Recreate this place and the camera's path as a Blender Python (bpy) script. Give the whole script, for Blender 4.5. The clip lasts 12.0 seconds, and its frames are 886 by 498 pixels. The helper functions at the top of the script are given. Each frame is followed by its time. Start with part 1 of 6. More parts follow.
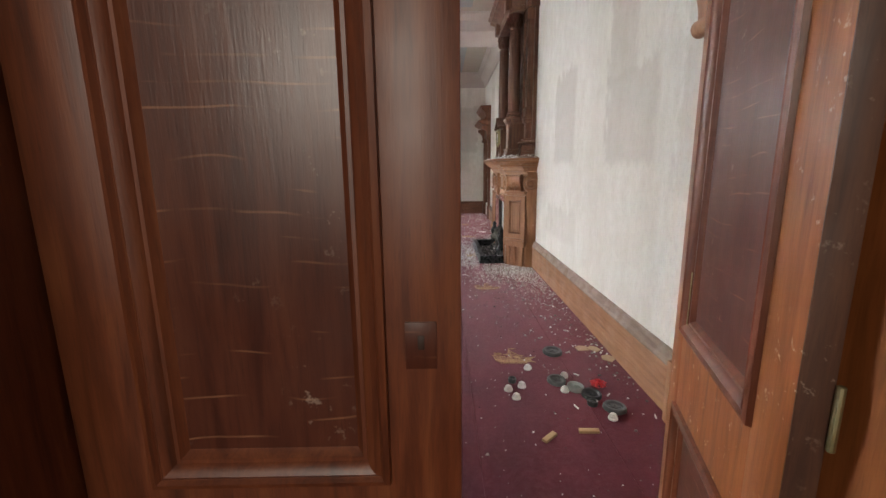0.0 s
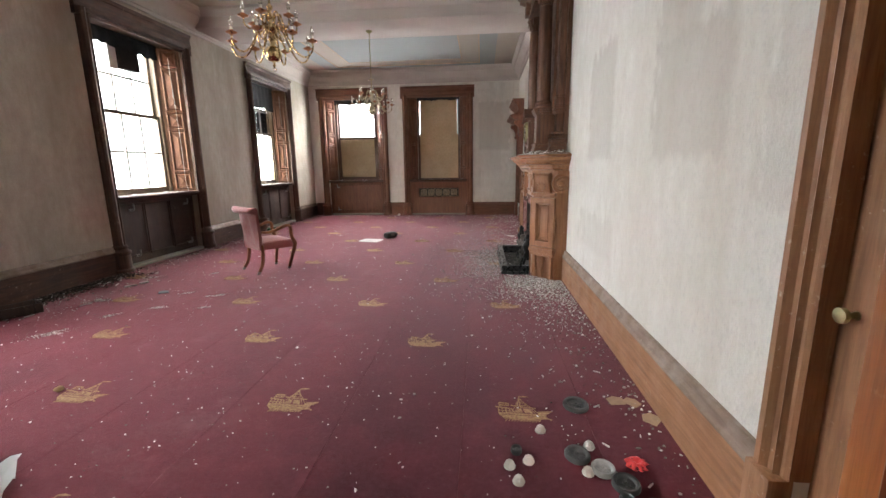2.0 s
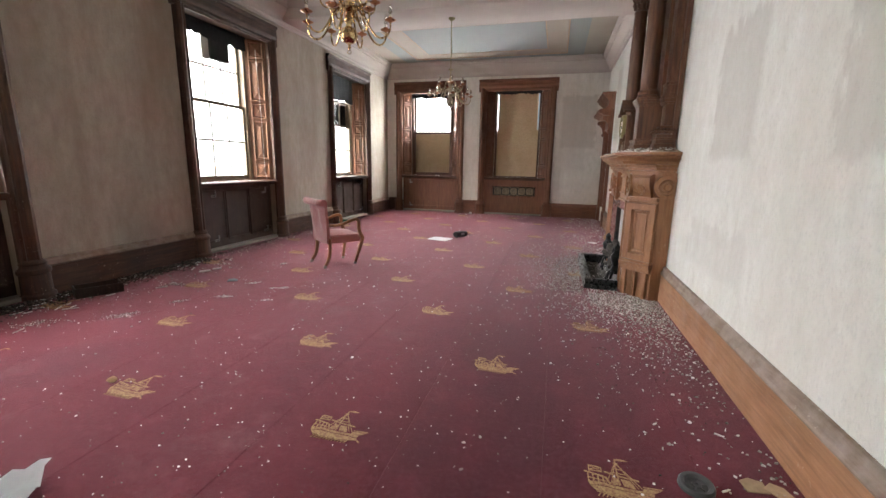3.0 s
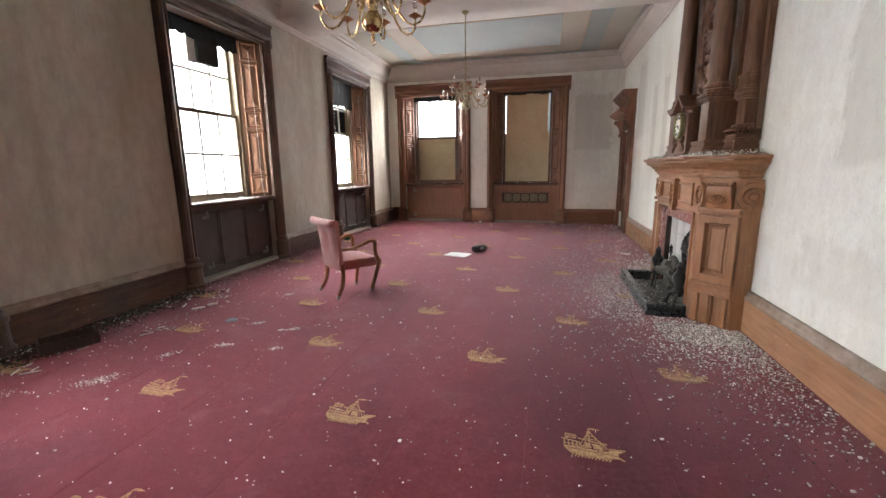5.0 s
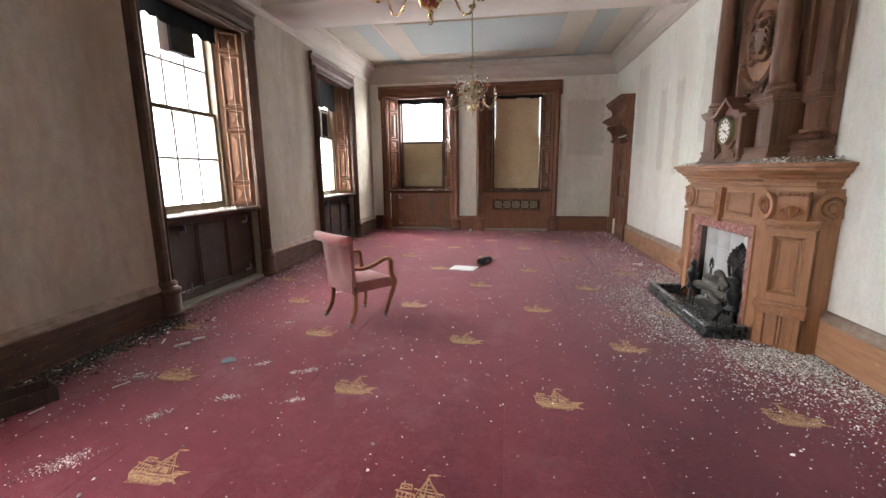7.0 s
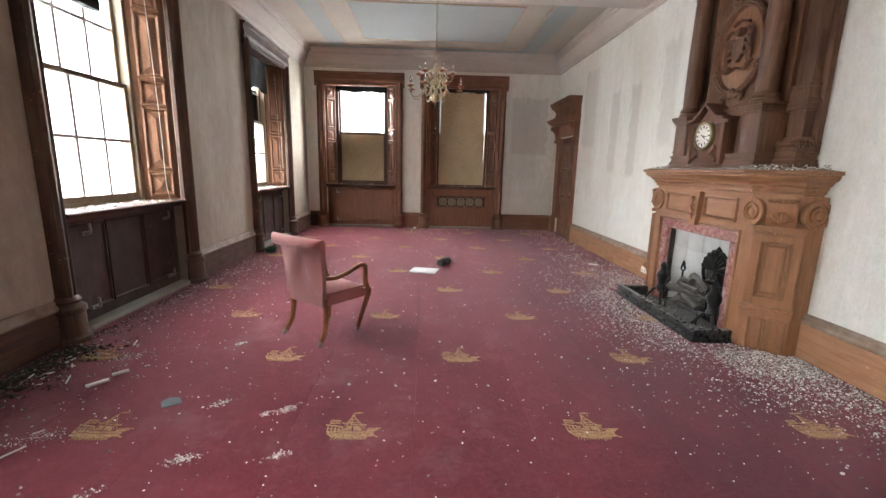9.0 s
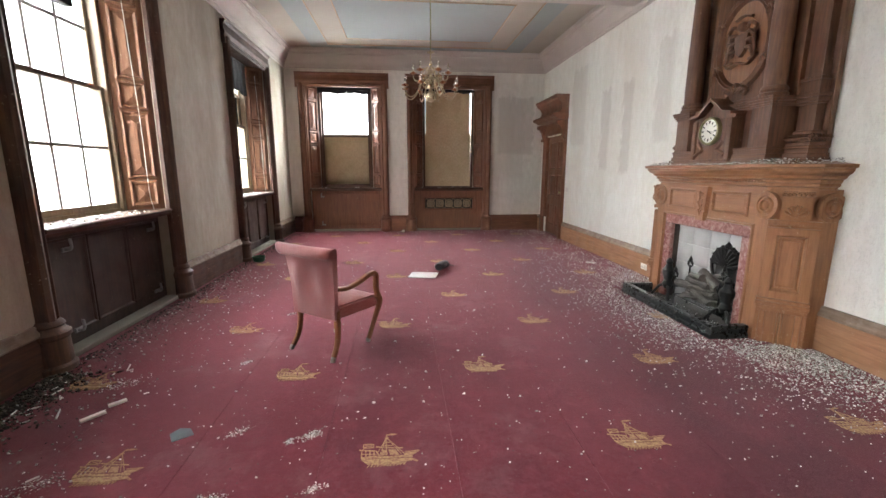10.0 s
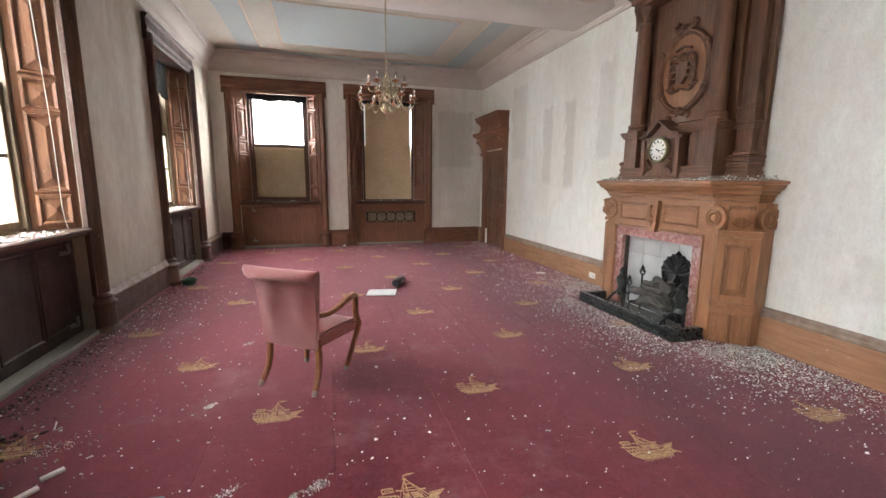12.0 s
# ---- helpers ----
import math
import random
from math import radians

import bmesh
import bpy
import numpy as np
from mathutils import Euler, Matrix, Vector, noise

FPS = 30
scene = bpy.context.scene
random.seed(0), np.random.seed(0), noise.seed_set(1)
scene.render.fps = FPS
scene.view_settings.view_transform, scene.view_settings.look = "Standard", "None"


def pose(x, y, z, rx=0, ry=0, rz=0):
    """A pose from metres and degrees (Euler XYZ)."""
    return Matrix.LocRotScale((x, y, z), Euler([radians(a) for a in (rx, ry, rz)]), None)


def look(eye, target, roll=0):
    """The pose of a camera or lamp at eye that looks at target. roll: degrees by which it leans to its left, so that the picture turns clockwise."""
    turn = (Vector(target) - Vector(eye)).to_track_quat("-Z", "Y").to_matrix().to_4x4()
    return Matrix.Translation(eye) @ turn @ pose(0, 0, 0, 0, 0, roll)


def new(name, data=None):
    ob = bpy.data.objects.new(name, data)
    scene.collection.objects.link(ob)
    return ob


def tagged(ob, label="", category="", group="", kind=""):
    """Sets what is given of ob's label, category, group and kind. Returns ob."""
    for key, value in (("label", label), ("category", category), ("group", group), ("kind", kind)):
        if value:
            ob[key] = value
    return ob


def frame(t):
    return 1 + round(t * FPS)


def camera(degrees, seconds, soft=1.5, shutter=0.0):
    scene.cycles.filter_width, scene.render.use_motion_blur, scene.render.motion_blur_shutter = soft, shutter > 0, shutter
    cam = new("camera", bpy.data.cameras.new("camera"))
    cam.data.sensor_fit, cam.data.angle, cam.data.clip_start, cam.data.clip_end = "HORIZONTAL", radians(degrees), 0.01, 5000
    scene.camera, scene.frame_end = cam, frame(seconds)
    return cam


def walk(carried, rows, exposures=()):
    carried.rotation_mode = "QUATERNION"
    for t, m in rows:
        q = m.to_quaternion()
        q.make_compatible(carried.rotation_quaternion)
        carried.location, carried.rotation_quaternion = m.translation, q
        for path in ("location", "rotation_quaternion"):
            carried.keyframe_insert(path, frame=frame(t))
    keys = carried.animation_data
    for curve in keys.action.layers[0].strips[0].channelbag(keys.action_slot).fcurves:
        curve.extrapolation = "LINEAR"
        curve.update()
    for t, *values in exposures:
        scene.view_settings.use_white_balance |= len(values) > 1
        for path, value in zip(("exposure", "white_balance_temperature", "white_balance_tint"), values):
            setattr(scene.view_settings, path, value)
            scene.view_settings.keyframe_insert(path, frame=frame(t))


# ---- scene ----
cam = camera(93.6, 12.0)
PATH = [
    (0, (0.121, 0.05, 1.439), (0.117, 2.013, 1.058), -0.7),
    (0.5, (0.187, 0.223, 1.457), (0.333, 2.186, 1.105), -0.9),
    (1, (0.291, 0.361, 1.456), (0.479, 2.32, 1.103), -2.0),
    (1.1, (0.308, 0.39, 1.452), (0.484, 2.348, 1.083), -1.9),
    (1.5, (0.362, 0.576, 1.445), (0.355, 2.546, 1.098), -1.3),
    (2, (0.395, 0.767, 1.427), (0.211, 2.721, 1.042), -0.8),
    (2.5, (0.343, 0.994, 1.4), (-0.02, 2.91, 0.957), 0.4),
    (3, (0.265, 1.238, 1.403), (-0.238, 3.133, 1.006), 1.0),
    (3.2, (0.239, 1.296, 1.412), (-0.289, 3.18, 0.999), 0.4),
    (4.8, (-0.26, 1.792, 1.466), (-0.768, 3.689, 1.088), -0.7),
    (5, (-0.352, 1.868, 1.486), (-0.825, 3.774, 1.106), -0.7),
    (5.5, (-0.521, 2.01, 1.474), (-0.964, 3.916, 1.06), 0.2),
    (6, (-0.711, 2.173, 1.494), (-1.154, 4.095, 1.163), -0.1),
    (6.5, (-0.914, 2.264, 1.504), (-1.329, 4.19, 1.161), 1.2),
    (7, (-1.133, 2.315, 1.514), (-1.436, 4.26, 1.156), -0.6),
    (7.2, (-1.19, 2.334, 1.513), (-1.481, 4.279, 1.149), 0.4),
    (8.8, (-1.698, 2.706, 1.505), (-1.72, 4.674, 1.151), 2.0),
    (9, (-1.781, 2.749, 1.515), (-1.702, 4.711, 1.136), 1.4),
    (9.5, (-1.973, 2.84, 1.514), (-1.781, 4.794, 1.134), 0.4),
    (10, (-2.102, 2.933, 1.511), (-1.911, 4.889, 1.139), 0.1),
    (10.5, (-2.252, 3.044, 1.529), (-2.036, 5.0, 1.172), -0.5),
    (11, (-2.368, 3.118, 1.515), (-1.993, 5.048, 1.151), 0.6),
    (11.5, (-2.503, 3.166, 1.523), (-2.014, 5.07, 1.154), 0.4),
    (12, (-2.573, 3.164, 1.533), (-2.021, 5.06, 1.217), 0.4),
]
walk(cam, [(t, look(eye, target, roll)) for t, eye, target, roll in PATH])


# world, daylight
world = bpy.data.worlds.new("sky")
scene.world = world
world.use_nodes = True
wn = world.node_tree.nodes
sky = wn.new("ShaderNodeTexSky")
sky.sky_type, sky.sun_disc = "NISHITA", False
sky.sun_elevation, sky.sun_rotation, sky.air_density, sky.dust_density = radians(48), radians(250), 1.0, 4.0
world.node_tree.links.new(sky.outputs[0], wn["Background"].inputs[0])
wn["Background"].inputs[1].default_value = 0.15
sun_data = bpy.data.lights.new("sun", "SUN")
sun_data.energy, sun_data.angle, sun_data.color = 0.6, radians(25), (1, 0.96, 0.9)
sun = new("sun", sun_data)
sun.matrix_world = look((-30, 2, 34), (0, 6, 0))


def daylight(name, m, w, h, watts, colour=(0.97, 0.985, 1.0), tip=19):
    """Overcast sky standing in a window's opening; m looks out of the room along its +y, its sky shines to -y."""
    d = bpy.data.lights.new(name, "AREA")
    d.shape, d.size, d.size_y, d.energy, d.color = "RECTANGLE", w, h, watts, colour
    d.spread = radians(170)
    ob = new(name, d)
    ob.matrix_world = m @ pose(0, 0, 0, -90 + tip, 0, 0)
    return ob


LEFT, RIGHT, FAR, NEAR, TOP = -4.8, 1.45, 13.5, 0.65, 4.25
WIN_LEFT = (3.15, 7.155, 11.1)
WIN_FAR = (-3.47, -0.915)
HORIZON, ZENITH = 64, 136      # watts for each square metre of overcast sky near the horizon and higher up


def sky_bank(name, m, w, h, watts, tip=0):
    return daylight(name, m, w, h, w * h * watts, tip=tip)


# window wall: a pale band of horizon, and the brighter sky above it
sky_bank("horizon_daylight", pose(LEFT - 3.2, 9.5, 1.2, 0, 0, 90), 26, 4.0, HORIZON)
for yc, w_ in ((3.15, 4.0), (7.15, 4.0), (11.15, 4.0), (16.2, 6.0)):
    sky_bank("sky_daylight", pose(LEFT - 2.35, yc, 4.95, 0, 0, 90), w_, 3.9, ZENITH, 26)
# end wall
sky_bank("horizon_daylight", pose(-2.0, FAR + 3.0, 1.2, 0, 0, 0), 12, 4.0, HORIZON * 2.2)
sky_bank("sky_daylight", pose(-2.2, FAR + 2.2, 4.95, 0, 0, 0), 8, 3.9, ZENITH * 1.9, 26)
# corridor window
daylight("window_daylight", pose(-0.6, -3.62, 2.42, 0, 0, 180), 1.6, 1.35, 96, (1.0, 0.9, 0.77))


# ---- mesh helpers ----
def box(bm, x0, x1, y0, y1, z0, z1, m=None):
    vs = [bm.verts.new((x, y, z)) for x in (x0, x1) for y in (y0, y1) for z in (z0, z1)]
    for f in ((0, 1, 3, 2), (4, 6, 7, 5), (0, 4, 5, 1), (2, 3, 7, 6), (0, 2, 6, 4), (1, 5, 7, 3)):
        bm.faces.new([vs[i] for i in f])
    if m is not None:
        for v in vs:
            v.co = m @ v.co
    return vs


def bbox(bm, x0, x1, y0, y1, z0, z1, b=0.004, m=None):
    """A box with rounded edges."""
    t = bmesh.new()
    box(t, x0, x1, y0, y1, z0, z1)
    bmesh.ops.bevel(t, geom=t.edges[:], offset=b, segments=2, affect="EDGES", profile=0.5)
    join(bm, t, m)


def join(bm, t, m=None):
    idx = {}
    for v in t.verts:
        idx[v] = bm.verts.new(m @ v.co if m is not None else v.co)
    for f in t.faces:
        bm.faces.new([idx[v] for v in f.verts])
    t.free()


def prism(bm, poly, axis, t0, t1, m=None):
    def p(a, b, t):
        v = {"x": (t, a, b), "y": (a, t, b), "z": (a, b, t)}[axis]
        return m @ Vector(v) if m is not None else v
    lo = [bm.verts.new(p(a, b, t0)) for a, b in poly]
    hi = [bm.verts.new(p(a, b, t1)) for a, b in poly]
    n = len(poly)
    bm.faces.new(lo)
    bm.faces.new(hi[::-1])
    for i in range(n):
        bm.faces.new((lo[i], hi[i], hi[(i + 1) % n], lo[(i + 1) % n]))


def framed(bm, m, u0, u1, v0, v1, prof, cap=True):
    """Mitred rings round a rectangle: prof is (inset, height) outwards in; cap closes the innermost."""
    rings = []
    for d, w in prof:
        rings.append([bm.verts.new(m @ Vector(c)) for c in ((u0 + d, v0 + d, w), (u1 - d, v0 + d, w), (u1 - d, v1 - d, w), (u0 + d, v1 - d, w))])
    for a, b in zip(rings, rings[1:]):
        for i in range(4):
            bm.faces.new((a[i], a[(i + 1) % 4], b[(i + 1) % 4], b[i]))
    if cap:
        bm.faces.new(rings[-1])


def lathe(bm, prof, m=None, n=24, cut=None):
    """prof: (radius, height) from below; turned about z. cut: (start, end) angles for a part turn."""
    a0, a1 = cut or (0, 2 * math.pi)
    steps = n if cut is None else n + 1
    rings = []
    for r, h in prof:
        ring = []
        for i in range(steps):
            a = a0 + (a1 - a0) * i / n
            v = Vector((max(r, 0.0004) * math.cos(a), max(r, 0.0004) * math.sin(a), h))
            ring.append(bm.verts.new(m @ v if m is not None else v))
        rings.append(ring)
    for p, q in zip(rings, rings[1:]):
        for i in range(n):
            j = (i + 1) % steps
            bm.faces.new((p[i], p[j], q[j], q[i]))
    if cut is None:
        bm.faces.new(rings[0][::-1])
        bm.faces.new(rings[-1])


def tube(bm, pts, r, n=8, m=None, flat=1.0):
    """A round bar along points; r is one radius or one for each point."""
    pts = [Vector(p) for p in pts]
    rr = r if isinstance(r, (list, tuple)) else [r] * len(pts)
    rings, up = [], Vector((0.013, 0.021, 1))
    for i, p in enumerate(pts):
        d = (pts[min(i + 1, len(pts) - 1)] - pts[max(i - 1, 0)]).normalized()
        side = d.cross(up)
        if side.length < 0.05:
            side = d.cross(Vector((1, 0, 0)))
        side.normalize()
        other = side.cross(d).normalized()
        ring = []
        for k in range(n):
            a = 2 * math.pi * k / n
            v = p + side * math.cos(a) * rr[i] + other * math.sin(a) * rr[i] * flat
            ring.append(bm.verts.new(m @ v if m is not None else v))
        rings.append(ring)
    for a, b in zip(rings, rings[1:]):
        for k in range(n):
            bm.faces.new((a[k], a[(k + 1) % n], b[(k + 1) % n], b[k]))
    bm.faces.new(rings[0][::-1])
    bm.faces.new(rings[-1])


def spline(pts, n=6):
    """A smooth line through points."""
    P = [Vector(p) for p in pts]
    P = [2 * P[0] - P[1]] + P + [2 * P[-1] - P[-2]]
    out = []
    for i in range(1, len(P) - 2):
        for k in range(n):
            t = k / n
            a, b, c, d = P[i - 1:i + 3]
            out.append(0.5 * ((2 * b) + (c - a) * t + (2 * a - 5 * b + 4 * c - d) * t * t + (3 * b - a - 3 * c + d) * t ** 3))
    out.append(P[-2])
    return out


def oval_ring(bm, m, a, b, prof, n=40):
    """A moulding round an ellipse: prof is (offset, height)."""
    rings = []
    for d, w in prof:
        rings.append([bm.verts.new(m @ Vector(((a + d) * math.cos(2 * math.pi * i / n), (b + d) * math.sin(2 * math.pi * i / n), w))) for i in range(n)])
    for p, q in zip(rings, rings[1:]):
        for i in range(n):
            bm.faces.new((p[i], p[(i + 1) % n], q[(i + 1) % n], q[i]))
    return rings


def mesh_of(name, bm, mat, smooth=35):
    bmesh.ops.recalc_face_normals(bm, faces=bm.faces[:])
    me = bpy.data.meshes.new(name)
    bm.to_mesh(me)
    bm.free()
    me.materials.append(mat)
    if smooth:
        me.shade_smooth()
        me.set_sharp_from_angle(angle=radians(smooth))
    return me


def part(name, bm, mat, parent=None, label="", m=None, smooth=35):
    """Links a bmesh (or a ready mesh) as one object under a thing or a part."""
    me = bm if isinstance(bm, bpy.types.Mesh) else mesh_of(name, bm, mat, smooth)
    ob = new(name, me)
    if m is not None:
        ob.matrix_basis = m
    ob.parent = parent
    return tagged(ob, label)


def thing(name, m, label, category, group="", kind=""):
    ob = new(name)
    ob.empty_display_size = 0.1
    ob.matrix_basis = m
    return tagged(ob, label, category, group, kind)


def solid(name, bm, mat, label, category, kind="", m=None, smooth=35, group=""):
    return tagged(part(name, bm, mat, None, "", m, smooth), label, category, group, kind)


def face_frame(origin, u, normal):
    """Local u, z up, w along the normal, at origin."""
    u, w = Vector(u).normalized(), Vector(normal).normalized()
    v = w.cross(u)
    return Matrix(((u.x, v.x, w.x, origin[0]), (u.y, v.y, w.y, origin[1]), (u.z, v.z, w.z, origin[2]), (0, 0, 0, 1)))


# ---- materials ----
class Mat:
    """A principled material and short ways to add nodes."""

    def __init__(self, name, rough=0.5, metal=0.0):
        self.mat = bpy.data.materials.new(name)
        self.mat.use_nodes = True
        self.t = self.mat.node_tree
        self.b = self.t.nodes["Principled BSDF"]
        self.b.inputs["Roughness"].default_value = rough
        self.b.inputs["Metallic"].default_value = metal
        self.coord = self.add("ShaderNodeTexCoord").outputs["Object"]

    def add(self, kind):
        return self.t.nodes.new(kind)

    def link(self, a, b):
        self.t.links.new(a, b)

    def noise(self, scale=(1, 1, 1), size=1.0, detail=4, rough=0.55, warp=0.0, coord=None):
        mp, n = self.add("ShaderNodeMapping"), self.add("ShaderNodeTexNoise")
        mp.inputs["Scale"].default_value = scale
        self.link(coord or self.coord, mp.inputs[0])
        self.link(mp.outputs[0], n.inputs["Vector"])
        n.inputs["Scale"].default_value, n.inputs["Detail"].default_value = size, detail
        n.inputs["Roughness"].default_value, n.inputs["Distortion"].default_value = rough, warp
        return n.outputs[0]

    def ramp(self, src, stops):
        r = self.add("ShaderNodeValToRGB")
        while len(r.color_ramp.elements) < len(stops):
            r.color_ramp.elements.new(0.5)
        for e, (p, c) in zip(r.color_ramp.elements, stops):
            e.position, e.color = p, (*c, 1) if isinstance(c, tuple) else (c, c, c, 1)
        self.link(src, r.inputs[0])
        return r.outputs[0]

    def mix(self, fac, a, b, mode="MIX"):
        n = self.add("ShaderNodeMix")
        n.data_type, n.blend_type = "RGBA", mode
        for sock, v in ((n.inputs[0], fac), (n.inputs[6], a), (n.inputs[7], b)):
            if isinstance(v, (int, float)):
                sock.default_value = v if sock == n.inputs[0] else (v, v, v, 1)
            elif isinstance(v, tuple):
                sock.default_value = (*v, 1)
            else:
                self.link(v, sock)
        return n.outputs[2]

    def maths(self, op, a, b=0.0):
        n = self.add("ShaderNodeMath")
        n.operation = op
        for sock, v in zip(n.inputs, (a, b)):
            if isinstance(v, (int, float)):
                sock.default_value = v
            else:
                self.link(v, sock)
        return n.outputs[0]

    def random(self):
        return self.add("ShaderNodeObjectInfo").outputs["Random"]

    def island(self):
        return self.add("ShaderNodeNewGeometry").outputs["Random Per Island"]

    def colour(self, src):
        if isinstance(src, tuple):
            self.b.inputs["Base Color"].default_value = (*src, 1)
        else:
            self.link(src, self.b.inputs["Base Color"])

    def rough(self, src, lo, hi):
        self.link(self.ramp(src, [(0.3, lo), (0.7, hi)]), self.b.inputs["Roughness"])

    def bump(self, src, dist=0.002, strength=0.6):
        n = self.add("ShaderNodeBump")
        n.inputs["Distance"].default_value, n.inputs["Strength"].default_value = dist, strength
        self.link(src, n.inputs["Height"])
        self.link(n.outputs[0], self.b.inputs["Normal"])


def wood(name, dark, mid, light, axis="z", lo=0.32, hi=0.55, fleck=0.0, dust=0.0, scuff=0.15, pore=0.4):
    k = {"x": (1.2, 16, 16), "y": (16, 1.2, 16), "z": (16, 16, 1.2)}[axis]
    w = Mat(name)
    grain = w.noise(k, 2.2, 6, 0.62, 0.6)
    pores = w.noise(tuple(v * 5 for v in k), 4, 2)
    broad = w.noise((1, 1, 1), 1.7, 3)
    c = w.ramp(grain, [(0.28, dark), (0.5, mid), (0.75, light)])
    c = w.mix(w.ramp(broad, [(0.4, 0.0), (0.75, 0.4)]), c, dark)
    c = w.mix(w.ramp(pores, [(0.55, 0.0), (0.75, pore)]), c, dark)
    if fleck:
        wv = w.add("ShaderNodeTexWave")
        wv.wave_type, wv.bands_direction = "BANDS", "Z"
        for key, val in (("Scale", 9.0), ("Distortion", 5.0), ("Detail", 2.0), ("Detail Scale", 0.35), ("Detail Roughness", 0.6)):
            wv.inputs[key].default_value = val
        w.link(w.coord, wv.inputs["Vector"])
        here = w.ramp(w.noise((5, 5, 22), 1.0, 3, 0.6), [(0.50, 0.0), (0.62, fleck)])
        c = w.mix(w.maths("MULTIPLY", w.ramp(wv.outputs["Fac"], [(0.965, 0.0), (0.995, 1.0)]), here), c, (0.34, 0.17, 0.09))
    if scuff:
        wear = w.noise((1, 1, 1), 38, 3, 0.7)
        where = w.noise((1, 1, 1), 3.1, 2)
        f = w.maths("MULTIPLY", w.ramp(wear, [(0.63, 0.0), (0.70, 1.0)]), w.ramp(where, [(0.48, 0.0), (0.62, scuff * 3)]))
        c = w.mix(f, c, (0.62, 0.52, 0.42))
    if dust:
        d = w.noise((1, 1, 1), 9, 5)
        c = w.mix(w.ramp(d, [(0.4, 0.0), (0.7, dust)]), c, (0.42, 0.38, 0.34))
    c = w.mix(w.maths("MULTIPLY", w.random(), 0.25), c, mid)
    w.colour(c)
    w.rough(w.noise((1, 1, 1), 6, 4), lo, hi)
    w.bump(w.mix(0.5, grain, pores), 0.0012, 0.35)
    return w.mat


# OAK_D is dark oak, taken darker for the shade around the windows.
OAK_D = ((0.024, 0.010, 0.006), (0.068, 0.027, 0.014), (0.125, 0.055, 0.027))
OAK_M = ((0.085, 0.031, 0.011), (0.175, 0.070, 0.026), (0.245, 0.108, 0.043))
OAK_H = ((0.17, 0.079, 0.036), (0.29, 0.142, 0.068), (0.39, 0.21, 0.11))
OAK_L = ((0.165, 0.069, 0.028), (0.235, 0.103, 0.043), (0.30, 0.14, 0.061))
# OAK_U: dark overmantel oak, taken darker for weak light high up.
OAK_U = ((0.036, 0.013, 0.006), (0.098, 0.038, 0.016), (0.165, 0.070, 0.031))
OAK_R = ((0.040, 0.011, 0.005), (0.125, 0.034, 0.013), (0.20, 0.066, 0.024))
oak_dark, oak_dark_x, oak_dark_y = (wood("dark_oak_shaded_" + a, *OAK_D, axis=a, lo=0.48, hi=0.7) for a in "zxy")
oak, oak_y, oak_x = (wood("oak_" + a, *OAK_M, axis=a, lo=0.42, hi=0.65) for a in "zyx")
oak_fire, oak_fire_x = (wood("chimney_oak_" + a, *OAK_L, axis=a, lo=0.42, hi=0.6, pore=0.15) for a in "zx")
oak_upper, oak_upper_x = (wood("overmantel_oak_shaded_" + a, *OAK_U, axis=a, lo=0.5, hi=0.7, scuff=0.05) for a in "zx")
oak_far, oak_far_x = (wood("end_wall_oak_" + a, (0.066, 0.024, 0.012), (0.155, 0.060, 0.030), (0.235, 0.102, 0.052), axis=a, lo=0.42, hi=0.62) for a in "zx")
# Oak darkened to carry the shade under the window sills.
apron_oak = wood("apron_oak_in_shade", (0.012, 0.006, 0.004), (0.034, 0.015, 0.009), (0.06, 0.028, 0.016), axis="z", lo=0.45, hi=0.7)
oak_dust = wood("dusty_oak", *OAK_M, axis="y", dust=0.85, lo=0.7, hi=0.9)
honey_y, honey_x, honey_z = (wood("honey_oak_" + a, *OAK_H, axis=a, lo=0.45, hi=0.7) for a in "yxz")
grey_oak_y, grey_oak_x = (wood("bleached_oak_" + a, (0.10, 0.065, 0.045), (0.19, 0.13, 0.09), (0.27, 0.2, 0.145), axis=a, lo=0.6, hi=0.85, dust=0.4) for a in "yx")
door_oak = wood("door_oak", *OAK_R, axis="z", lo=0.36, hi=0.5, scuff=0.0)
# Worn copy of the door oak, brightened for the lit right side.
door_oak_lit = wood("door_oak_worn", (0.125, 0.036, 0.010), (0.25, 0.082, 0.024), (0.35, 0.128, 0.042), axis="z", lo=0.30, hi=0.46, scuff=0.32)
door_panel = wood("door_panel_oak", (0.030, 0.009, 0.006), (0.075, 0.022, 0.012), (0.11, 0.036, 0.018), axis="z", lo=0.28, hi=0.4, fleck=0.5, scuff=0.1)
sash_wood = wood("varnished_pine", (0.13, 0.09, 0.055), (0.22, 0.165, 0.105), (0.32, 0.255, 0.175), axis="z", lo=0.4, hi=0.6)


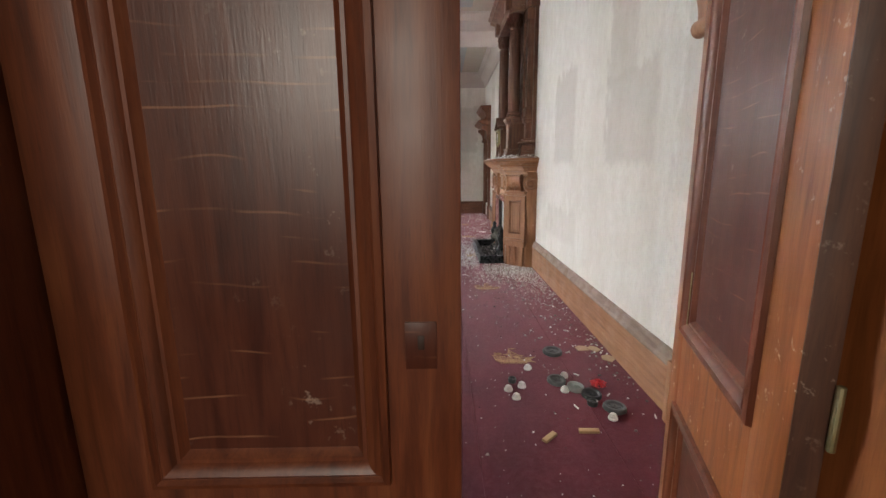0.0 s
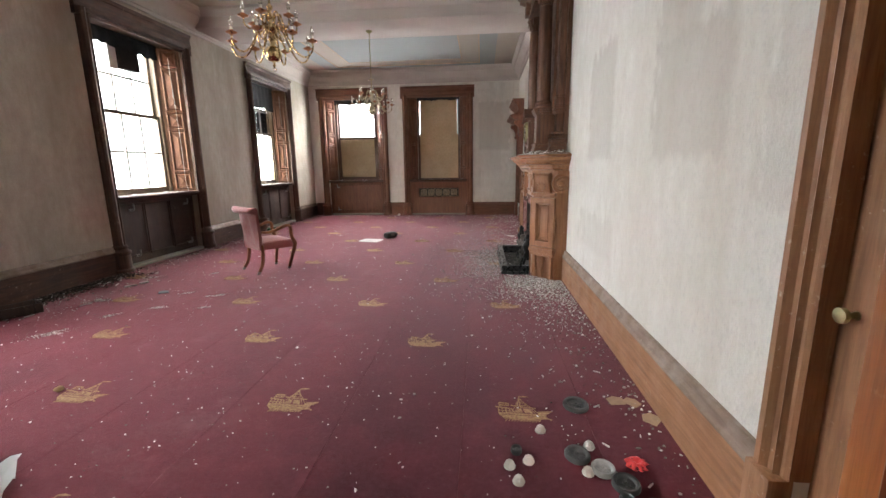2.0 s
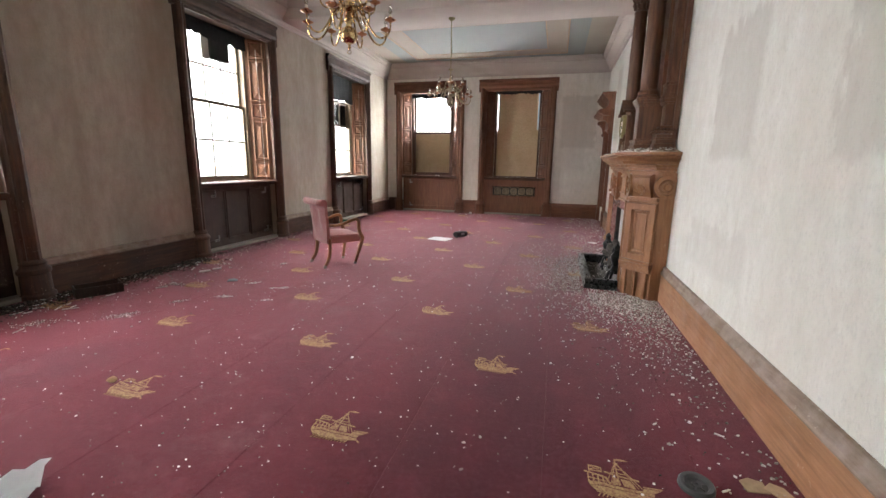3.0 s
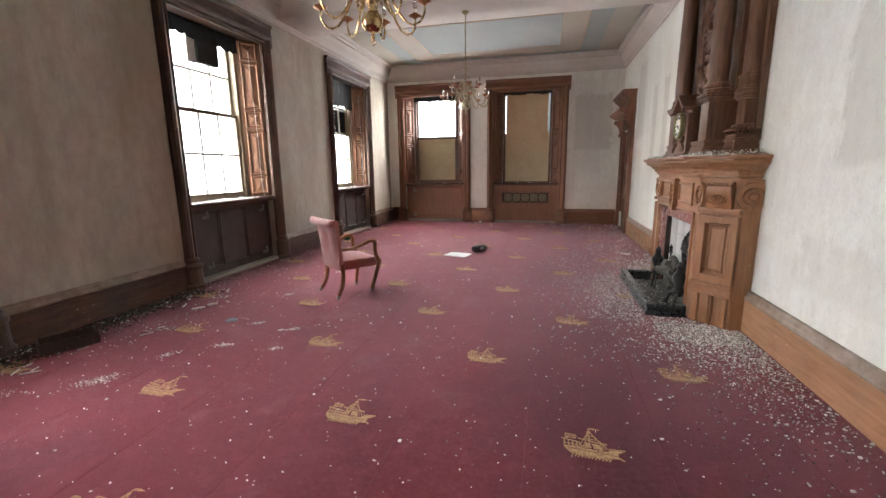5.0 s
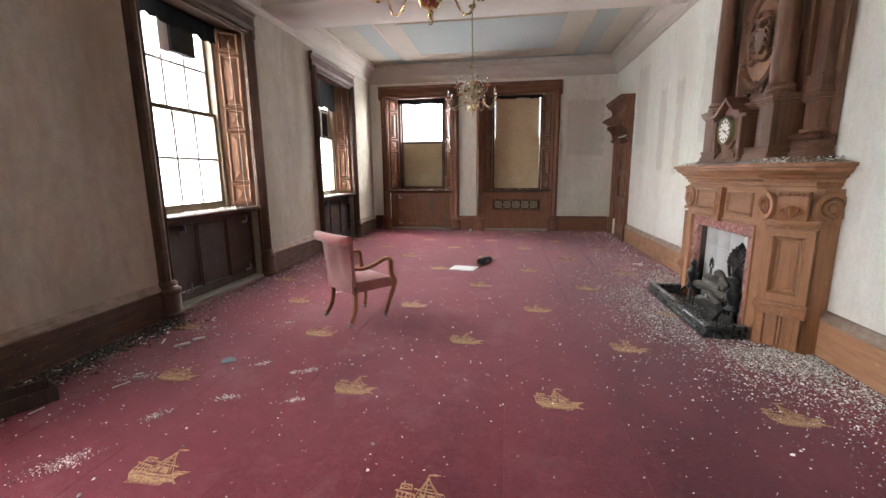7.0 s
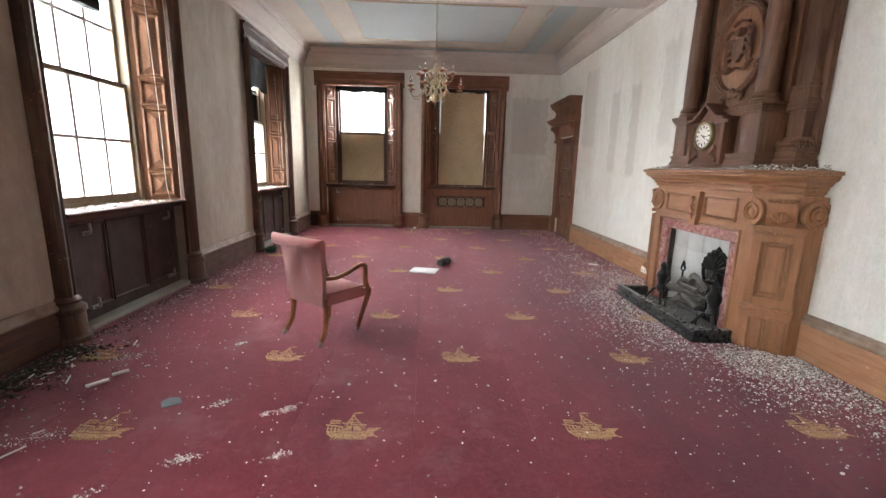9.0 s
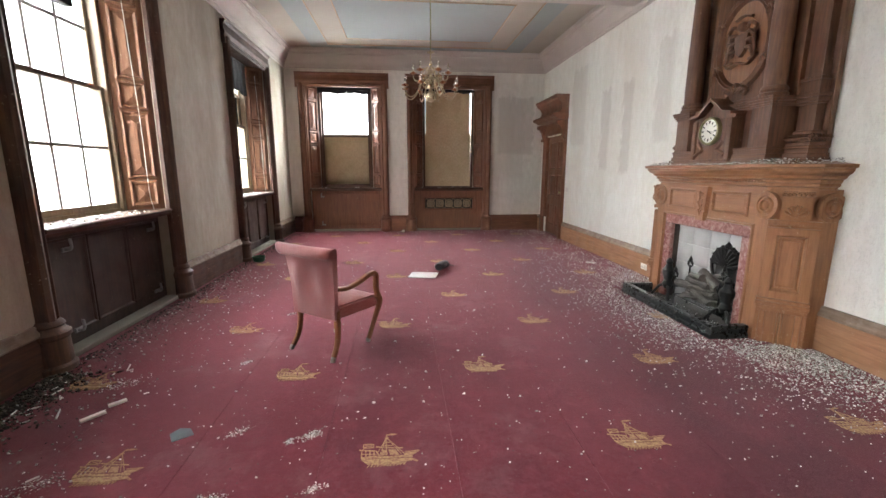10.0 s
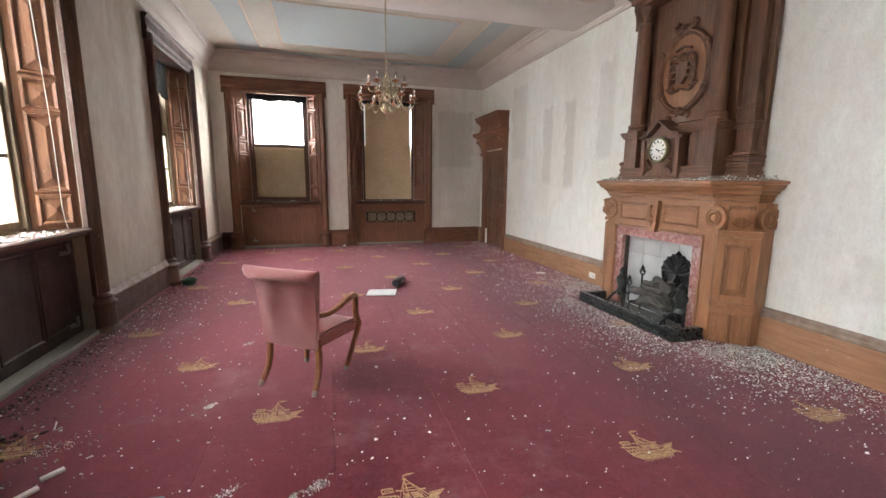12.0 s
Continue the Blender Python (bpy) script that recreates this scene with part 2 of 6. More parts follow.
def wall_paper(name, ghosts=(), grime=0.5, pale=((0.62, 0.595, 0.535), (0.77, 0.755, 0.70)), dirt=(0.40, 0.34, 0.265), streak=0.28, emboss=0.5, along=1):
    """Embossed off-white paper, stained, with the paler and darker ghosts of pictures (y0, y1, z0, z1, strength)."""
    w = Mat(name, 0.9)
    fine = w.noise((1, 1, 0.55), 70, 5, 0.75)
    mid = w.noise((1, 1, 0.45), 11, 5, 0.65)
    big = w.noise((1, 1, 0.35), 1.1, 5, 0.6)
    runs = w.noise((3.2, 3.2, 0.16), 1.5, 4, 0.6)
    c = w.ramp(mid, [(0.3, pale[0]), (0.7, pale[1])])
    c = w.mix(w.ramp(big, [(0.42, max(0.0, grime - 0.5) * 0.8), (0.75, grime)]), c, dirt)
    c = w.mix(w.ramp(runs, [(0.5, 0.0), (0.85, streak)]), c, dirt)
    c = w.mix(w.ramp(fine, [(0.5, 0.0), (0.72, emboss)]), c, tuple(v * 0.62 for v in pale[0]))
    if ghosts:
        sep = w.add("ShaderNodeSeparateXYZ")
        w.link(w.coord, sep.inputs[0])
        wob = w.maths("MULTIPLY", w.maths("SUBTRACT", mid, 0.5), 0.3)
        yy, zz = w.maths("ADD", sep.outputs[along], wob), w.maths("ADD", sep.outputs[2], wob)
        for y0, y1, z0, z1, s in ghosts:
            a = w.maths("SUBTRACT", (y1 - y0) / 2, w.maths("ABSOLUTE", w.maths("SUBTRACT", yy, (y0 + y1) / 2)))
            b = w.maths("SUBTRACT", (z1 - z0) / 2, w.maths("ABSOLUTE", w.maths("SUBTRACT", zz, (z0 + z1) / 2)))
            inside = w.ramp(w.maths("ADD", w.maths("MULTIPLY", w.maths("MINIMUM", a, b), 9), 0.5), [(0.40, 0.0), (1.0, s * 0.55)])
            c = w.mix(inside, c, (0.44, 0.41, 0.355))
    w.colour(c)
    w.bump(w.mix(0.3, fine, mid), 0.009, 0.9)
    return w.mat


# Stained, and darkened further because the window wall gets little light.
paper_plain = wall_paper("stained_shaded_wallpaper", (), 0.95, ((0.42, 0.375, 0.31), (0.58, 0.535, 0.46)), (0.25, 0.20, 0.145), 0.5)
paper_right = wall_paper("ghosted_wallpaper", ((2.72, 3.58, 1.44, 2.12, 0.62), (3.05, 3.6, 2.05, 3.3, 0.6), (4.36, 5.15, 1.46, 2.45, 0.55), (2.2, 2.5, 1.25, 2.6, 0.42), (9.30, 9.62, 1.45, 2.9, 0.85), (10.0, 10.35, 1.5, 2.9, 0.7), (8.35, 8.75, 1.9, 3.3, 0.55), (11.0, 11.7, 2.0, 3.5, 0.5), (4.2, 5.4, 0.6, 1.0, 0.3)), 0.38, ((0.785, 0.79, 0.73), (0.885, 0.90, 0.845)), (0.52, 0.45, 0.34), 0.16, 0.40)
paper_far = wall_paper("far_wallpaper", ((0.28, 1.22, 1.9, 3.3, 0.9), (0.5, 1.0, 1.3, 3.2, 0.4)), 0.45, ((0.68, 0.655, 0.595), (0.82, 0.80, 0.745)), (0.44, 0.38, 0.30), 0.25, along=0)


def plaster(name, col, patch):
    w = Mat(name, 0.9)
    big, fine = w.noise((1, 1, 1), 1.4, 5), w.noise((1, 1, 1), 40, 4)
    c = w.mix(w.ramp(big, [(0.4, 0.0), (0.75, 0.7)]), col, patch)
    w.colour(w.mix(w.ramp(fine, [(0.5, 0.0), (0.9, 0.3)]), c, patch))
    w.bump(fine, 0.002, 0.3)
    return w.mat


ceiling_cream = plaster("ceiling_cream", (0.39, 0.345, 0.285), (0.35, 0.305, 0.25))
ceiling_blue = plaster("ceiling_blue", (0.29, 0.318, 0.312), (0.285, 0.30, 0.285))
ceiling_pink = plaster("cornice_plaster", (0.48, 0.43, 0.39), (0.415, 0.36, 0.32))
gilt_line = plaster("ceiling_line", (0.50, 0.36, 0.25), (0.40, 0.30, 0.22))
ornament = plaster("ceiling_ornament", (0.64, 0.55, 0.45), (0.46, 0.35, 0.25))
stone_strip = plaster("dusty_stone", (0.26, 0.245, 0.21), (0.13, 0.115, 0.095))
dark_plaster = plaster("corridor_plaster", (0.5, 0.45, 0.4), (0.35, 0.3, 0.26))

# carpet pile
w = Mat("carpet_pile", 0.97)
pile, mid, big = w.noise((1, 1, 1), 420, 3, 0.7), w.noise((1, 1, 1), 7, 5, 0.65), w.noise((1, 0.45, 1), 0.85, 4, 0.6, 0.4)
c = w.ramp(pile, [(0.3, (0.060, 0.006, 0.011)), (0.7, (0.132, 0.018, 0.028))])
c = w.mix(w.ramp(big, [(0.34, 0.5), (0.48, 0.0)]), c, (0.045, 0.006, 0.012))
c = w.mix(w.ramp(mid, [(0.48, 0.0), (0.8, 0.36)]), c, (0.22, 0.045, 0.064))
blot = w.noise((1, 1, 1), 21, 4, 0.7)
c = w.mix(w.ramp(blot, [(0.28, 0.6), (0.42, 0.0)]), c, (0.05, 0.006, 0.013))
lint = w.noise((1, 1, 1), 130, 2, 0.5)
c = w.mix(w.ramp(lint, [(0.70, 0.0), (0.76, 0.55)]), c, (0.36, 0.22, 0.22))
dusty = w.noise((1, 1, 1), 1.3, 6, 0.7)
sep = w.add("ShaderNodeSeparateXYZ")
w.link(w.coord, sep.inputs[0])
near_windows = w.ramp(w.maths("MULTIPLY_ADD", sep.outputs[0], -0.25), [(0.45, 0.0), (1.0, 1.0)])
c = w.mix(w.maths("MULTIPLY", w.ramp(dusty, [(0.54, 0.0), (0.78, 0.42)]), near_windows), c, (0.26, 0.16, 0.165))
# A darker, noise-warped band runs lengthwise about x = 0.12.
warp = w.maths("MULTIPLY", w.maths("SUBTRACT", w.noise((1, 1, 1), 0.9, 4, 0.6), 0.5), 0.8)
off = w.maths("ABSOLUTE", w.maths("ADD", w.maths("SUBTRACT", sep.outputs[0], 0.12), warp))
dark_band = w.maths("MULTIPLY", w.ramp(off, [(0.38, 0.80), (0.92, 0.0)]), w.ramp(w.noise((1, 0.6, 1), 1.4, 3), [(0.30, 0.25), (0.52, 1.0)]))
c = w.mix(dark_band, c, (0.036, 0.003, 0.008))
veil = w.noise((1, 1, 1), 34, 5, 0.75)
c = w.mix(w.ramp(veil, [(0.46, 0.0), (0.70, 0.12)]), c, (0.25, 0.12, 0.14))
w.colour(c)
w.bump(w.mix(0.3, pile, mid), 0.004, 0.5)
w.b.inputs["Sheen Weight"].default_value = 0.31
w.b.inputs["Specular IOR Level"].default_value = 0.15
w.b.inputs["Sheen Roughness"].default_value = 0.4
w.b.inputs["Sheen Tint"].default_value = (0.9, 0.52, 0.56, 1)
carpet_mat = w.mat

w = Mat("gold_weave", 0.95)
n1, n2 = w.noise((1, 1, 1), 300, 2), w.noise((1, 1, 1), 55, 5, 0.75)
c = w.ramp(n1, [(0.3, (0.27, 0.165, 0.075)), (0.7, (0.44, 0.30, 0.145))])
w.colour(w.mix(w.ramp(n2, [(0.44, 0.0), (0.64, 0.8)]), c, (0.15, 0.03, 0.035)))
w.bump(n1, 0.002, 0.5)
gold_weave = w.mat

w = Mat("plaster_chip", 0.95)
w.colour(w.ramp(w.island(), [(0.0, (0.10, 0.095, 0.08)), (0.35, (0.30, 0.29, 0.26)), (0.7, (0.60, 0.59, 0.56)), (1.0, (0.88, 0.87, 0.85))]))
w.bump(w.noise((1, 1, 1), 160, 3), 0.002, 0.4)
chip_mat = w.mat
w = Mat("dark_crumb", 0.95)
w.colour(w.ramp(w.island(), [(0.0, (0.014, 0.011, 0.009)), (0.75, (0.05, 0.038, 0.03)), (1.0, (0.24, 0.20, 0.17))]))
crumb_mat = w.mat


def plain(name, col, rough=0.5, metal=0.0, vary=0.25, size=9, bump=0.0):
    w = Mat(name, rough, metal)
    n = w.noise((1, 1, 1), size, 5, 0.6)
    w.colour(w.mix(w.ramp(n, [(0.35, 0.0), (0.75, 1.0)]), col, tuple(v * (1 - vary) for v in col)))
    w.rough(w.noise((1, 1, 1), size * 2.3, 4), max(0.03, rough - 0.08), min(1, rough + 0.12))
    if bump:
        w.bump(w.noise((1, 1, 1), size * 9, 3), bump, 0.5)
    return w.mat


brass = plain("aged_brass", (0.68, 0.50, 0.26), 0.22, 1.0, 0.35)
dull_brass = plain("tarnished_brass", (0.36, 0.33, 0.18), 0.45, 1.0, 0.4, 30)
iron = plain("black_iron", (0.022, 0.023, 0.022), 0.42, 0.6, 0.5, 25, 0.002)
steel = plain("grey_steel", (0.34, 0.34, 0.33), 0.45, 0.9, 0.4, 30)
slate = plain("polished_black_stone", (0.016, 0.019, 0.019), 0.28, 0.0, 0.4, 12)
candle = plain("ivory_tube", (0.75, 0.70, 0.58), 0.5)
white_plastic = plain("white_plastic", (0.74, 0.73, 0.69), 0.4, 0, 0.15)
paper_white = plain("white_sheet", (0.72, 0.74, 0.74), 0.7, 0, 0.12)
rubber = plain("grey_black_plastic", (0.042, 0.046, 0.046), 0.5, 0, 0.4, 40)
rubber_dark = plain("dusty_dark_plastic", (0.085, 0.09, 0.09), 0.6, 0, 0.4, 40)
rubber_grey = plain("pale_grey_plastic", (0.33, 0.34, 0.33), 0.6, 0, 0.35, 40)
red_cloth = plain("red_ribbon", (0.62, 0.035, 0.04), 0.5, 0, 0.3, 60)
card = plain("torn_card", (0.44, 0.31, 0.19), 0.9, 0, 0.3, 30)
pine = plain("split_pine", (0.42, 0.27, 0.13), 0.8, 0, 0.35, 40)
green_tub = plain("green_plastic", (0.025, 0.11, 0.055), 0.45)
black_leather = plain("black_leather", (0.014, 0.014, 0.016), 0.45, 0, 0.4, 30, 0.002)
blind = plain("black_blind", (0.012, 0.013, 0.014), 0.85, 0, 0.4, 20)
ash = plain("ash_bed", (0.10, 0.095, 0.085), 0.95, 0, 0.5, 25, 0.01)
log_mat = plain("charred_log", (0.10, 0.09, 0.078), 0.95, 0, 0.6, 18, 0.012)
bolection = plain("cream_paint", (0.74, 0.73, 0.69), 0.55)
blue_card = plain("blue_grey_card", (0.10, 0.14, 0.16), 0.7)
velvet = Mat("pink_velvet", 0.85)
n1, n2 = velvet.noise((1, 1, 1), 260, 3), velvet.noise((1, 1, 0.6), 5, 5, 0.6)
c = velvet.ramp(velvet.noise((1, 1, 2.2), 95, 4, 0.75), [(0.32, (0.24, 0.068, 0.066)), (0.52, (0.36, 0.118, 0.11)), (0.72, (0.46, 0.19, 0.18))])
velvet.colour(velvet.mix(velvet.ramp(n2, [(0.4, 0.0), (0.75, 0.55)]), c, (0.24, 0.065, 0.068)))
velvet.b.inputs["Sheen Weight"].default_value = 0.3
velvet.bump(velvet.mix(0.4, velvet.noise((1, 1, 2.2), 95, 3, 0.7), n2), 0.012, 0.8)
velvet = velvet.mat
chair_foot = plain("whitened_wood", (0.36, 0.32, 0.28), 0.8, 0, 0.4, 60)
chair_wood = wood("chair_beech", (0.13, 0.046, 0.016), (0.25, 0.095, 0.034), (0.34, 0.145, 0.058), axis="z", lo=0.3, hi=0.45, scuff=0.1)

w = Mat("red_marble", 0.25)
v1, v2 = w.noise((1, 1, 1), 14, 6, 0.7, 1.6), w.noise((1, 1, 1), 45, 4, 0.7, 0.8)
c = w.ramp(v1, [(0.3, (0.12, 0.035, 0.032)), (0.5, (0.27, 0.125, 0.112)), (0.72, (0.45, 0.34, 0.31))])
w.colour(w.mix(w.ramp(v2, [(0.6, 0.0), (0.75, 0.6)]), c, (0.05, 0.02, 0.02)))
marble = w.mat

w = Mat("chipboard", 0.8)
v1, v2 = w.noise((1, 1, 0.35), 55, 4, 0.7), w.noise((1, 1, 1), 3, 4)
c = w.ramp(v1, [(0.3, (0.38, 0.275, 0.16)), (0.55, (0.52, 0.395, 0.25)), (0.8, (0.64, 0.51, 0.35))])
w.colour(w.mix(w.ramp(v2, [(0.45, 0.0), (0.8, 0.35)]), c, (0.30, 0.20, 0.10)))
w.bump(v1, 0.002, 0.4)
chipboard = w.mat

# Grubby white tiles, with the recess's shade mixed into the grey.
w = Mat("fire_tiles_shaded", 0.5)
w.colour(w.mix(w.ramp(w.noise((1, 1, 1), 5, 5), [(0.4, 0.0), (0.8, 0.7)]), (0.44, 0.445, 0.435), (0.31, 0.305, 0.295)))
tile_mat = w.mat
# Dark mottled brown for the far cheek.
w = Mat("dark_cheek", 0.9)
w.colour(w.ramp(w.noise((1, 1, 1), 6, 5), [(0.3, (0.02, 0.014, 0.011)), (0.7, (0.075, 0.05, 0.038))]))
dark_cheek_mat = w.mat
w = Mat("clock_face", 0.35)
w.colour(w.mix(w.ramp(w.noise((1, 1, 1), 30, 4), [(0.5, 0.0), (0.9, 0.4)]), (0.78, 0.77, 0.70), (0.6, 0.57, 0.48)))
dial_mat = w.mat
w = Mat("window_glass", 0.02)
w.b.inputs["Transmission Weight"].default_value = 1.0
w.b.inputs["IOR"].default_value = 1.1
w.colour((0.95, 0.97, 0.97))
glass = w.mat
w = Mat("lamp_glass", 0.08)
w.b.inputs["Transmission Weight"].default_value = 0.92
w.colour((0.9, 0.88, 0.84))
bulb_glass = w.mat

# ---- setting ----
OPEN, HEAD, SILL, DEEP = 0.87, 3.5, 1.07, 0.32   # window opening half width, head, sill height, depth to the sash
HALF = 0.62                                     # half width at the sash
WALL_T = 0.5


def wall_with_windows(name, m, x0, x1, centres, mat, label, y_open=()):
    """A wall in the frame of m (x along, y into the wall); openings splay back to the sashes."""
    bm = bmesh.new()
    edges = sorted(centres)
    # front layer
    for z0, z1, y0, y1, half in ((0, HEAD, 0, DEEP, OPEN), (SILL + 0.03, HEAD + 0.02, DEEP, WALL_T, HALF + 0.02)):
        a = x0
        for c in edges:
            box(bm, a, c - half, y0, y1, z0, z1, None)
            a = c + half
        box(bm, a, x1, y0, y1, z0, z1)
    box(bm, x0, x1, 0, DEEP, HEAD, TOP + 0.15)
    box(bm, x0, x1, DEEP, WALL_T, HEAD + 0.02, TOP + 0.15)
    box(bm, x0, x1, DEEP, WALL_T, 0, SILL + 0.03)
    return solid(name, bm, mat, label, "wall", "structure", m)


M_LEFT, M_FAR, M_RIGHT = pose(LEFT, 0, 0, 0, 0, 90), pose(0, FAR, 0), pose(RIGHT, 0, 0, 0, 0, -90)
wall_with_windows("wall_west", M_LEFT, NEAR - 0.4, FAR + WALL_T, WIN_LEFT, paper_plain, "stained grey-beige embossed wallpaper on the window wall, darkened for shade")
wall_with_windows("wall_north", M_FAR, LEFT, RIGHT, WIN_FAR, paper_far, "cream embossed wallpaper on the end wall, water-stained")

# fireplace wall, with a firebox and two door recesses
DOOR_NEAR, DOOR_FAR = (1.12, 2.10), (11.97, 13.11)
FIRE_Y = 7.03
bm = bmesh.new()
cuts = ((DOOR_NEAR[0], DOOR_NEAR[1], 2.15, 0.16), (FIRE_Y - 0.52, FIRE_Y + 0.52, 0.92, 0.3), (DOOR_FAR[0], DOOR_FAR[1], 2.3, 0.16))
a = NEAR - 0.4
for y0, y1, h, d in cuts:
    box(bm, RIGHT, RIGHT + 0.4, a, y0, 0, TOP + 0.15)
    box(bm, RIGHT, RIGHT + 0.4, y0, y1, h, TOP + 0.15)
    box(bm, RIGHT + d, RIGHT + 0.4, y0, y1, 0, h)
    a = y1
box(bm, RIGHT, RIGHT + 0.4, a, FAR + WALL_T, 0, TOP + 0.15)
solid("wall_east", bm, paper_right, "off-white embossed wallpaper with ghosts of removed pictures", "wall", "structure")

# entrance wall with a doorway, and the corridor behind it
DW0, DW1, DOOR_H = -0.447, 0.705, 2.75
bm = bmesh.new()
box(bm, LEFT, DW0 - 0.04, 0.28, NEAR, 0, TOP + 0.15)
box(bm, DW1 + 0.04, RIGHT, 0.28, NEAR, 0, TOP + 0.15)
box(bm, DW0 - 0.04, DW1 + 0.04, 0.28, NEAR, DOOR_H + 0.04, TOP + 0.15)
solid("wall_south", bm, paper_plain, "stained beige wallpaper beside the double door, darkened for shade", "wall", "structure")
bm = bmesh.new()
box(bm, -2.6, -2.5, -3.5, 0.28, 0, 3.2)
box(bm, 1.6, 1.7, -3.5, 0.28, 0, 3.2)
box(bm, -2.6, -1.4, -3.6, -3.5, 0, 3.2)
box(bm, 0.2, 1.7, -3.6, -3.5, 0, 3.2)
box(bm, -1.4, 0.2, -3.6, -3.5, 0, 1.75)
box(bm, -1.4, 0.2, -3.6, -3.5, 3.1, 3.2)
solid("wall_corridor", bm, dark_plaster, "dim plaster walls of the corridor outside the double door", "wall", "structure")
bm = bmesh.new()
box(bm, -2.6, 1.7, -3.6, 0.28, 3.2, 3.3)
solid("ceiling_corridor", bm, dark_plaster, "dim plaster corridor ceiling", "ceiling", "structure")

# ground floor slab
bm = bmesh.new()
box(bm, LEFT - 0.5, RIGHT + 0.5, -3.7, FAR + 0.6, -0.25, -0.012)
solid("floor", bm, oak_dark_x, "dark boarded floor under the fitted carpet", "floor", "structure")

# ceiling: deep field, two beams, cornice
BEAMS = (4.87, 8.93)
BEAM_Z, BEAM_H = 3.92, 0.50
bm = bmesh.new()
box(bm, LEFT - 0.1, RIGHT + 0.1, NEAR - 0.1, FAR + 0.1, TOP, TOP + 0.2)
solid("ceiling", bm, ceiling_cream, "cream plaster ceiling in three beamed compartments", "ceiling", "structure")
ident = Matrix.Identity(4)
for k, yb in enumerate(BEAMS):
    bm = bmesh.new()
    prism(bm, [(yb - BEAM_H - 0.10, TOP + 0.01), (yb - BEAM_H - 0.10, TOP - 0.05), (yb - BEAM_H - 0.03, TOP - 0.12), (yb - BEAM_H, TOP - 0.13), (yb - BEAM_H, BEAM_Z + 0.02),
               (yb - BEAM_H + 0.03, BEAM_Z), (yb + BEAM_H - 0.03, BEAM_Z), (yb + BEAM_H, BEAM_Z + 0.02), (yb + BEAM_H, TOP - 0.13), (yb + BEAM_H + 0.03, TOP - 0.12),
               (yb + BEAM_H + 0.10, TOP - 0.05), (yb + BEAM_H + 0.10, TOP + 0.01)], "x", LEFT + 0.01, RIGHT - 0.01)
    solid("ceiling_beam", bm, ceiling_pink, "broad pinkish plaster ceiling beam", "ceiling beam", "structure")
bm = bmesh.new()
framed(bm, ident, LEFT, RIGHT, NEAR, FAR, [(0.0, 3.84), (0.025, 3.84), (0.03, 3.88), (0.05, 3.895), (0.055, 3.95), (0.075, 3.985), (0.115, 4.02), (0.15, 4.07), (0.165, 4.12),
                                           (0.20, 4.125), (0.205, 4.165), (0.235, 4.18), (0.24, 4.26)], cap=False)
solid("cornice", bm, ceiling_pink, "pinkish moulded plaster cornice round the room", "cornice", "structure")


def ceiling_panel(y0, y1):
    """A blue border, a thin brown moulding, a cream band and a blue field, one within the other."""
    flat = pose(0, 0, TOP, 180) @ Matrix.Diagonal((1, -1, 1, 1))
    for d, h, mat, lab in ((-0.42, 0.004, ceiling_blue, "dusty blue border round the ceiling field"), (0.0, 0.010, ceiling_cream, "cream band within the ceiling border"), (0.46, 0.016, ceiling_blue, "dusty blue ceiling field")):
        bm = bmesh.new()
        framed(bm, flat, -3.66 + d, 0.31 - d, y0 + d, y1 - d, [(0, -0.002), (0, h), (0.004, h)])
        solid("ceiling_panel", bm, mat, lab, "ceiling panel", "structure")
    for d, mat in ((0.0, gilt_line), (0.46, gilt_line)):
        bm = bmesh.new()
        framed(bm, flat, -3.68 + d, 0.33 - d, y0 - 0.02 + d, y1 + 0.02 - d, [(0, -0.002), (0, 0.018), (0.012, 0.026), (0.024, 0.018), (0.026, 0.0)], cap=False)
        solid("ceiling_moulding", bm, mat, "thin brown painted ceiling moulding", "moulding", "structure")


ceiling_panel(9.95, 12.95)
ceiling_panel(1.1, 3.9)

# the middle compartment's plaster wreath
M_CEIL = pose(-1.675, 6.9, TOP, 180) @ Matrix.Diagonal((1, -1, 1, 1))
for sx in (-1, 1):
    for sy in (-1, 1):
        bm = bmesh.new()
        framed(bm, M_CEIL, min(sx * 1.35, sx * 2.35), max(sx * 1.35, sx * 2.35), min(sy * 0.55, sy * 1.2), max(sy * 0.55, sy * 1.2), [(0, -0.002), (0, 0.016), (0.02, 0.024), (0.04, 0.016), (0.05, 0.008)])
        solid("ceiling_panel", bm, ceiling_blue, "small blue ceiling panel beside the wreath", "ceiling panel", "structure")
wreath = thing("ceiling_wreath", M_CEIL, "cream plaster wreath with scrolling leaves in relief", "plasterwork", "", "structure")
bm = bmesh.new()
oval_ring(bm, ident, 1.15, 1.05, [(-0.05, 0.0), (-0.04, 0.035), (0, 0.05), (0.04, 0.035), (0.05, 0.0)], 64)
part("ring", bm, ornament, wreath)
bm = bmesh.new()
oval_ring(bm, ident, 0.52, 0.48, [(-0.04, 0.0), (-0.03, 0.03), (0, 0.045), (0.03, 0.03), (0.04, 0.0)], 48)
part("inner_ring", bm, ornament, wreath)
rnd = random.Random(4)
leaf = bmesh.new()
tube(leaf, [(0, 0, 0.01), (0.05, 0.02, 0.03), (0.11, 0.03, 0.045), (0.17, 0.0, 0.03), (0.21, -0.03, 0.01)], [0.012, 0.038, 0.045, 0.03, 0.006], 8, flat=0.8)
leaf = mesh_of("leaf", leaf, ornament)
scroll = bmesh.new()
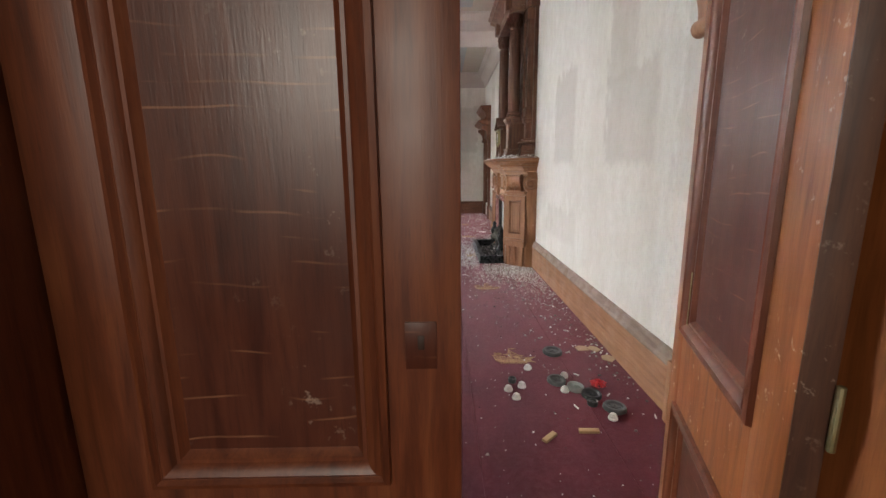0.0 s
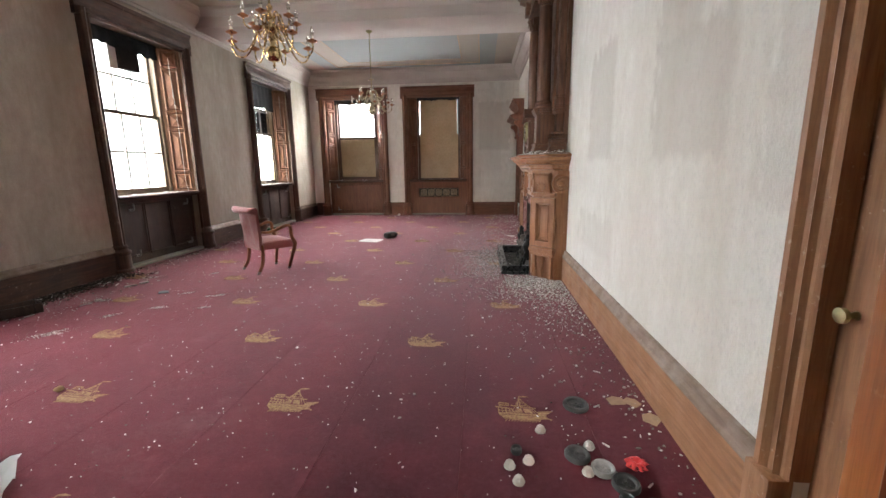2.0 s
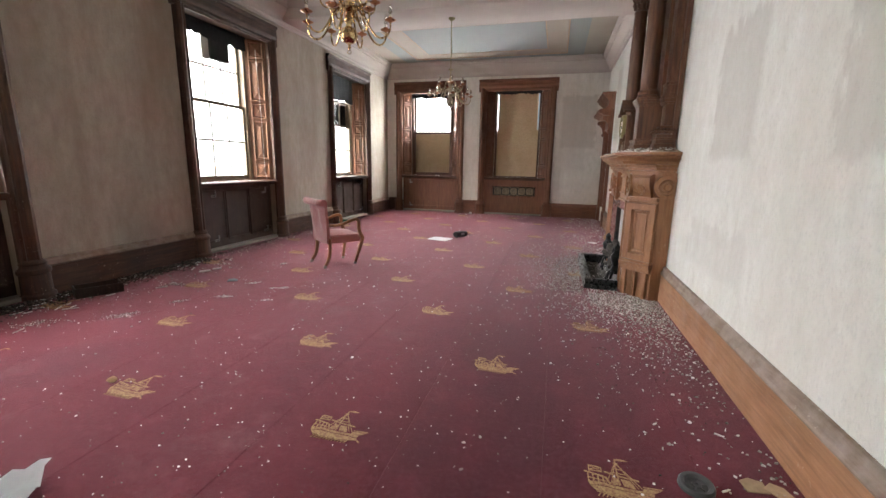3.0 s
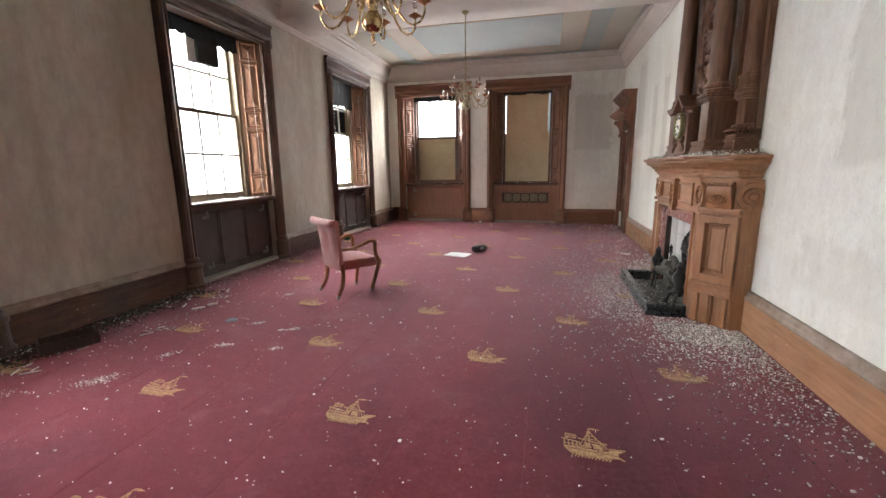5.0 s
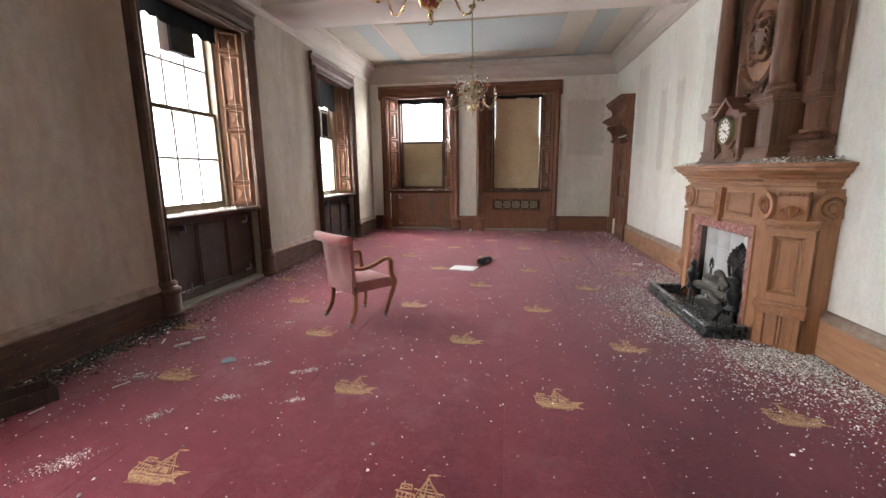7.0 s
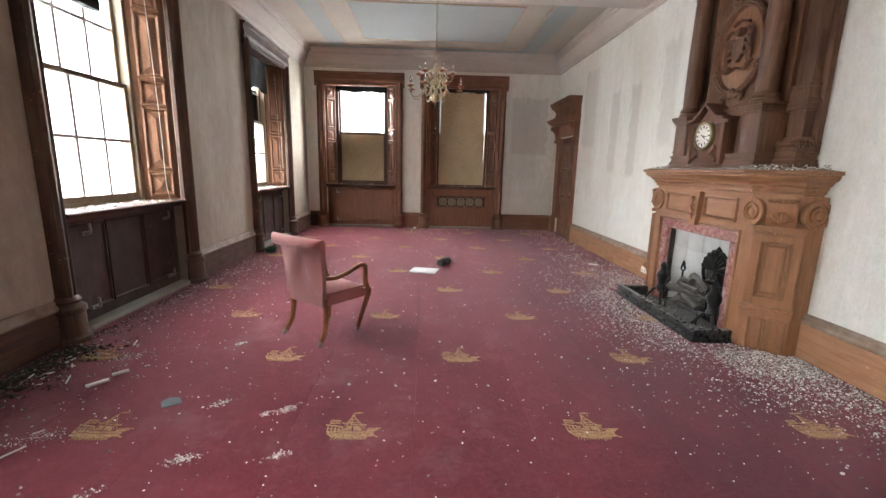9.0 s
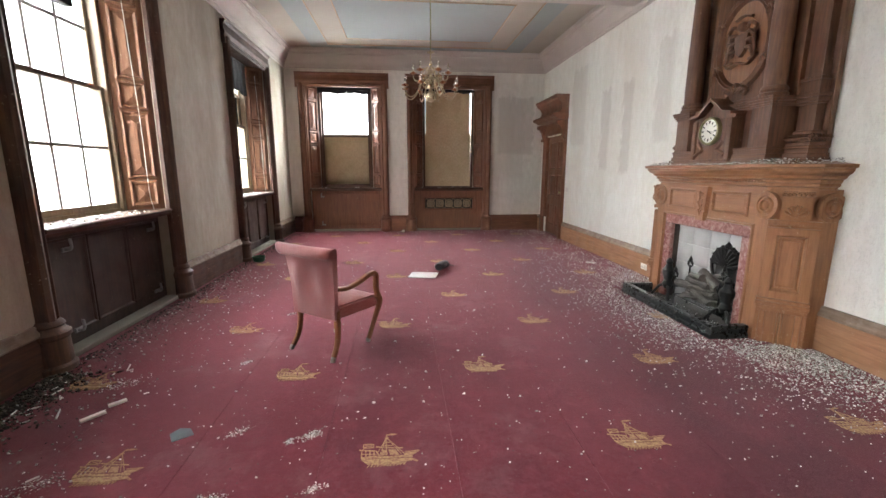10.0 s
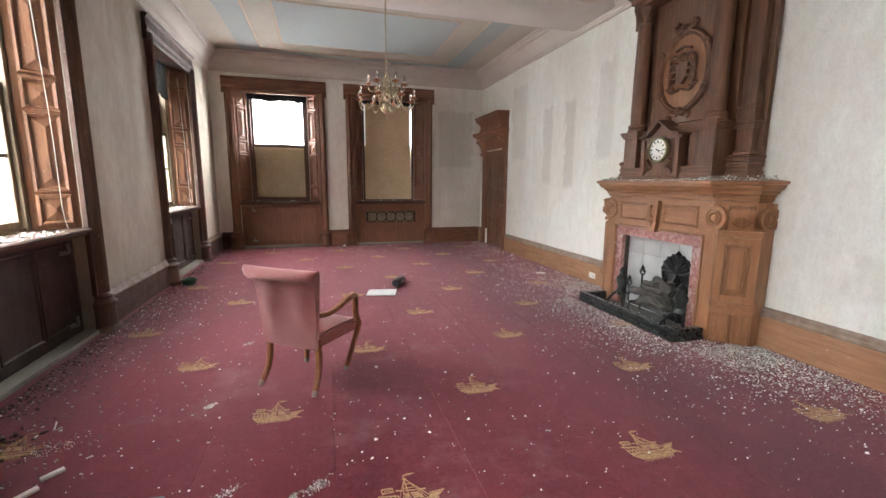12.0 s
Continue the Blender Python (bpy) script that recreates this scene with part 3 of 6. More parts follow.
tube(scroll, spline([(0.16 * (1 - t / 10) * math.cos(t * 0.95), 0.16 * (1 - t / 10) * math.sin(t * 0.95), 0.02) for t in range(0, 9)], 3), 0.02, 6)
scroll = mesh_of("scroll", scroll, ornament)
for i in range(40):
    a = 2 * math.pi * i / 40
    r = 0.84 + 0.14 * (i % 2)
    part("leaf", leaf, ornament, wreath, m=pose(r * math.cos(a), r * 0.92 * math.sin(a), 0, 0, 0, math.degrees(a) + rnd.uniform(20, 110)))
for i in range(12):
    a = 2 * math.pi * (i + 0.5) / 12
    part("scroll", scroll, ornament, wreath, m=pose(1.32 * math.cos(a), 1.16 * math.sin(a), 0, 0, 0, math.degrees(a) * (1 if i % 2 else -1)))

# skirtings: a tall board and a moulded, bleached cap
BOARD = [(0, 0), (0.036, 0), (0.04, 0.004), (0.04, 0.292), (0.034, 0.30), (0, 0.30)]
CAP = [(0, 0.30), (0.046, 0.30), (0.05, 0.312), (0.042, 0.328), (0.03, 0.344), (0.026, 0.372), (0.018, 0.382), (0, 0.385)]


def skirting(m, x0, x1, mat, cap_mat, label):
    """Along local x, standing out towards -y."""
    base = thing("baseboard", m @ pose(x0, 0, 0), label, "baseboard", "", "structure")
    bm = bmesh.new()
    prism(bm, [(-a, b) for a, b in BOARD], "x", 0, x1 - x0)
    part("board", bm, mat, base)
    bm = bmesh.new()
    prism(bm, [(-a, b) for a, b in CAP], "x", 0, x1 - x0)
    part("cap_moulding", bm, cap_mat, base, "greyed, bleached cap moulding")


OUTER = 1.06
HLAB = "honey-coloured oak skirting board with a moulded cap"
DLAB = "dark oak skirting board with a dusty moulded cap"
skirting(M_RIGHT, -(FIRE_Y - 1.04), -2.225, honey_x, grey_oak_x, HLAB)
skirting(M_RIGHT, -11.845, -(FIRE_Y + 1.04), honey_x, grey_oak_x, HLAB)
skirting(M_RIGHT, -13.5, -13.235, honey_x, grey_oak_x, HLAB)
skirting(M_FAR, WIN_FAR[1] + OUTER, RIGHT - 0.05, oak_far_x, oak_far_x, "brown oak skirting board with a moulded cap")
skirting(M_FAR, WIN_FAR[0] + OUTER, WIN_FAR[1] - OUTER, oak_far_x, oak_far_x, "short oak skirting board between two windows")
skirting(M_FAR, LEFT + 0.05, WIN_FAR[0] - OUTER, oak_dark_x, oak_dark_x, DLAB)
edges = [NEAR, *[v for c in WIN_LEFT for v in (c - OUTER, c + OUTER)], FAR]
for i in range(0, len(edges), 2):
    skirting(M_LEFT, edges[i], edges[i + 1], oak_dark_x, grey_oak_x, DLAB)


# ---- windows ----
def raised_panel(bm, m, u0, u1, v0, v1, deep=0.012, rise=0.014, slope=0.045):
    """A sunk, bolection-moulded panel with a raised field."""
    k = min(slope, (u1 - u0) * 0.28)
    framed(bm, m, u0, u1, v0, v1, [(-0.022, 0.0), (-0.02, 0.012), (-0.006, 0.016), (0.004, 0.008), (0.010, -deep), (0.018, -deep), (0.018 + k, rise - deep), (0.022 + k, rise - deep)])


def board_face(bm, m, u0, u1, v0, v1, t):
    """The flat of a joined leaf, t thick behind w=0."""
    box(bm, u0, u1, v0, v1, -t, 0, m)


PANELS = ((1.14, 1.37), (1.45, 2.10), (2.18, 2.40), (2.48, 3.12), (3.20, 3.42))


def window(number, m, name_label, far=False, shut_panels=True):
    """A tall sash window with splayed panelled shutters, a panelled apron and a column-like casing, in the frame of m at the wall's face."""
    w_ = thing("window_%d" % number, m, name_label, "window", "", "structure")
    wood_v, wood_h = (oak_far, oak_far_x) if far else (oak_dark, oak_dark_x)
    # casing
    for s in (-1, 1):
        bm = bmesh.new()
        prism(bm, [(s * a, b) for a, b in ((0.86, 0.01), (0.86, -0.03), (0.885, -0.035), (0.90, -0.055), (0.915, -0.04), (0.93, -0.045), (0.95, -0.075), (0.985, -0.092), (1.02, -0.075), (1.035, -0.045), (1.045, -0.02), (1.045, 0.002))], "z", 0.38, 3.52)
        box(bm, min(s * 1.03, s * 1.085), max(s * 1.03, s * 1.085), -0.055, 0.0, 3.42, 3.52)
        case = part("casing", bm, wood_v, w_)
        bm = bmesh.new()
        lathe(bm, [(0.155, 0.0), (0.155, 0.04), (0.135, 0.06), (0.13, 0.25), (0.145, 0.27), (0.145, 0.3), (0.115, 0.325), (0.108, 0.345), (0.118, 0.36), (0.108, 0.38), (0.085, 0.40)], Matrix.Translation((s * 0.965, 0.0, 0)), 20, (math.pi, 2 * math.pi))
        part("plinth", bm, wood_v, case)
    bm = bmesh.new()
    prism(bm, [(0.01, 3.44), (-0.03, 3.44), (-0.035, 3.47), (-0.055, 3.48), (-0.045, 3.52), (-0.065, 3.56), (-0.06, 3.60), (-0.05, 3.62), (-0.05, 3.70), (-0.068, 3.71), (-0.08, 3.735), (-0.08, 3.755), (0.0, 3.76)], "x", -1.085, 1.085)
    part("head_casing", bm, wood_h, w_)
    # sill board, apron panels, floor strip
    bm = bmesh.new()
    prism(bm, [(-0.045, SILL), (-0.055, SILL - 0.012), (-0.045, SILL - 0.03), (-0.02, SILL - 0.045), (-0.015, SILL - 0.07), (0.2, SILL - 0.07), (0.31, SILL - 0.04), (0.31, SILL)], "x", -0.868, 0.868)
    sill = part("window_sill", bm, oak_dark_x, w_)
    bm = bmesh.new()
    box(bm, -0.868, 0.868, 0.12, 0.30, 0.04, SILL - 0.05)
    mf = face_frame((0, 0.12, 0), (1, 0, 0), (0, -1, 0))
    if far:
        raised_panel(bm, mf, -0.78, 0.78, 0.16, 0.93, 0.012, 0.0, 0.02)
    else:
        for u0, u1 in ((-0.80, -0.30), (-0.24, 0.24), (0.30, 0.80)):
            raised_panel(bm, mf, u0, u1, 0.16, 0.93, 0.010, 0.0, 0.02)
    # near aprons take the shade-darkened oak
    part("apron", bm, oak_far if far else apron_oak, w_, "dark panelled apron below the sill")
    for u in (-0.55, 0.62) if not far else (-0.62,):
        for z in (0.16, 0.86):
            bm = bmesh.new()
            tube(bm, spline([(u, 0.10, z), (u, 0.05, z), (u, 0.035, z + 0.03), (u, 0.04, z + 0.09)], 4), 0.012, 8)
            box(bm, u - 0.03, u + 0.06, 0.085, 0.098, z - 0.02, z + 0.015)
            part("shutter_bar_catch", bm, steel, w_, "bent grey steel catch")
    bm = bmesh.new()
    bbox(bm, -0.86, 0.86, -0.03, 0.118, 0.0, 0.045, 0.008)
    part("floor_strip", bm, stone_strip, w_, "dusty stone strip under the apron")
    # soffit
    bm = bmesh.new()
    box(bm, -0.868, 0.868, 0.0, DEEP, HEAD - 0.02, HEAD - 0.002)
    part("soffit", bm, wood_h, w_)
    # shutters folded on the splayed reveals
    for s in (-1, 1):
        a, b = Vector((s * (OPEN - 0.01), 0.015, 0)), Vector((s * (HALF + 0.015), DEEP - 0.03, 0))
        d = (b - a).normalized()
        n = Vector((-d.y, d.x, 0)) if (Vector((-d.y, d.x, 0)).x * -s) > 0 else Vector((d.y, -d.x, 0))
        wdt = (b - a).length
        if d.cross(Vector((0, 0, 1))).dot(n) > 0:
            mm = face_frame(a, d, n)
        else:
            mm = face_frame(b, -d, n)
        bm = bmesh.new()
        bbox(bm, 0, wdt, SILL + 0.005, HEAD - 0.03, -0.045, -0.013, 0.003, mm)
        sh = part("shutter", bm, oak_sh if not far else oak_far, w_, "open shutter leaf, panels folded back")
        for v0, v1 in PANELS:
            bm = bmesh.new()
            k = min((wdt - 0.15) * 0.38, (v1 - v0) * 0.38)
            framed(bm, mm @ pose(0, 0, -0.013), 0.075, wdt - 0.075, v0, v1, [(0.020, 0.001), (0.022 + k, 0.024), (0.027 + k, 0.026)])
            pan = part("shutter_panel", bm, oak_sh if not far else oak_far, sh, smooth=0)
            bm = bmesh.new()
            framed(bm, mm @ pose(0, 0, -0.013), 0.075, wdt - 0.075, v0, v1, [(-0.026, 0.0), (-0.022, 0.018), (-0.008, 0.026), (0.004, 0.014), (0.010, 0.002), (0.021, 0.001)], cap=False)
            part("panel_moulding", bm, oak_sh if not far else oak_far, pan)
    # flaked paint and paper curled on the sill
    r = random.Random(number * 3)
    for i in range(7 if not far else 3):
        bm = bmesh.new()
        L, W = r.uniform(0.05, 0.16), r.uniform(0.02, 0.05)
        pts = [(L * (t / 4 - 0.5), 0.012 * math.sin(t * 1.3 + i) + 0.006, 0.003 + r.uniform(0, 0.014)) for t in range(5)]
        tube(bm, pts, [W * 0.35, W * 0.5, W * 0.45, W * 0.5, W * 0.3], 6, flat=0.12)
        part("paint_flake", bm, paper_white, sill, "curled white paint flake", pose(r.uniform(-0.62, 0.45), r.uniform(0.02, 0.24), SILL + 0.004, 0, 0, r.uniform(-70, 70)))
    return w_


def sash(w_, z0, z1, y, cols, rows, mat, glazed=True):
    """One sliding sash: stiles, rails, glazing bars and panes."""
    H = HALF - 0.03
    bm = bmesh.new()
    for s in (-1, 1):
        bbox(bm, min(s * H, s * (H - 0.05)), max(s * H, s * (H - 0.05)), y, y + 0.04, z0, z1, 0.004)
    bbox(bm, -H + 0.05, H - 0.05, y, y + 0.04, z0, z0 + 0.06, 0.004)
    bbox(bm, -H + 0.05, H - 0.05, y, y + 0.04, z1 - 0.045, z1, 0.004)
    fr = part("sash_frame", bm, mat, w_)
    iw, x0 = (2 * H - 0.1) / cols, -H + 0.05
    ih, zz = (z1 - z0 - 0.105) / rows, z0 + 0.06
    # Bars are cream and broad to stand in for the window's glare.
    for i in range(1, cols):
        bm = bmesh.new()
        bbox(bm, x0 + i * iw - 0.018, x0 + i * iw + 0.018, y + 0.005, y + 0.035, zz, z1 - 0.045, 0.004)
        part("glazing_bar", bm, bolection, fr)
    for i in range(1, rows):
        bm = bmesh.new()
        bbox(bm, x0, -x0, y + 0.006, y + 0.034, zz + i * ih - 0.017, zz + i * ih + 0.017, 0.004)
        part("glazing_bar", bm, bolection, fr)
    for i in range(cols):
        for k in range(rows):
            bm = bmesh.new()
            box(bm, x0 + i * iw, x0 + (i + 1) * iw, y + 0.018, y + 0.021, zz + k * ih, zz + (k + 1) * ih)
            ob = part("pane", bm, glass, fr)
            ob.visible_shadow = False


def sash_box(w_, mat):
    bm = bmesh.new()
    for s in (-1, 1):
        bbox(bm, min(s * (HALF - 0.03), s * (HALF + 0.02)), max(s * (HALF - 0.03), s * (HALF + 0.02)), DEEP - 0.02, DEEP + 0.13, SILL, HEAD - 0.02, 0.004)
    box(bm, -HALF + 0.03, HALF - 0.03, DEEP - 0.02, DEEP + 0.13, HEAD - 0.06, HEAD - 0.02)
    box(bm, -HALF + 0.03, HALF - 0.03, DEEP - 0.01, DEEP + 0.16, SILL, SILL + 0.035)
    part("window_frame", bm, mat, w_)


def rag(w_, z0, z1, seed, y=DEEP - 0.06, half=HALF + 0.02):
    """A torn black roller blind."""
    r = random.Random(seed)
    bm = bmesh.new()
    n = 26
    low = [z0 + r.uniform(-0.02, 0.015) + 0.012 * math.sin(i * 0.5) for i in range(n + 1)]
    rows = [[bm.verts.new((-half + 2 * half * i / n, y + 0.012 * math.sin(i * 1.7 + t), low[i] + (z1 - low[i]) * t)) for i in range(n + 1)] for t in (0, 0.35, 0.7, 1)]
    for p, q in zip(rows, rows[1:]):
        for i in range(n):
            bm.faces.new((p[i], p[i + 1], q[i + 1], q[i]))
    bmesh.ops.solidify(bm, geom=bm.faces[:], thickness=0.003)
    part("torn_blind", bm, blind, w_, "torn black roller blind")
    bm = bmesh.new()
    tube(bm, [(-half, y + 0.02, z1), (half, y + 0.02, z1)], 0.028, 10)
    part("blind_roller", bm, blind, w_)


# Shutter oak is paler than the casings for the daylight it catches.
oak_sh = wood("shutter_oak_lit", (0.10, 0.042, 0.022), (0.21, 0.098, 0.052), (0.29, 0.148, 0.082), axis="z", lo=0.4, hi=0.6)
WLAB = "tall sash window with open panelled oak shutters and dark casing"
for k, yc in enumerate(WIN_LEFT):
    wd = window(k + 1, M_LEFT @ pose(yc, 0, 0), WLAB)
    sash_box(wd, sash_wood)
    sash(wd, SILL + 0.035, 2.34, DEEP + 0.01, 3, 2, sash_wood)
    sash(wd, 2.30, HEAD - 0.06, DEEP + 0.07, 3, 2, sash_wood)
    if k == 2:
        rag(wd, 2.92, HEAD - 0.04, 11)
        bm = bmesh.new()
        box(bm, -HALF + 0.06, HALF - 0.04, DEEP + 0.125, DEEP + 0.135, 2.36, 2.95)
        part("dark_board", bm, blind, wd, "dark board behind the upper panes")
    else:
        rag(wd, 3.26, HEAD - 0.04, 7 + k)
    if k == 1:
        bm = bmesh.new()
        bbox(bm, -0.12, 0.27, DEEP - 0.03, DEEP + 0.06, 2.98, 3.30, 0.006)
        fan = part("ventilator", bm, blind, wd, "dark ventilator set into the upper panes")
        bm = bmesh.new()
        bbox(bm, -0.27, -0.125, DEEP + 0.0, DEEP + 0.06, 2.96, 3.30, 0.004)
        part("ventilator_side", bm, bolection, fan, "pale side plate")
    if k > 0:
        bm = bmesh.new()
        tube(bm, spline([(0.70, 0.12, 3.3), (0.705, 0.10, 2.6), (0.72, 0.09, 1.9), (0.71, 0.085, 1.3), (0.74, 0.08, 1.10), (0.70, 0.05, 1.085)], 5), 0.0032, 5)
        part("blind_cord", bm, bolection, wd, "pale hanging cord")

wd = window(4, M_FAR @ pose(WIN_FAR[0], 0, 0), "tall sash window half boarded with chipboard, shutters open", far=True)
sash_box(wd, oak_dark)
sash(wd, SILL + 0.035, 2.36, DEEP + 0.01, 1, 1, oak_dark)
sash(wd, 2.33, HEAD - 0.06, DEEP + 0.07, 1, 1, oak_dark)
rag(wd, 3.34, HEAD - 0.04, 21)
bm = bmesh.new()
bbox(bm, -HALF + 0.02, HALF - 0.02, DEEP + 0.13, DEEP + 0.148, SILL + 0.03, 2.38, 0.002)
part("boarding", bm, chipboard, wd, "pale chipboard sheet")
wd = window(5, M_FAR @ pose(WIN_FAR[1], 0, 0), "tall sash window fully boarded with chipboard above a radiator grille", far=True)
sash_box(wd, oak_dark)
rag(wd, 3.40, HEAD - 0.04, 22)
bm = bmesh.new()
prism(bm, [(-HALF + 0.03, SILL + 0.036), (HALF - 0.03, SILL + 0.036), (HALF - 0.035, 2.42), (HALF - 0.075, 2.44), (HALF - 0.07, 3.438), (-HALF + 0.065, 3.438), (-HALF + 0.06, 2.42), (-HALF + 0.03, 2.40)], "y", DEEP + 0.1, DEEP + 0.118)
part("boarding", bm, chipboard, wd, "pale chipboard sheet with slits of daylight beside it")
# radiator grille of five roundels
bm = bmesh.new()
mg = face_frame((0, 0.118, 0), (1, 0, 0), (0, -1, 0))
framed(bm, mg, -0.66, 0.66, 0.50, 0.86, [(0, 0.0), (0, 0.10), (0.03, 0.105), (0.05, 0.09), (0.055, 0.06)], cap=False)
box(bm, -0.86, 0.86, 0.0, 0.118, 0.05, 0.50)
box(bm, -0.86, 0.86, 0.0, 0.118, 0.86, SILL - 0.07)
box(bm, -0.86, -0.66, 0.0, 0.118, 0.50, 0.86)
box(bm, 0.66, 0.86, 0.0, 0.118, 0.50, 0.86)
grille_metal = plain("dull_bronze", (0.28, 0.23, 0.155), 0.5, 0.4, 0.4, 30)
grille = part("grille_panel", bm, oak_far, wd, "oak panel framing a radiator grille")
bm = bmesh.new()
box(bm, -0.655, 0.655, 0.096, 0.114, 0.505, 0.855)
part("grille_backing", bm, iron, grille, "black backing of the grille")
for i in range(5):
    bm = bmesh.new()
    mi = mg @ pose(-0.464 + 0.232 * i, 0.68, 0.05)
    oval_ring(bm, mi, 0.09, 0.09, [(-0.012, 0.0), (-0.01, 0.015), (0.012, 0.015), (0.014, 0.0)], 24)
    oval_ring(bm, mi, 0.045, 0.045, [(-0.012, 0.0), (-0.01, 0.018), (0.012, 0.018), (0.014, 0.0)], 18)
    for a in range(8):
        tube(bm, [mi @ Vector((0.05 * math.cos(a * 0.785), 0.05 * math.sin(a * 0.785), 0.006)), mi @ Vector((0.085 * math.cos(a * 0.785), 0.085 * math.sin(a * 0.785), 0.006))], 0.008, 5)
    lathe(bm, [(0.022, 0.0), (0.02, 0.016), (0.0, 0.022)], mi, 10)
    for sx in (-1, 1):
        for sy in (-1, 1):
            tube(bm, [mi @ Vector((sx * 0.07, sy * 0.07, 0.004)), mi @ Vector((sx * 0.112, sy * 0.125, 0.004))], 0.009, 5)
    part("roundel", bm, grille_metal, grille, "tarnished pierced roundel")

# ---- carpet: strips of fitted carpet with woven ships ----
STEP_X, STEP_Y, SHIP_X, SHIP_Y = 0.711, 0.966, 0.648, 3.02
carpet = thing("carpet", pose(0, 0, 0), "worn crimson fitted carpet with gold ships, littered with plaster", "carpet", "", "structure")
xs = [SHIP_X + STEP_X * (i + 0.5) for i in range(-8, 1)]
xs = [LEFT] + [x for x in xs if LEFT + 0.05 < x < RIGHT - 0.05] + [RIGHT]
for a, b in zip(xs, xs[1:]):
    bm = bmesh.new()
    g = 0.0005
    prism(bm, [(a + g, -0.012), (b - g, -0.012), (b - g, -0.0015), (b - g - 0.002, 0.0), (a + g + 0.002, 0.0), (a + g, -0.0015)], "y", 0.0, FAR)
    part("carpet_strip", bm, carpet_mat, carpet, smooth=0)
bm = bmesh.new()
box(bm, -2.5, 1.6, -3.5, -0.002, -0.012, 0.0)
part("corridor_strip", bm, carpet_mat, carpet)


def ship_mesh():
    """A flat woven galley: hull, oars, castle, mast, sail and pennants, as raised pile."""
    bm = bmesh.new()
    h = 0.0022

    def stroke(pts, w):
        for (x0, y0), (x1, y1) in zip(pts, pts[1:]):
            d = Vector((x1 - x0, y1 - y0)).normalized()
            n = Vector((-d.y, d.x)) * w / 2
            prism(bm, [(x0 + n.x, y0 + n.y), (x1 + n.x, y1 + n.y), (x1 - n.x, y1 - n.y), (x0 - n.x, y0 - n.y)], "z", -0.001, h)

    def patch(*pts):
        prism(bm, list(pts), "z", -0.001, h)

    # hull: sheer strake, lower strake, ram and stern
    patch((-0.150, -0.006), (-0.142, -0.030), (-0.095, -0.018), (-0.02, -0.026), (0.07, -0.026), (0.125, -0.034), (0.128, -0.012), (0.085, -0.008), (0.06, -0.012), (-0.03, -0.008), (-0.09, 0.0))
    patch((-0.140, -0.034), (-0.118, -0.056), (-0.03, -0.068), (0.07, -0.066), (0.124, -0.056), (0.128, -0.040), (0.07, -0.032), (-0.02, -0.032), (-0.095, -0.024))
    stroke([(0.125, -0.046), (0.152, -0.066)], 0.010)
    stroke([(-0.115, -0.062), (-0.03, -0.075), (0.08, -0.072)], 0.004)
    for i in range(12):
        stroke([(-0.10 + i * 0.017, -0.068), (-0.112 + i * 0.017, -0.088)], 0.004)
    # forecastle
    patch((0.082, -0.006), (0.090, 0.008), (0.160, 0.012), (0.140, -0.004), (0.128, -0.010))
    stroke([(0.086, 0.016), (0.166, 0.020)], 0.006)
    # stern castle with its rail, and the flag above it
    for i in range(4):
        stroke([(-0.146 + i * 0.022, -0.004), (-0.148 + i * 0.022, 0.046)], 0.007)
    stroke([(-0.146, 0.020), (-0.072, 0.012)], 0.005)
    stroke([(-0.164, 0.056), (-0.070, 0.038), (-0.052, -0.002)], 0.008)
    stroke([(-0.140, 0.050), (-0.142, 0.104)], 0.005)
    stroke([(-0.142, 0.102), (-0.086, 0.098), (-0.084, 0.068), (-0.140, 0.070)], 0.005)
    stroke([(-0.138, 0.098), (-0.088, 0.072)], 0.004)
    stroke([(-0.138, 0.074), (-0.088, 0.094)], 0.004)
    # mainsail, yard, mast, shrouds and pennant
    patch((-0.036, 0.046), (-0.012, 0.042), (-0.006, 0.004), (-0.046, -0.002))
    patch((-0.004, 0.042), (0.036, 0.040), (0.056, -0.006), (0.006, 0.0))
    stroke([(-0.074, 0.074), (0.002, 0.058), (0.076, 0.050)], 0.008)
    stroke([(-0.014, 0.0), (-0.016, 0.176)], 0.007)
    stroke([(-0.026, 0.146), (-0.004, 0.146)], 0.007)
    for x, y in ((-0.070, 0.0), (-0.050, 0.0), (0.084, 0.0), (0.066, 0.0)):
        stroke([(-0.015, 0.150), (x, y)], 0.0035)
    stroke([(-0.040, 0.080), (0.022, 0.076)], 0.0035)
    stroke([(-0.030, 0.108), (0.010, 0.104)], 0.0035)
    patch((-0.020, 0.176), (0.010, 0.184), (0.046, 0.176), (0.020, 0.170), (-0.016, 0.166))
    return mesh_of("ship_motif", bm, gold_weave, 0)


ship = ship_mesh()
rnd = random.Random(9)
for i in range(-8, 2):
    x = SHIP_X + STEP_X * i
    if not LEFT + 0.2 < x < RIGHT - 0.1:
        continue
    y = SHIP_Y + (STEP_Y if i % 2 else 0)
    while y - 2 * STEP_Y > 0.4:
        y -= 2 * STEP_Y
    while y < FAR - 0.3:
        part("ship_motif", ship, gold_weave, carpet, "worn gold woven ship", pose(x, y, 0, 0, 0, rnd.uniform(-2, 2)))
        y += 2 * STEP_Y


# ---- fireplace and overmantel ----
M_FIRE = M_RIGHT @ pose(-FIRE_Y, 0, 0)
fire = thing("fireplace", M_FIRE, "carved oak chimneypiece with canted ends, clock and armorial overmantel", "fireplace", "", "structure")


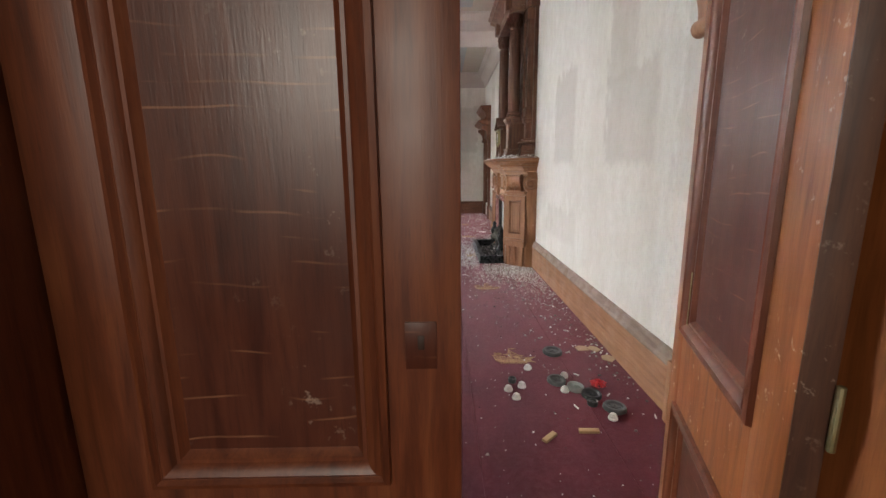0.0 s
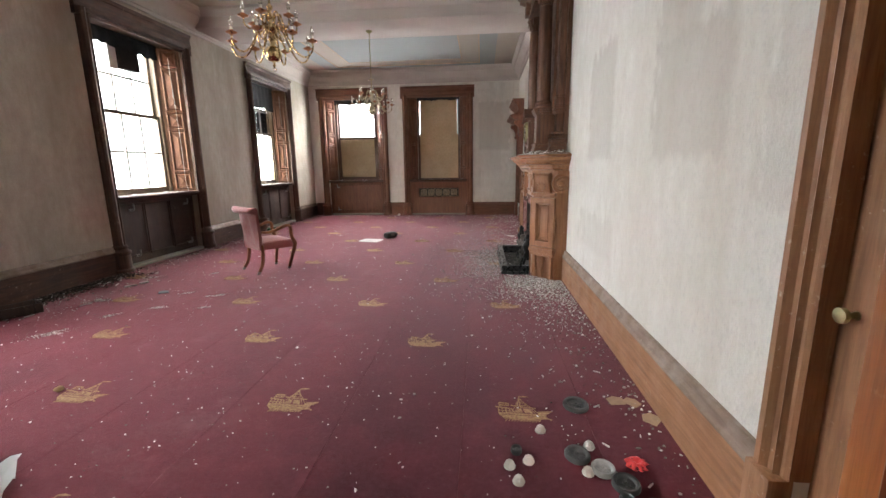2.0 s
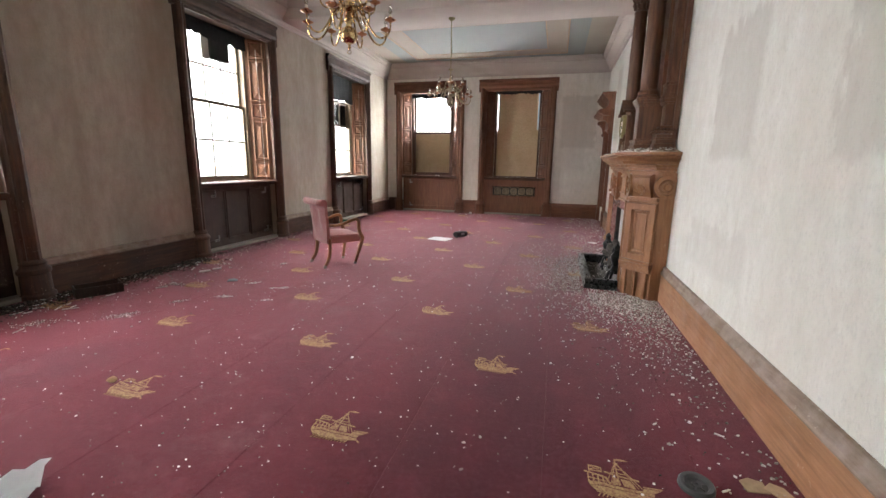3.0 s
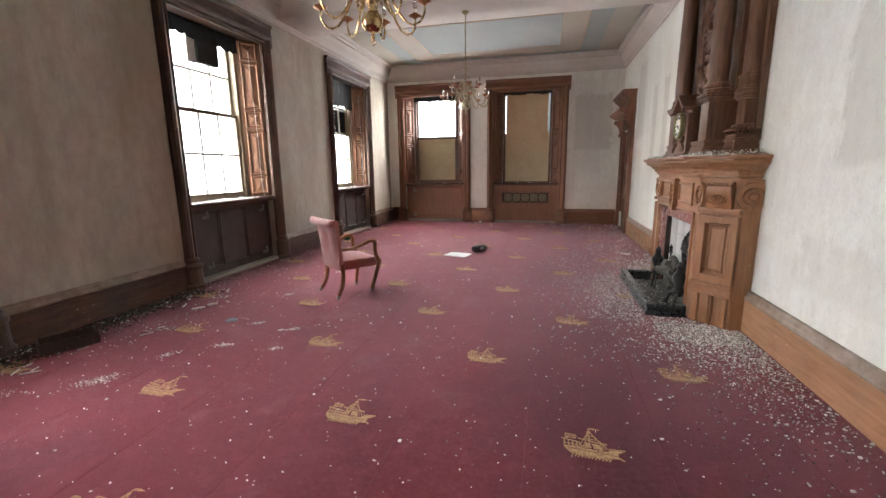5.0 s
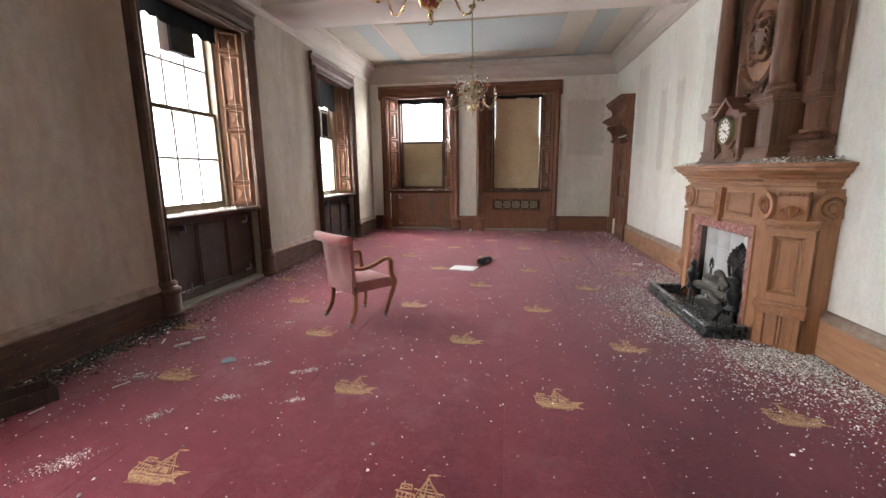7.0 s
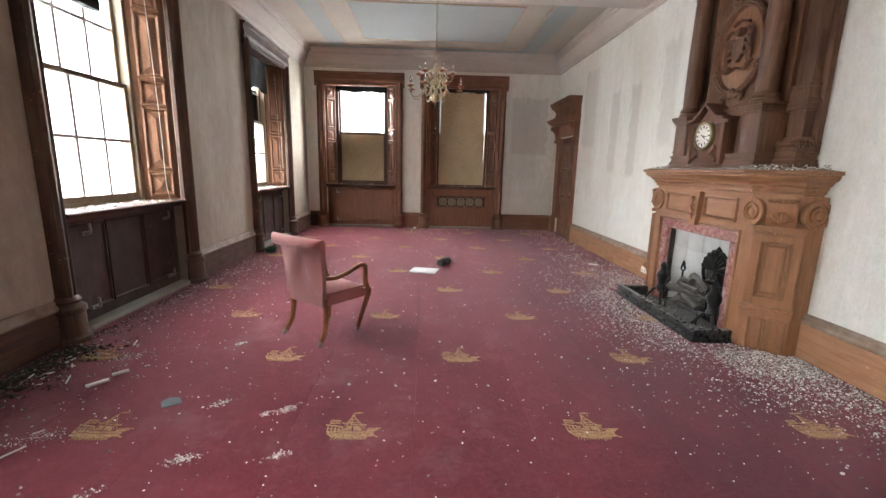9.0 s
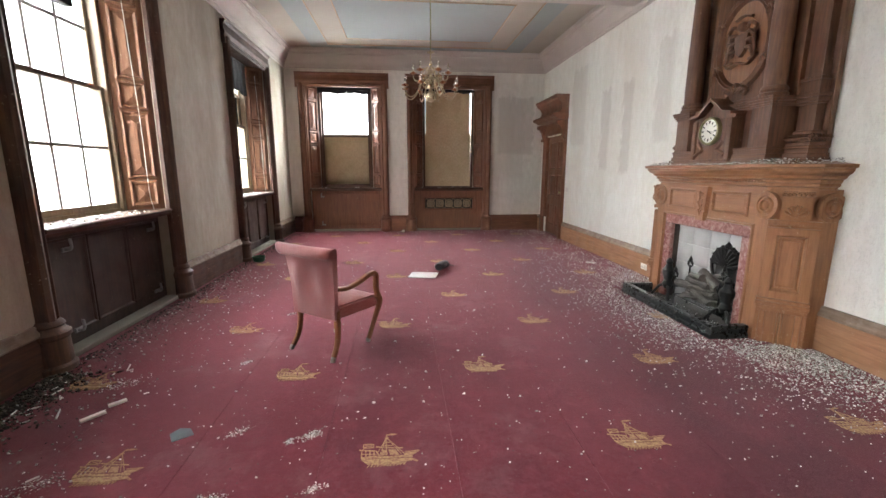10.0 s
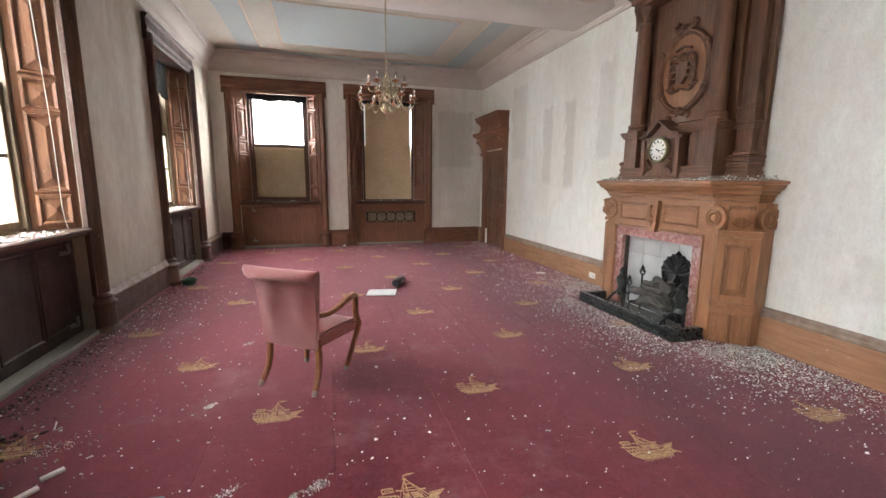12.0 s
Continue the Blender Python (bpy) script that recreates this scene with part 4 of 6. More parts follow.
def canted(bm, levels, cap0=True, cap1=True, back=0.0):
    """Lofts a canted plan: levels are (half front, front depth, cant, z)."""
    rings = []
    for hw, f, c, z in levels:
        rings.append([bm.verts.new(p) for p in ((-hw - c, back, z), (-hw - c, -(f - c), z), (-hw, -f, z), (hw, -f, z), (hw + c, -(f - c), z), (hw + c, back, z))])
    for p, q in zip(rings, rings[1:]):
        for i in range(6):
            bm.faces.new((p[i], p[(i + 1) % 6], q[(i + 1) % 6], q[i]))
    if cap0:
        bm.faces.new(rings[0])
    if cap1:
        bm.faces.new(rings[-1][::-1])


HW, FR, CA = 0.79, 0.39, 0.25          # front half width, projection, cant of the body
OPN, SLIP = 0.52, 0.64                 # fire opening and marble half widths
for s in (-1, 1):
    bm = bmesh.new()
    poly = [(s * SLIP, 0), (s * SLIP, -FR), (s * HW, -FR), (s * (HW + CA), -(FR - CA)), (s * (HW + CA), 0)]
    prism(bm, poly, "z", 0.0, 1.36)
    jamb = part("jamb", bm, oak_fire, fire)
    cm = Vector((s * (HW + CA / 2), -(FR - CA / 2), 0))
    u = Vector((CA, s * CA, 0)).normalized()
    nrm = Vector((s, -1, 0)).normalized()
    mm = face_frame(cm, u, nrm)
    wd = CA * 1.414 / 2
    # panelled pilaster on the canted face
    bm = bmesh.new()
    framed(bm, mm, -wd + 0.006, wd - 0.006, 0.415, 1.035, [(0, -0.01), (0, 0.038), (0.004, 0.042), (0.058, 0.042), (0.062, 0.046), (0.070, 0.044), (0.076, 0.030), (0.086, 0.008), (0.100, 0.006), (0.104, 0.016), (0.112, 0.016), (0.118, 0.008), (0.122, 0.008)])
    part("pilaster", bm, oak_fire, jamb, smooth=15)
    bm = bmesh.new()
    for i, (z0, z1, e) in enumerate(((0.325, 0.35, 0.045), (0.35, 0.385, 0.062), (0.385, 0.414, 0.052), (0.29, 0.325, 0.028))):
        bbox(bm, -wd + 0.01 - e * 0.3, wd - 0.01 + e * 0.3, z0, z1, -0.01, e + 0.008, 0.003, mm)
    part("band_moulding", bm, oak_fire_x, jamb)
    bm = bmesh.new()
    bbox(bm, -wd + 0.03, wd - 0.03, 0.0, 0.29, -0.01, 0.008, 0.003, mm)
    for c0, c1 in ((-wd + 0.03, -wd + 0.075), (-0.022, -0.003), (0.003, 0.022), (wd - 0.075, wd - 0.03)):
        bbox(bm, c0, c1, 0.0, 0.29, 0.0, 0.034, 0.008, mm)
    part("fluted_base", bm, oak_fire, jamb)
    # carved console frieze block with roundels and leaf
    bm = bmesh.new()
    bbox(bm, -wd + 0.0, wd - 0.0, 1.06, 1.10, -0.01, 0.05, 0.004, mm)
    prism(bm, [(0.0, 1.10), (0.03, 1.10), (0.05, 1.16), (0.075, 1.22), (0.085, 1.28), (0.06, 1.34), (0.0, 1.34)], "x", -0.10, 0.10, mm @ Matrix(((1, 0, 0, 0), (0, 0, 1, 0), (0, 1, 0, 0), (0, 0, 0, 1))))
    part("console", bm, oak_fire, jamb)
    bm = bmesh.new()
    for i in range(-3, 4):
        a = i * 0.36
        tube(bm, [mm @ Vector((0.0, 1.13, 0.06)), mm @ Vector((0.045 * math.sin(a), 1.13 + 0.05 * math.cos(a), 0.078)), mm @ Vector((0.085 * math.sin(a), 1.13 + 0.10 * math.cos(a), 0.095))], [0.006, 0.013, 0.008], 6)
    for i in range(7):
        lathe(bm, [(0.016, 0.0), (0.012, 0.012), (0.0, 0.018)], mm @ pose(-0.09 + 0.03 * i, 1.315, 0.078), 8)
    part("palmette", bm, oak_fire, jamb, "carved palmette leaf")
    for (o, uu, nn) in (((s * (HW - 0.035), -FR, 1.215), (1, 0, 0), (0, -1, 0)), ((s * (HW + CA), -(FR - CA) + 0.055, 1.215), (0, s, 0), (s, 0, 0))):
        mr = face_frame(o, uu, nn)
        bm = bmesh.new()
        lathe(bm, [(0.122, -0.02), (0.122, 0.014), (0.118, 0.018), (0.088, 0.018), (0.082, 0.004), (0.072, 0.004), (0.066, 0.022), (0.052, 0.026), (0.044, 0.006), (0.03, 0.006), (0.024, 0.016), (0.0, 0.02)], mr, 32)
        part("roundel", bm, oak_fire, jamb, "turned roundel")
# lintel frieze
bm = bmesh.new()
box(bm, -SLIP, SLIP, -FR, 0.0, 1.02, 1.36)
fm = face_frame((0, -FR, 0), (1, 0, 0), (0, -1, 0))
part("frieze", bm, oak_fire_x, fire)
for s in (-1, 1):
    bm = bmesh.new()
    raised_panel(bm, fm @ pose(0, 0, 0.004), min(s * 0.13, s * 0.55), max(s * 0.13, s * 0.55), 1.115, 1.295, 0.012, 0.01, 0.02)
    part("frieze_panel", bm, oak_fire_x, fire, smooth=15)
bm = bmesh.new()
prism(bm, [(-0.055, 1.0), (0.055, 1.0), (0.085, 1.35), (-0.085, 1.35)], "z", 0.0, 0.05, fm)
tube(bm, [fm @ Vector(p) for p in ((0, 1.05, 0.055), (0.012, 1.12, 0.062), (-0.01, 1.2, 0.062), (0.0, 1.3, 0.056))], [0.008, 0.016, 0.02, 0.01], 6)
for i in range(4):
    for s in (-1, 1):
        tube(bm, [fm @ Vector((0, 1.09 + 0.055 * i, 0.055)), fm @ Vector((s * 0.028, 1.10 + 0.055 * i, 0.058)), fm @ Vector((s * 0.04, 1.125 + 0.055 * i, 0.05))], [0.008, 0.01, 0.004], 5)
part("keystone", bm, oak_fire, fire, "carved tapered keystone")
# marble slips
bm = bmesh.new()
for s in (-1, 1):
    bbox(bm, min(s * OPN, s * (SLIP - 0.002)), max(s * OPN, s * (SLIP - 0.002)), -FR + 0.012, -0.02, 0.0, 0.90, 0.004)
bbox(bm, -SLIP + 0.002, SLIP - 0.002, -FR + 0.012, -0.02, 0.902, 1.018, 0.004)
part("marble_slip", bm, marble, fire, "mottled red marble surround")
bm = bmesh.new()
framed(bm, fm, -SLIP - 0.018, SLIP + 0.018, -0.2, 1.036, [(0, 0), (0.002, 0.016), (0.016, 0.02), (0.026, 0.002), (0.026, -0.01)], cap=False)
for v in [v for v in bm.verts if v.co.z < 0]:
    v.co.z = 0.0
part("bead", bm, oak_fire, fire)
# mantel shelf with cornice mouldings
bm = bmesh.new()
MH, MF, MC = 0.83, 0.585, 0.29
lv = []
for d, z in ((0.175, 1.345), (0.175, 1.375), (0.15, 1.385), (0.15, 1.41), (0.135, 1.415), (0.13, 1.44), (0.10, 1.45), (0.085, 1.475), (0.05, 1.49), (0.03, 1.515), (0.03, 1.53), (0.0, 1.54), (0.0, 1.565)):
    lv.append((MH - d * 0.45, MF - d, MC - d * 0.3, z))
canted(bm, lv)
shelf = part("mantel_shelf", bm, oak_fire_x, fire, "projecting moulded mantel shelf")
bm = bmesh.new()
for i in range(46):
    x = -0.765 + i * 0.034
    bbox(bm, x - 0.011, x + 0.011, -MF + 0.125, -MF + 0.15, 1.415, 1.438, 0.002)
part("dentils", bm, oak_fire_x, shelf)
bm = bmesh.new()
canted(bm, [(MH - 0.01, MF - 0.012, MC, 1.5652), (0.70, 0.42, 0.23, 1.592)])
part("dust_layer", bm, oak_dust, shelf, "plaster-dusted sloping top")


def courses(bm, x0, x1, depth, rows):
    """Stacked courses against the wall: rows are (z0, z1, projection)."""
    for z0, z1, e in rows:
        bbox(bm, x0 - e, x1 + e, -depth - e, -0.01, z0, z1, 0.004)


FOOT = ((1.568, 1.605, 0.040), (1.605, 1.625, 0.030), (1.625, 1.66, 0.016), (1.66, 1.70, 0.004), (1.70, 1.722, 0.012))
LEDGE = ((2.07, 2.085, 0.010), (2.085, 2.105, 0.020), (2.105, 2.128, 0.032), (2.128, 2.15, 0.040))
# overmantel lower stage
bm = bmesh.new()
courses(bm, -0.635, 0.635, 0.365, FOOT)
part("overmantel_plinth", bm, oak_upper_x, fire, "moulded plinth on the mantel shelf")
bm = bmesh.new()
courses(bm, -0.43, 0.43, 0.29, ((1.722, 2.07, 0.0),) + LEDGE)
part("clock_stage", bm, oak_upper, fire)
for s in (-1, 1):
    bm = bmesh.new()
    courses(bm, min(s * 0.42, s * 0.63), max(s * 0.42, s * 0.63), 0.36, ((1.722, 2.07, 0.0),) + LEDGE)
    part("column_pedestal", bm, oak_upper, fire, "plain pedestal under a column")
    # stepped outer pilaster on a gadrooned cushion
    a, b = min(s * 0.635, s * 0.885), max(s * 0.635, s * 0.885)
    bm = bmesh.new()
    courses(bm, a + 0.02, b - 0.02, 0.20, FOOT)
    pil = part("pilaster_plinth", bm, oak_upper_x, fire)
    bm = bmesh.new()
    bbox(bm, a + 0.012, b - 0.012, -0.205, -0.01, 1.722, 1.752, 0.008)
    bbox(bm, a + 0.002, b - 0.002, -0.215, -0.01, 1.752, 1.815, 0.026)
    for k in range(9):
        x = a + 0.02 + (b - a - 0.04) * k / 8
        tube(bm, [(x, -0.20, 1.76), (x, -0.222, 1.785), (x, -0.20, 1.81)], [0.008, 0.014, 0.008], 6)
    for k in range(6):
        y = -0.19 + 0.032 * k
        xx = s * 0.885
        tube(bm, [(xx - s * 0.012, y, 1.76), (xx + s * 0.006, y, 1.785), (xx - s * 0.012, y, 1.81)], [0.008, 0.014, 0.008], 6)
    bbox(bm, a + 0.035, b - 0.035, -0.175, -0.01, 1.813, 1.845, 0.012)
    part("gadrooned_cushion", bm, oak_upper, pil, "carved gadrooned cushion moulding")
    bm = bmesh.new()
    courses(bm, s * 0.74 - 0.082, s * 0.74 + 0.082, 0.135, ((1.845, 2.06, 0.0), (2.06, 2.08, 0.016), (2.08, 2.115, 0.03), (2.115, 2.14, 0.04), (2.14, 2.165, 0.022), (2.165, 2.25, 0.012), (2.25, 2.275, 0.02), (2.275, 3.42, -0.004), (3.42, 3.56, 0.018)))
    part("pilaster", bm, oak_upper, fire, "oak outer pilaster in stepped stages")
bm = bmesh.new()
box(bm, -0.875, 0.875, -0.055, -0.006, 1.70, 3.56)
box(bm, -0.655, 0.655, -0.165, -0.054, 2.14, 3.56)
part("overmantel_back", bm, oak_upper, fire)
cf = face_frame((0, -0.36, 0), (1, 0, 0), (0, -1, 0)) @ pose(0, 1.57, 0) @ Matrix.Diagonal((1.0, 0.84, 1.0, 1.0)) @ pose(0, -1.57, 0)
# clock aedicule
bm = bmesh.new()
bbox(bm, -0.21, 0.21, 1.60, 2.10, -0.12, 0.045, 0.004, cf)
bbox(bm, -0.30, 0.30, 1.57, 1.605, -0.12, 0.10, 0.006, cf)
bbox(bm, -0.28, 0.28, 1.605, 1.635, -0.12, 0.075, 0.006, cf)
prism(bm, [(-0.27, 2.10), (0.27, 2.10), (0.27, 2.135), (0.15, 2.155), (0.0, 2.30), (-0.15, 2.155), (-0.27, 2.135)], "z", -0.12, 0.03, cf)
prism(bm, [(-0.285, 2.135), (-0.16, 2.16), (0.0, 2.315), (0.16, 2.16), (0.285, 2.135), (0.285, 2.165), (0.17, 2.19), (0.0, 2.35), (-0.17, 2.19), (-0.285, 2.165)], "z", -0.1, 0.10, cf)
for s in (-1, 1):
    bbox(bm, min(s * 0.215, s * 0.27), max(s * 0.215, s * 0.27), 1.60, 2.10, -0.12, 0.06, 0.005, cf)
    tube(bm, spline([cf @ Vector(p) for p in ((s * 0.20, 1.68, 0.05), (s * 0.15, 1.72, 0.055), (s * 0.10, 1.74, 0.055), (s * 0.13, 1.78, 0.055), (s * 0.17, 1.84, 0.05))], 4), 0.02, 8)
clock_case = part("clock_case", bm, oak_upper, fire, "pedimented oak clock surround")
mc = cf @ pose(0, 1.968, 0.045) @ Matrix.Diagonal((0.90, 0.90 / 0.84, 1, 1))
bm = bmesh.new()
lathe(bm, [(0.155, -0.01), (0.155, 0.03), (0.15, 0.04), (0.135, 0.045), (0.125, 0.03)], mc, 40)
clock = part("clock_bezel", bm, dull_brass, clock_case, "brass clock rim")
bm = bmesh.new()
lathe(bm, [(0.126, 0.028), (0.126, 0.031), (0.0, 0.032)], mc, 40)
part("clock_dial", bm, dial_mat, clock_case, "white enamel clock dial")
bm = bmesh.new()
for i in range(12):
    a = i * math.pi / 6
    for k in (-1, 0, 1) if i % 3 == 0 else (-0.6, 0.6):
        b = a + k * 0.055
        tube(bm, [mc @ Vector((0.084 * math.sin(b), 0.084 * math.cos(b), 0.034)), mc @ Vector((0.112 * math.sin(b), 0.112 * math.cos(b), 0.034))], 0.0032, 4)
part("numerals", bm, iron, clock_case, "black hour marks")
bm = bmesh.new()
for a, L, w0 in ((2.15, 0.062, 0.006), (1.75, 0.092, 0.004)):
    tube(bm, [mc @ Vector((-0.02 * math.sin(a), -0.02 * math.cos(a), 0.039)), mc @ Vector((L * math.sin(a), L * math.cos(a), 0.039))], [w0, w0 * 0.5], 5)
part("clock_hand", bm, iron, clock_case, "black clock hands")
# upper stage: columns, outer pilasters, entablature
col = [(0.112, 2.15), (0.112, 2.18), (0.098, 2.19), (0.108, 2.21), (0.098, 2.235), (0.084, 2.245), (0.088, 2.36), (0.086, 2.8), (0.076, 3.36), (0.086, 3.365), (0.072, 3.38), (0.062, 3.385), (0.066, 3.42), (0.085, 3.46), (0.075, 3.48), (0.10, 3.53), (0.105, 3.56)]
for s in (-1, 1):
    bm = bmesh.new()
    lathe(bm, col, Matrix.Translation((s * 0.53, -0.27, 0)), 24)
    part("column", bm, oak_upper, fire, "turned oak column")
    bm = bmesh.new()
    for k in range(10):
        a = 2 * math.pi * k / 10
        for z, r0, h in ((3.40, 0.078, 0.07), (3.455, 0.084, 0.075)):
            ca, sa = math.cos(a + (z > 3.42) * 0.314), math.sin(a + (z > 3.42) * 0.314)
            tube(bm, [(s * 0.53 + r0 * ca, -0.27 + r0 * sa, z), (s * 0.53 + (r0 + 0.008) * ca, -0.27 + (r0 + 0.008) * sa, z + h * 0.6), (s * 0.53 + (r0 + 0.032) * ca, -0.27 + (r0 + 0.032) * sa, z + h)], [0.012, 0.017, 0.007], 6)
    part("leaf_capital", bm, oak_upper, fire, "carved leafy capital")
bm = bmesh.new()
canted(bm, [(0.62, 0.37, 0.13, 3.56), (0.62, 0.37, 0.13, 3.62), (0.60, 0.355, 0.13, 3.63), (0.60, 0.355, 0.13, 3.73), (0.64, 0.39, 0.14, 3.75), (0.68, 0.43, 0.16, 3.80), (0.74, 0.49, 0.18, 3.83), (0.74, 0.49, 0.18, 3.87), (0.77, 0.52, 0.18, 3.90), (0.77, 0.52, 0.18, 3.925)])
canted(bm, [(0.84, 0.16, 0.05, 3.56), (0.84, 0.16, 0.05, 3.74), (0.92, 0.24, 0.06, 3.83), (0.95, 0.27, 0.06, 3.925)])
part("entablature", bm, oak_upper_x, fire, "deep oak cornice on the overmantel")
for s in (-1, 1):
    bm = bmesh.new()
    bbox(bm, s * 0.53 - 0.09, s * 0.53 + 0.09, -0.42, -0.3, 3.60, 3.76, 0.006)
    part("entablature_block", bm, oak_upper, fire)
# armorial oval
pf = face_frame((0, -0.166, 0), (1, 0, 0), (0, -1, 0))
bm = bmesh.new()
raised_panel(bm, pf @ pose(0, 0, 0.0), -0.41, 0.41, 2.20, 3.50, 0.0, 0.0, 0.02)
part("oval_ground", bm, oak_upper, fire)
po = pf @ pose(0, 2.74, 0.0) @ Matrix.Diagonal((0.98, 0.90, 1, 1))
bm = bmesh.new()
oval_ring(bm, po, 0.30, 0.42, [(0.07, 0.0), (0.065, 0.04), (0.045, 0.055), (0.03, 0.04), (0.015, 0.05), (0.0, 0.03), (-0.005, 0.005)], 48)
for a in range(6):
    t = a * math.pi / 3 + 0.52
    c0 = Vector((0.35 * math.cos(t), 0.47 * math.sin(t), 0.03))
    tube(bm, spline([po @ (c0 + Vector((0.05 * math.cos(k * 1.1), 0.06 * math.sin(k * 1.1), 0.02)) * (1 - k / 7)) for k in range(6)], 3), 0.017, 6)
for s in (-1, 1):
    tube(bm, spline([po @ Vector(p) for p in ((s * 0.03, -0.50, 0.03), (s * 0.10, -0.47, 0.05), (s * 0.15, -0.50, 0.04), (s * 0.11, -0.54, 0.03))], 4), 0.022, 6)
    tube(bm, spline([po @ Vector(p) for p in ((s * 0.03, 0.50, 0.03), (s * 0.10, 0.48, 0.05), (s * 0.15, 0.53, 0.04), (s * 0.09, 0.57, 0.03))], 4), 0.024, 6)
part("oval_frame", bm, oak_upper, fire, "carved strapwork oval frame")
bm = bmesh.new()
oval_ring(bm, po, 0.30, 0.42, [(0.0, 0.006), (-0.15, 0.010), (-0.299, 0.012)], 48)
part("oval_field", bm, oak, fire, "pale oak oval field")
bm = bmesh.new()
prism(bm, [(-0.085, 0.11), (-0.03, 0.095), (0.0, 0.105), (0.03, 0.095), (0.085, 0.11), (0.075, -0.03), (0.045, -0.10), (0.0, -0.14), (-0.045, -0.10), (-0.075, -0.03)], "z", 0.0, 0.05, po)
lathe(bm, [(0.05, 0.0), (0.05, 0.05), (0.035, 0.075), (0.0, 0.08)], po @ pose(0, 0.17, 0.0), 14)
for s in (-1, 1):
    for k in range(4):
        tube(bm, spline([po @ Vector(p) for p in ((s * 0.04, 0.16 - 0.07 * k, 0.03), (s * (0.11 + 0.01 * k), 0.19 - 0.085 * k, 0.05), (s * (0.17 - 0.005 * k), 0.14 - 0.09 * k, 0.045), (s * (0.14 + 0.01 * k), 0.07 - 0.085 * k, 0.035), (s * 0.10, 0.08 - 0.085 * k, 0.03))], 4), [0.008] + [0.018] * 15 + [0.01], 6)
tube(bm, spline([po @ Vector(p) for p in ((-0.20, -0.17, 0.03), (-0.12, -0.23, 0.045), (0.0, -0.20, 0.045), (0.12, -0.23, 0.045), (0.20, -0.15, 0.03))], 5), 0.026, 6, flat=0.5)
tube(bm, spline([po @ Vector(p) for p in ((-0.10, 0.26, 0.03), (0.0, 0.28, 0.045), (0.10, 0.25, 0.03))], 5), 0.022, 6, flat=0.6)
part("coat_of_arms", bm, oak_upper, fire, "carved shield with mantling and ribbon")

# firebox lining, fireback, grate and logs
bm = bmesh.new()
D2 = -0.25
box(bm, -OPN - 0.0, OPN, D2 - 0.01, D2, 0.0, 0.915)
for k in range(4):
    for i in range(4):
        u0 = -OPN + 0.26 * i
        bbox(bm, u0 + 0.002, u0 + 0.258, D2 - 0.022, D2 - 0.008, 0.012 + 0.225 * k, 0.012 + 0.225 * k + 0.221, 0.003)
for s in (-1, 1):
    cheek = bmesh.new()
    box(cheek, min(s * (OPN - 0.012), s * OPN), max(s * (OPN - 0.012), s * OPN), -FR + 0.06, D2 - 0.024, 0.0, 0.90)
    # The unseen near cheek is pale tile, added to bounce light inside.
    part("firebox_cheek", cheek, dark_cheek_mat if s < 0 else tile_mat, fire, "dark side of the fire recess" if s < 0 else "unseen tiled side of the fire recess, kept pale to bounce light")
box(bm, -OPN, OPN, -FR + 0.06, D2, 0.904, 0.914)
part("firebox_tiles", bm, tile_mat, fire, "grubby white tiled fire recess, greyed for shade")
bm = bmesh.new()
box(bm, -SLIP, SLIP, -FR - 0.34, D2 - 0.02, 0.0, 0.016)
part("hearth_slab", bm, ash, fire, "ash-strewn hearth slab")
fender = thing("hearth_fender", M_FIRE, "low polished black fender round the hearth, chipped and dusty", "fender")
FX, FY = 0.775, 0.775
bm = bmesh.new()
prism(bm, [(-FY + a, b + 0.002) for a, b in [(-0.012, 0), (-0.012, 0.035), (0.0, 0.045), (0.0, 0.085), (-0.01, 0.10), (0.005, 0.118), (0.06, 0.118), (0.075, 0.10), (0.075, 0)]], "x", -FX, FX)
part("front_rail", bm, slate, fender)
for s in (-1, 1):
    bm = bmesh.new()
    prism(bm, [(s * (FX - a), b + 0.002) for a, b in [(-0.012, 0), (-0.012, 0.035), (0.0, 0.045), (0.0, 0.085), (-0.01, 0.10), (0.005, 0.118), (0.06, 0.118), (0.075, 0.10), (0.075, 0)]], "y", -FY + 0.076, -FR - 0.03)
    part("side_rail", bm, slate, fender)
grate = thing("fire_grate", M_FIRE @ pose(0.08, -0.475, 0.016), "black iron grate with scalloped fireback and firedogs", "grate")
bm = bmesh.new()
shell_ribs = []
for i in range(11):
    a = math.pi * (i + 0.5) / 11
    rib = bmesh.new()
    shell_ribs.append(rib)
    tube(rib, [(0.03 * math.cos(a), 0.18, 0.545 + 0.02 * math.sin(a)), (0.13 * math.cos(a), 0.165, 0.545 + 0.13 * math.sin(a)), (0.235 * math.cos(a), 0.18, 0.545 + 0.235 * math.sin(a))], [0.01, 0.024, 0.034], 7)
box(bm, -0.19, 0.19, 0.19, 0.205, -0.125, 0.56)
oval_ring(bm, face_frame((0, 0.19, 0.545), (1, 0, 0), (0, -1, 0)), 0.25, 0.25, [(-0.02, 0), (-0.015, 0.02), (0.015, 0.02), (0.02, 0)], 32)
lathe(bm, [(0.03, 0), (0.04, 0.03), (0.02, 0.06), (0.0, 0.09)], pose(0, 0.18, 0.785), 10)
for k in range(9):
    a = math.pi * (k + 0.5) / 9
    lathe(bm, [(0.012, -0.014), (0.020, 0.0), (0.012, 0.014)], pose(0.268 * math.cos(a), 0.18, 0.545 + 0.268 * math.sin(a)), 8)
fireback = part("fireback", bm, iron, grate, "scallop-shell iron fireback", Matrix.Translation((0.20, 0, 0.10)) @ Matrix.Diagonal((0.78, 1, 0.80, 1)))
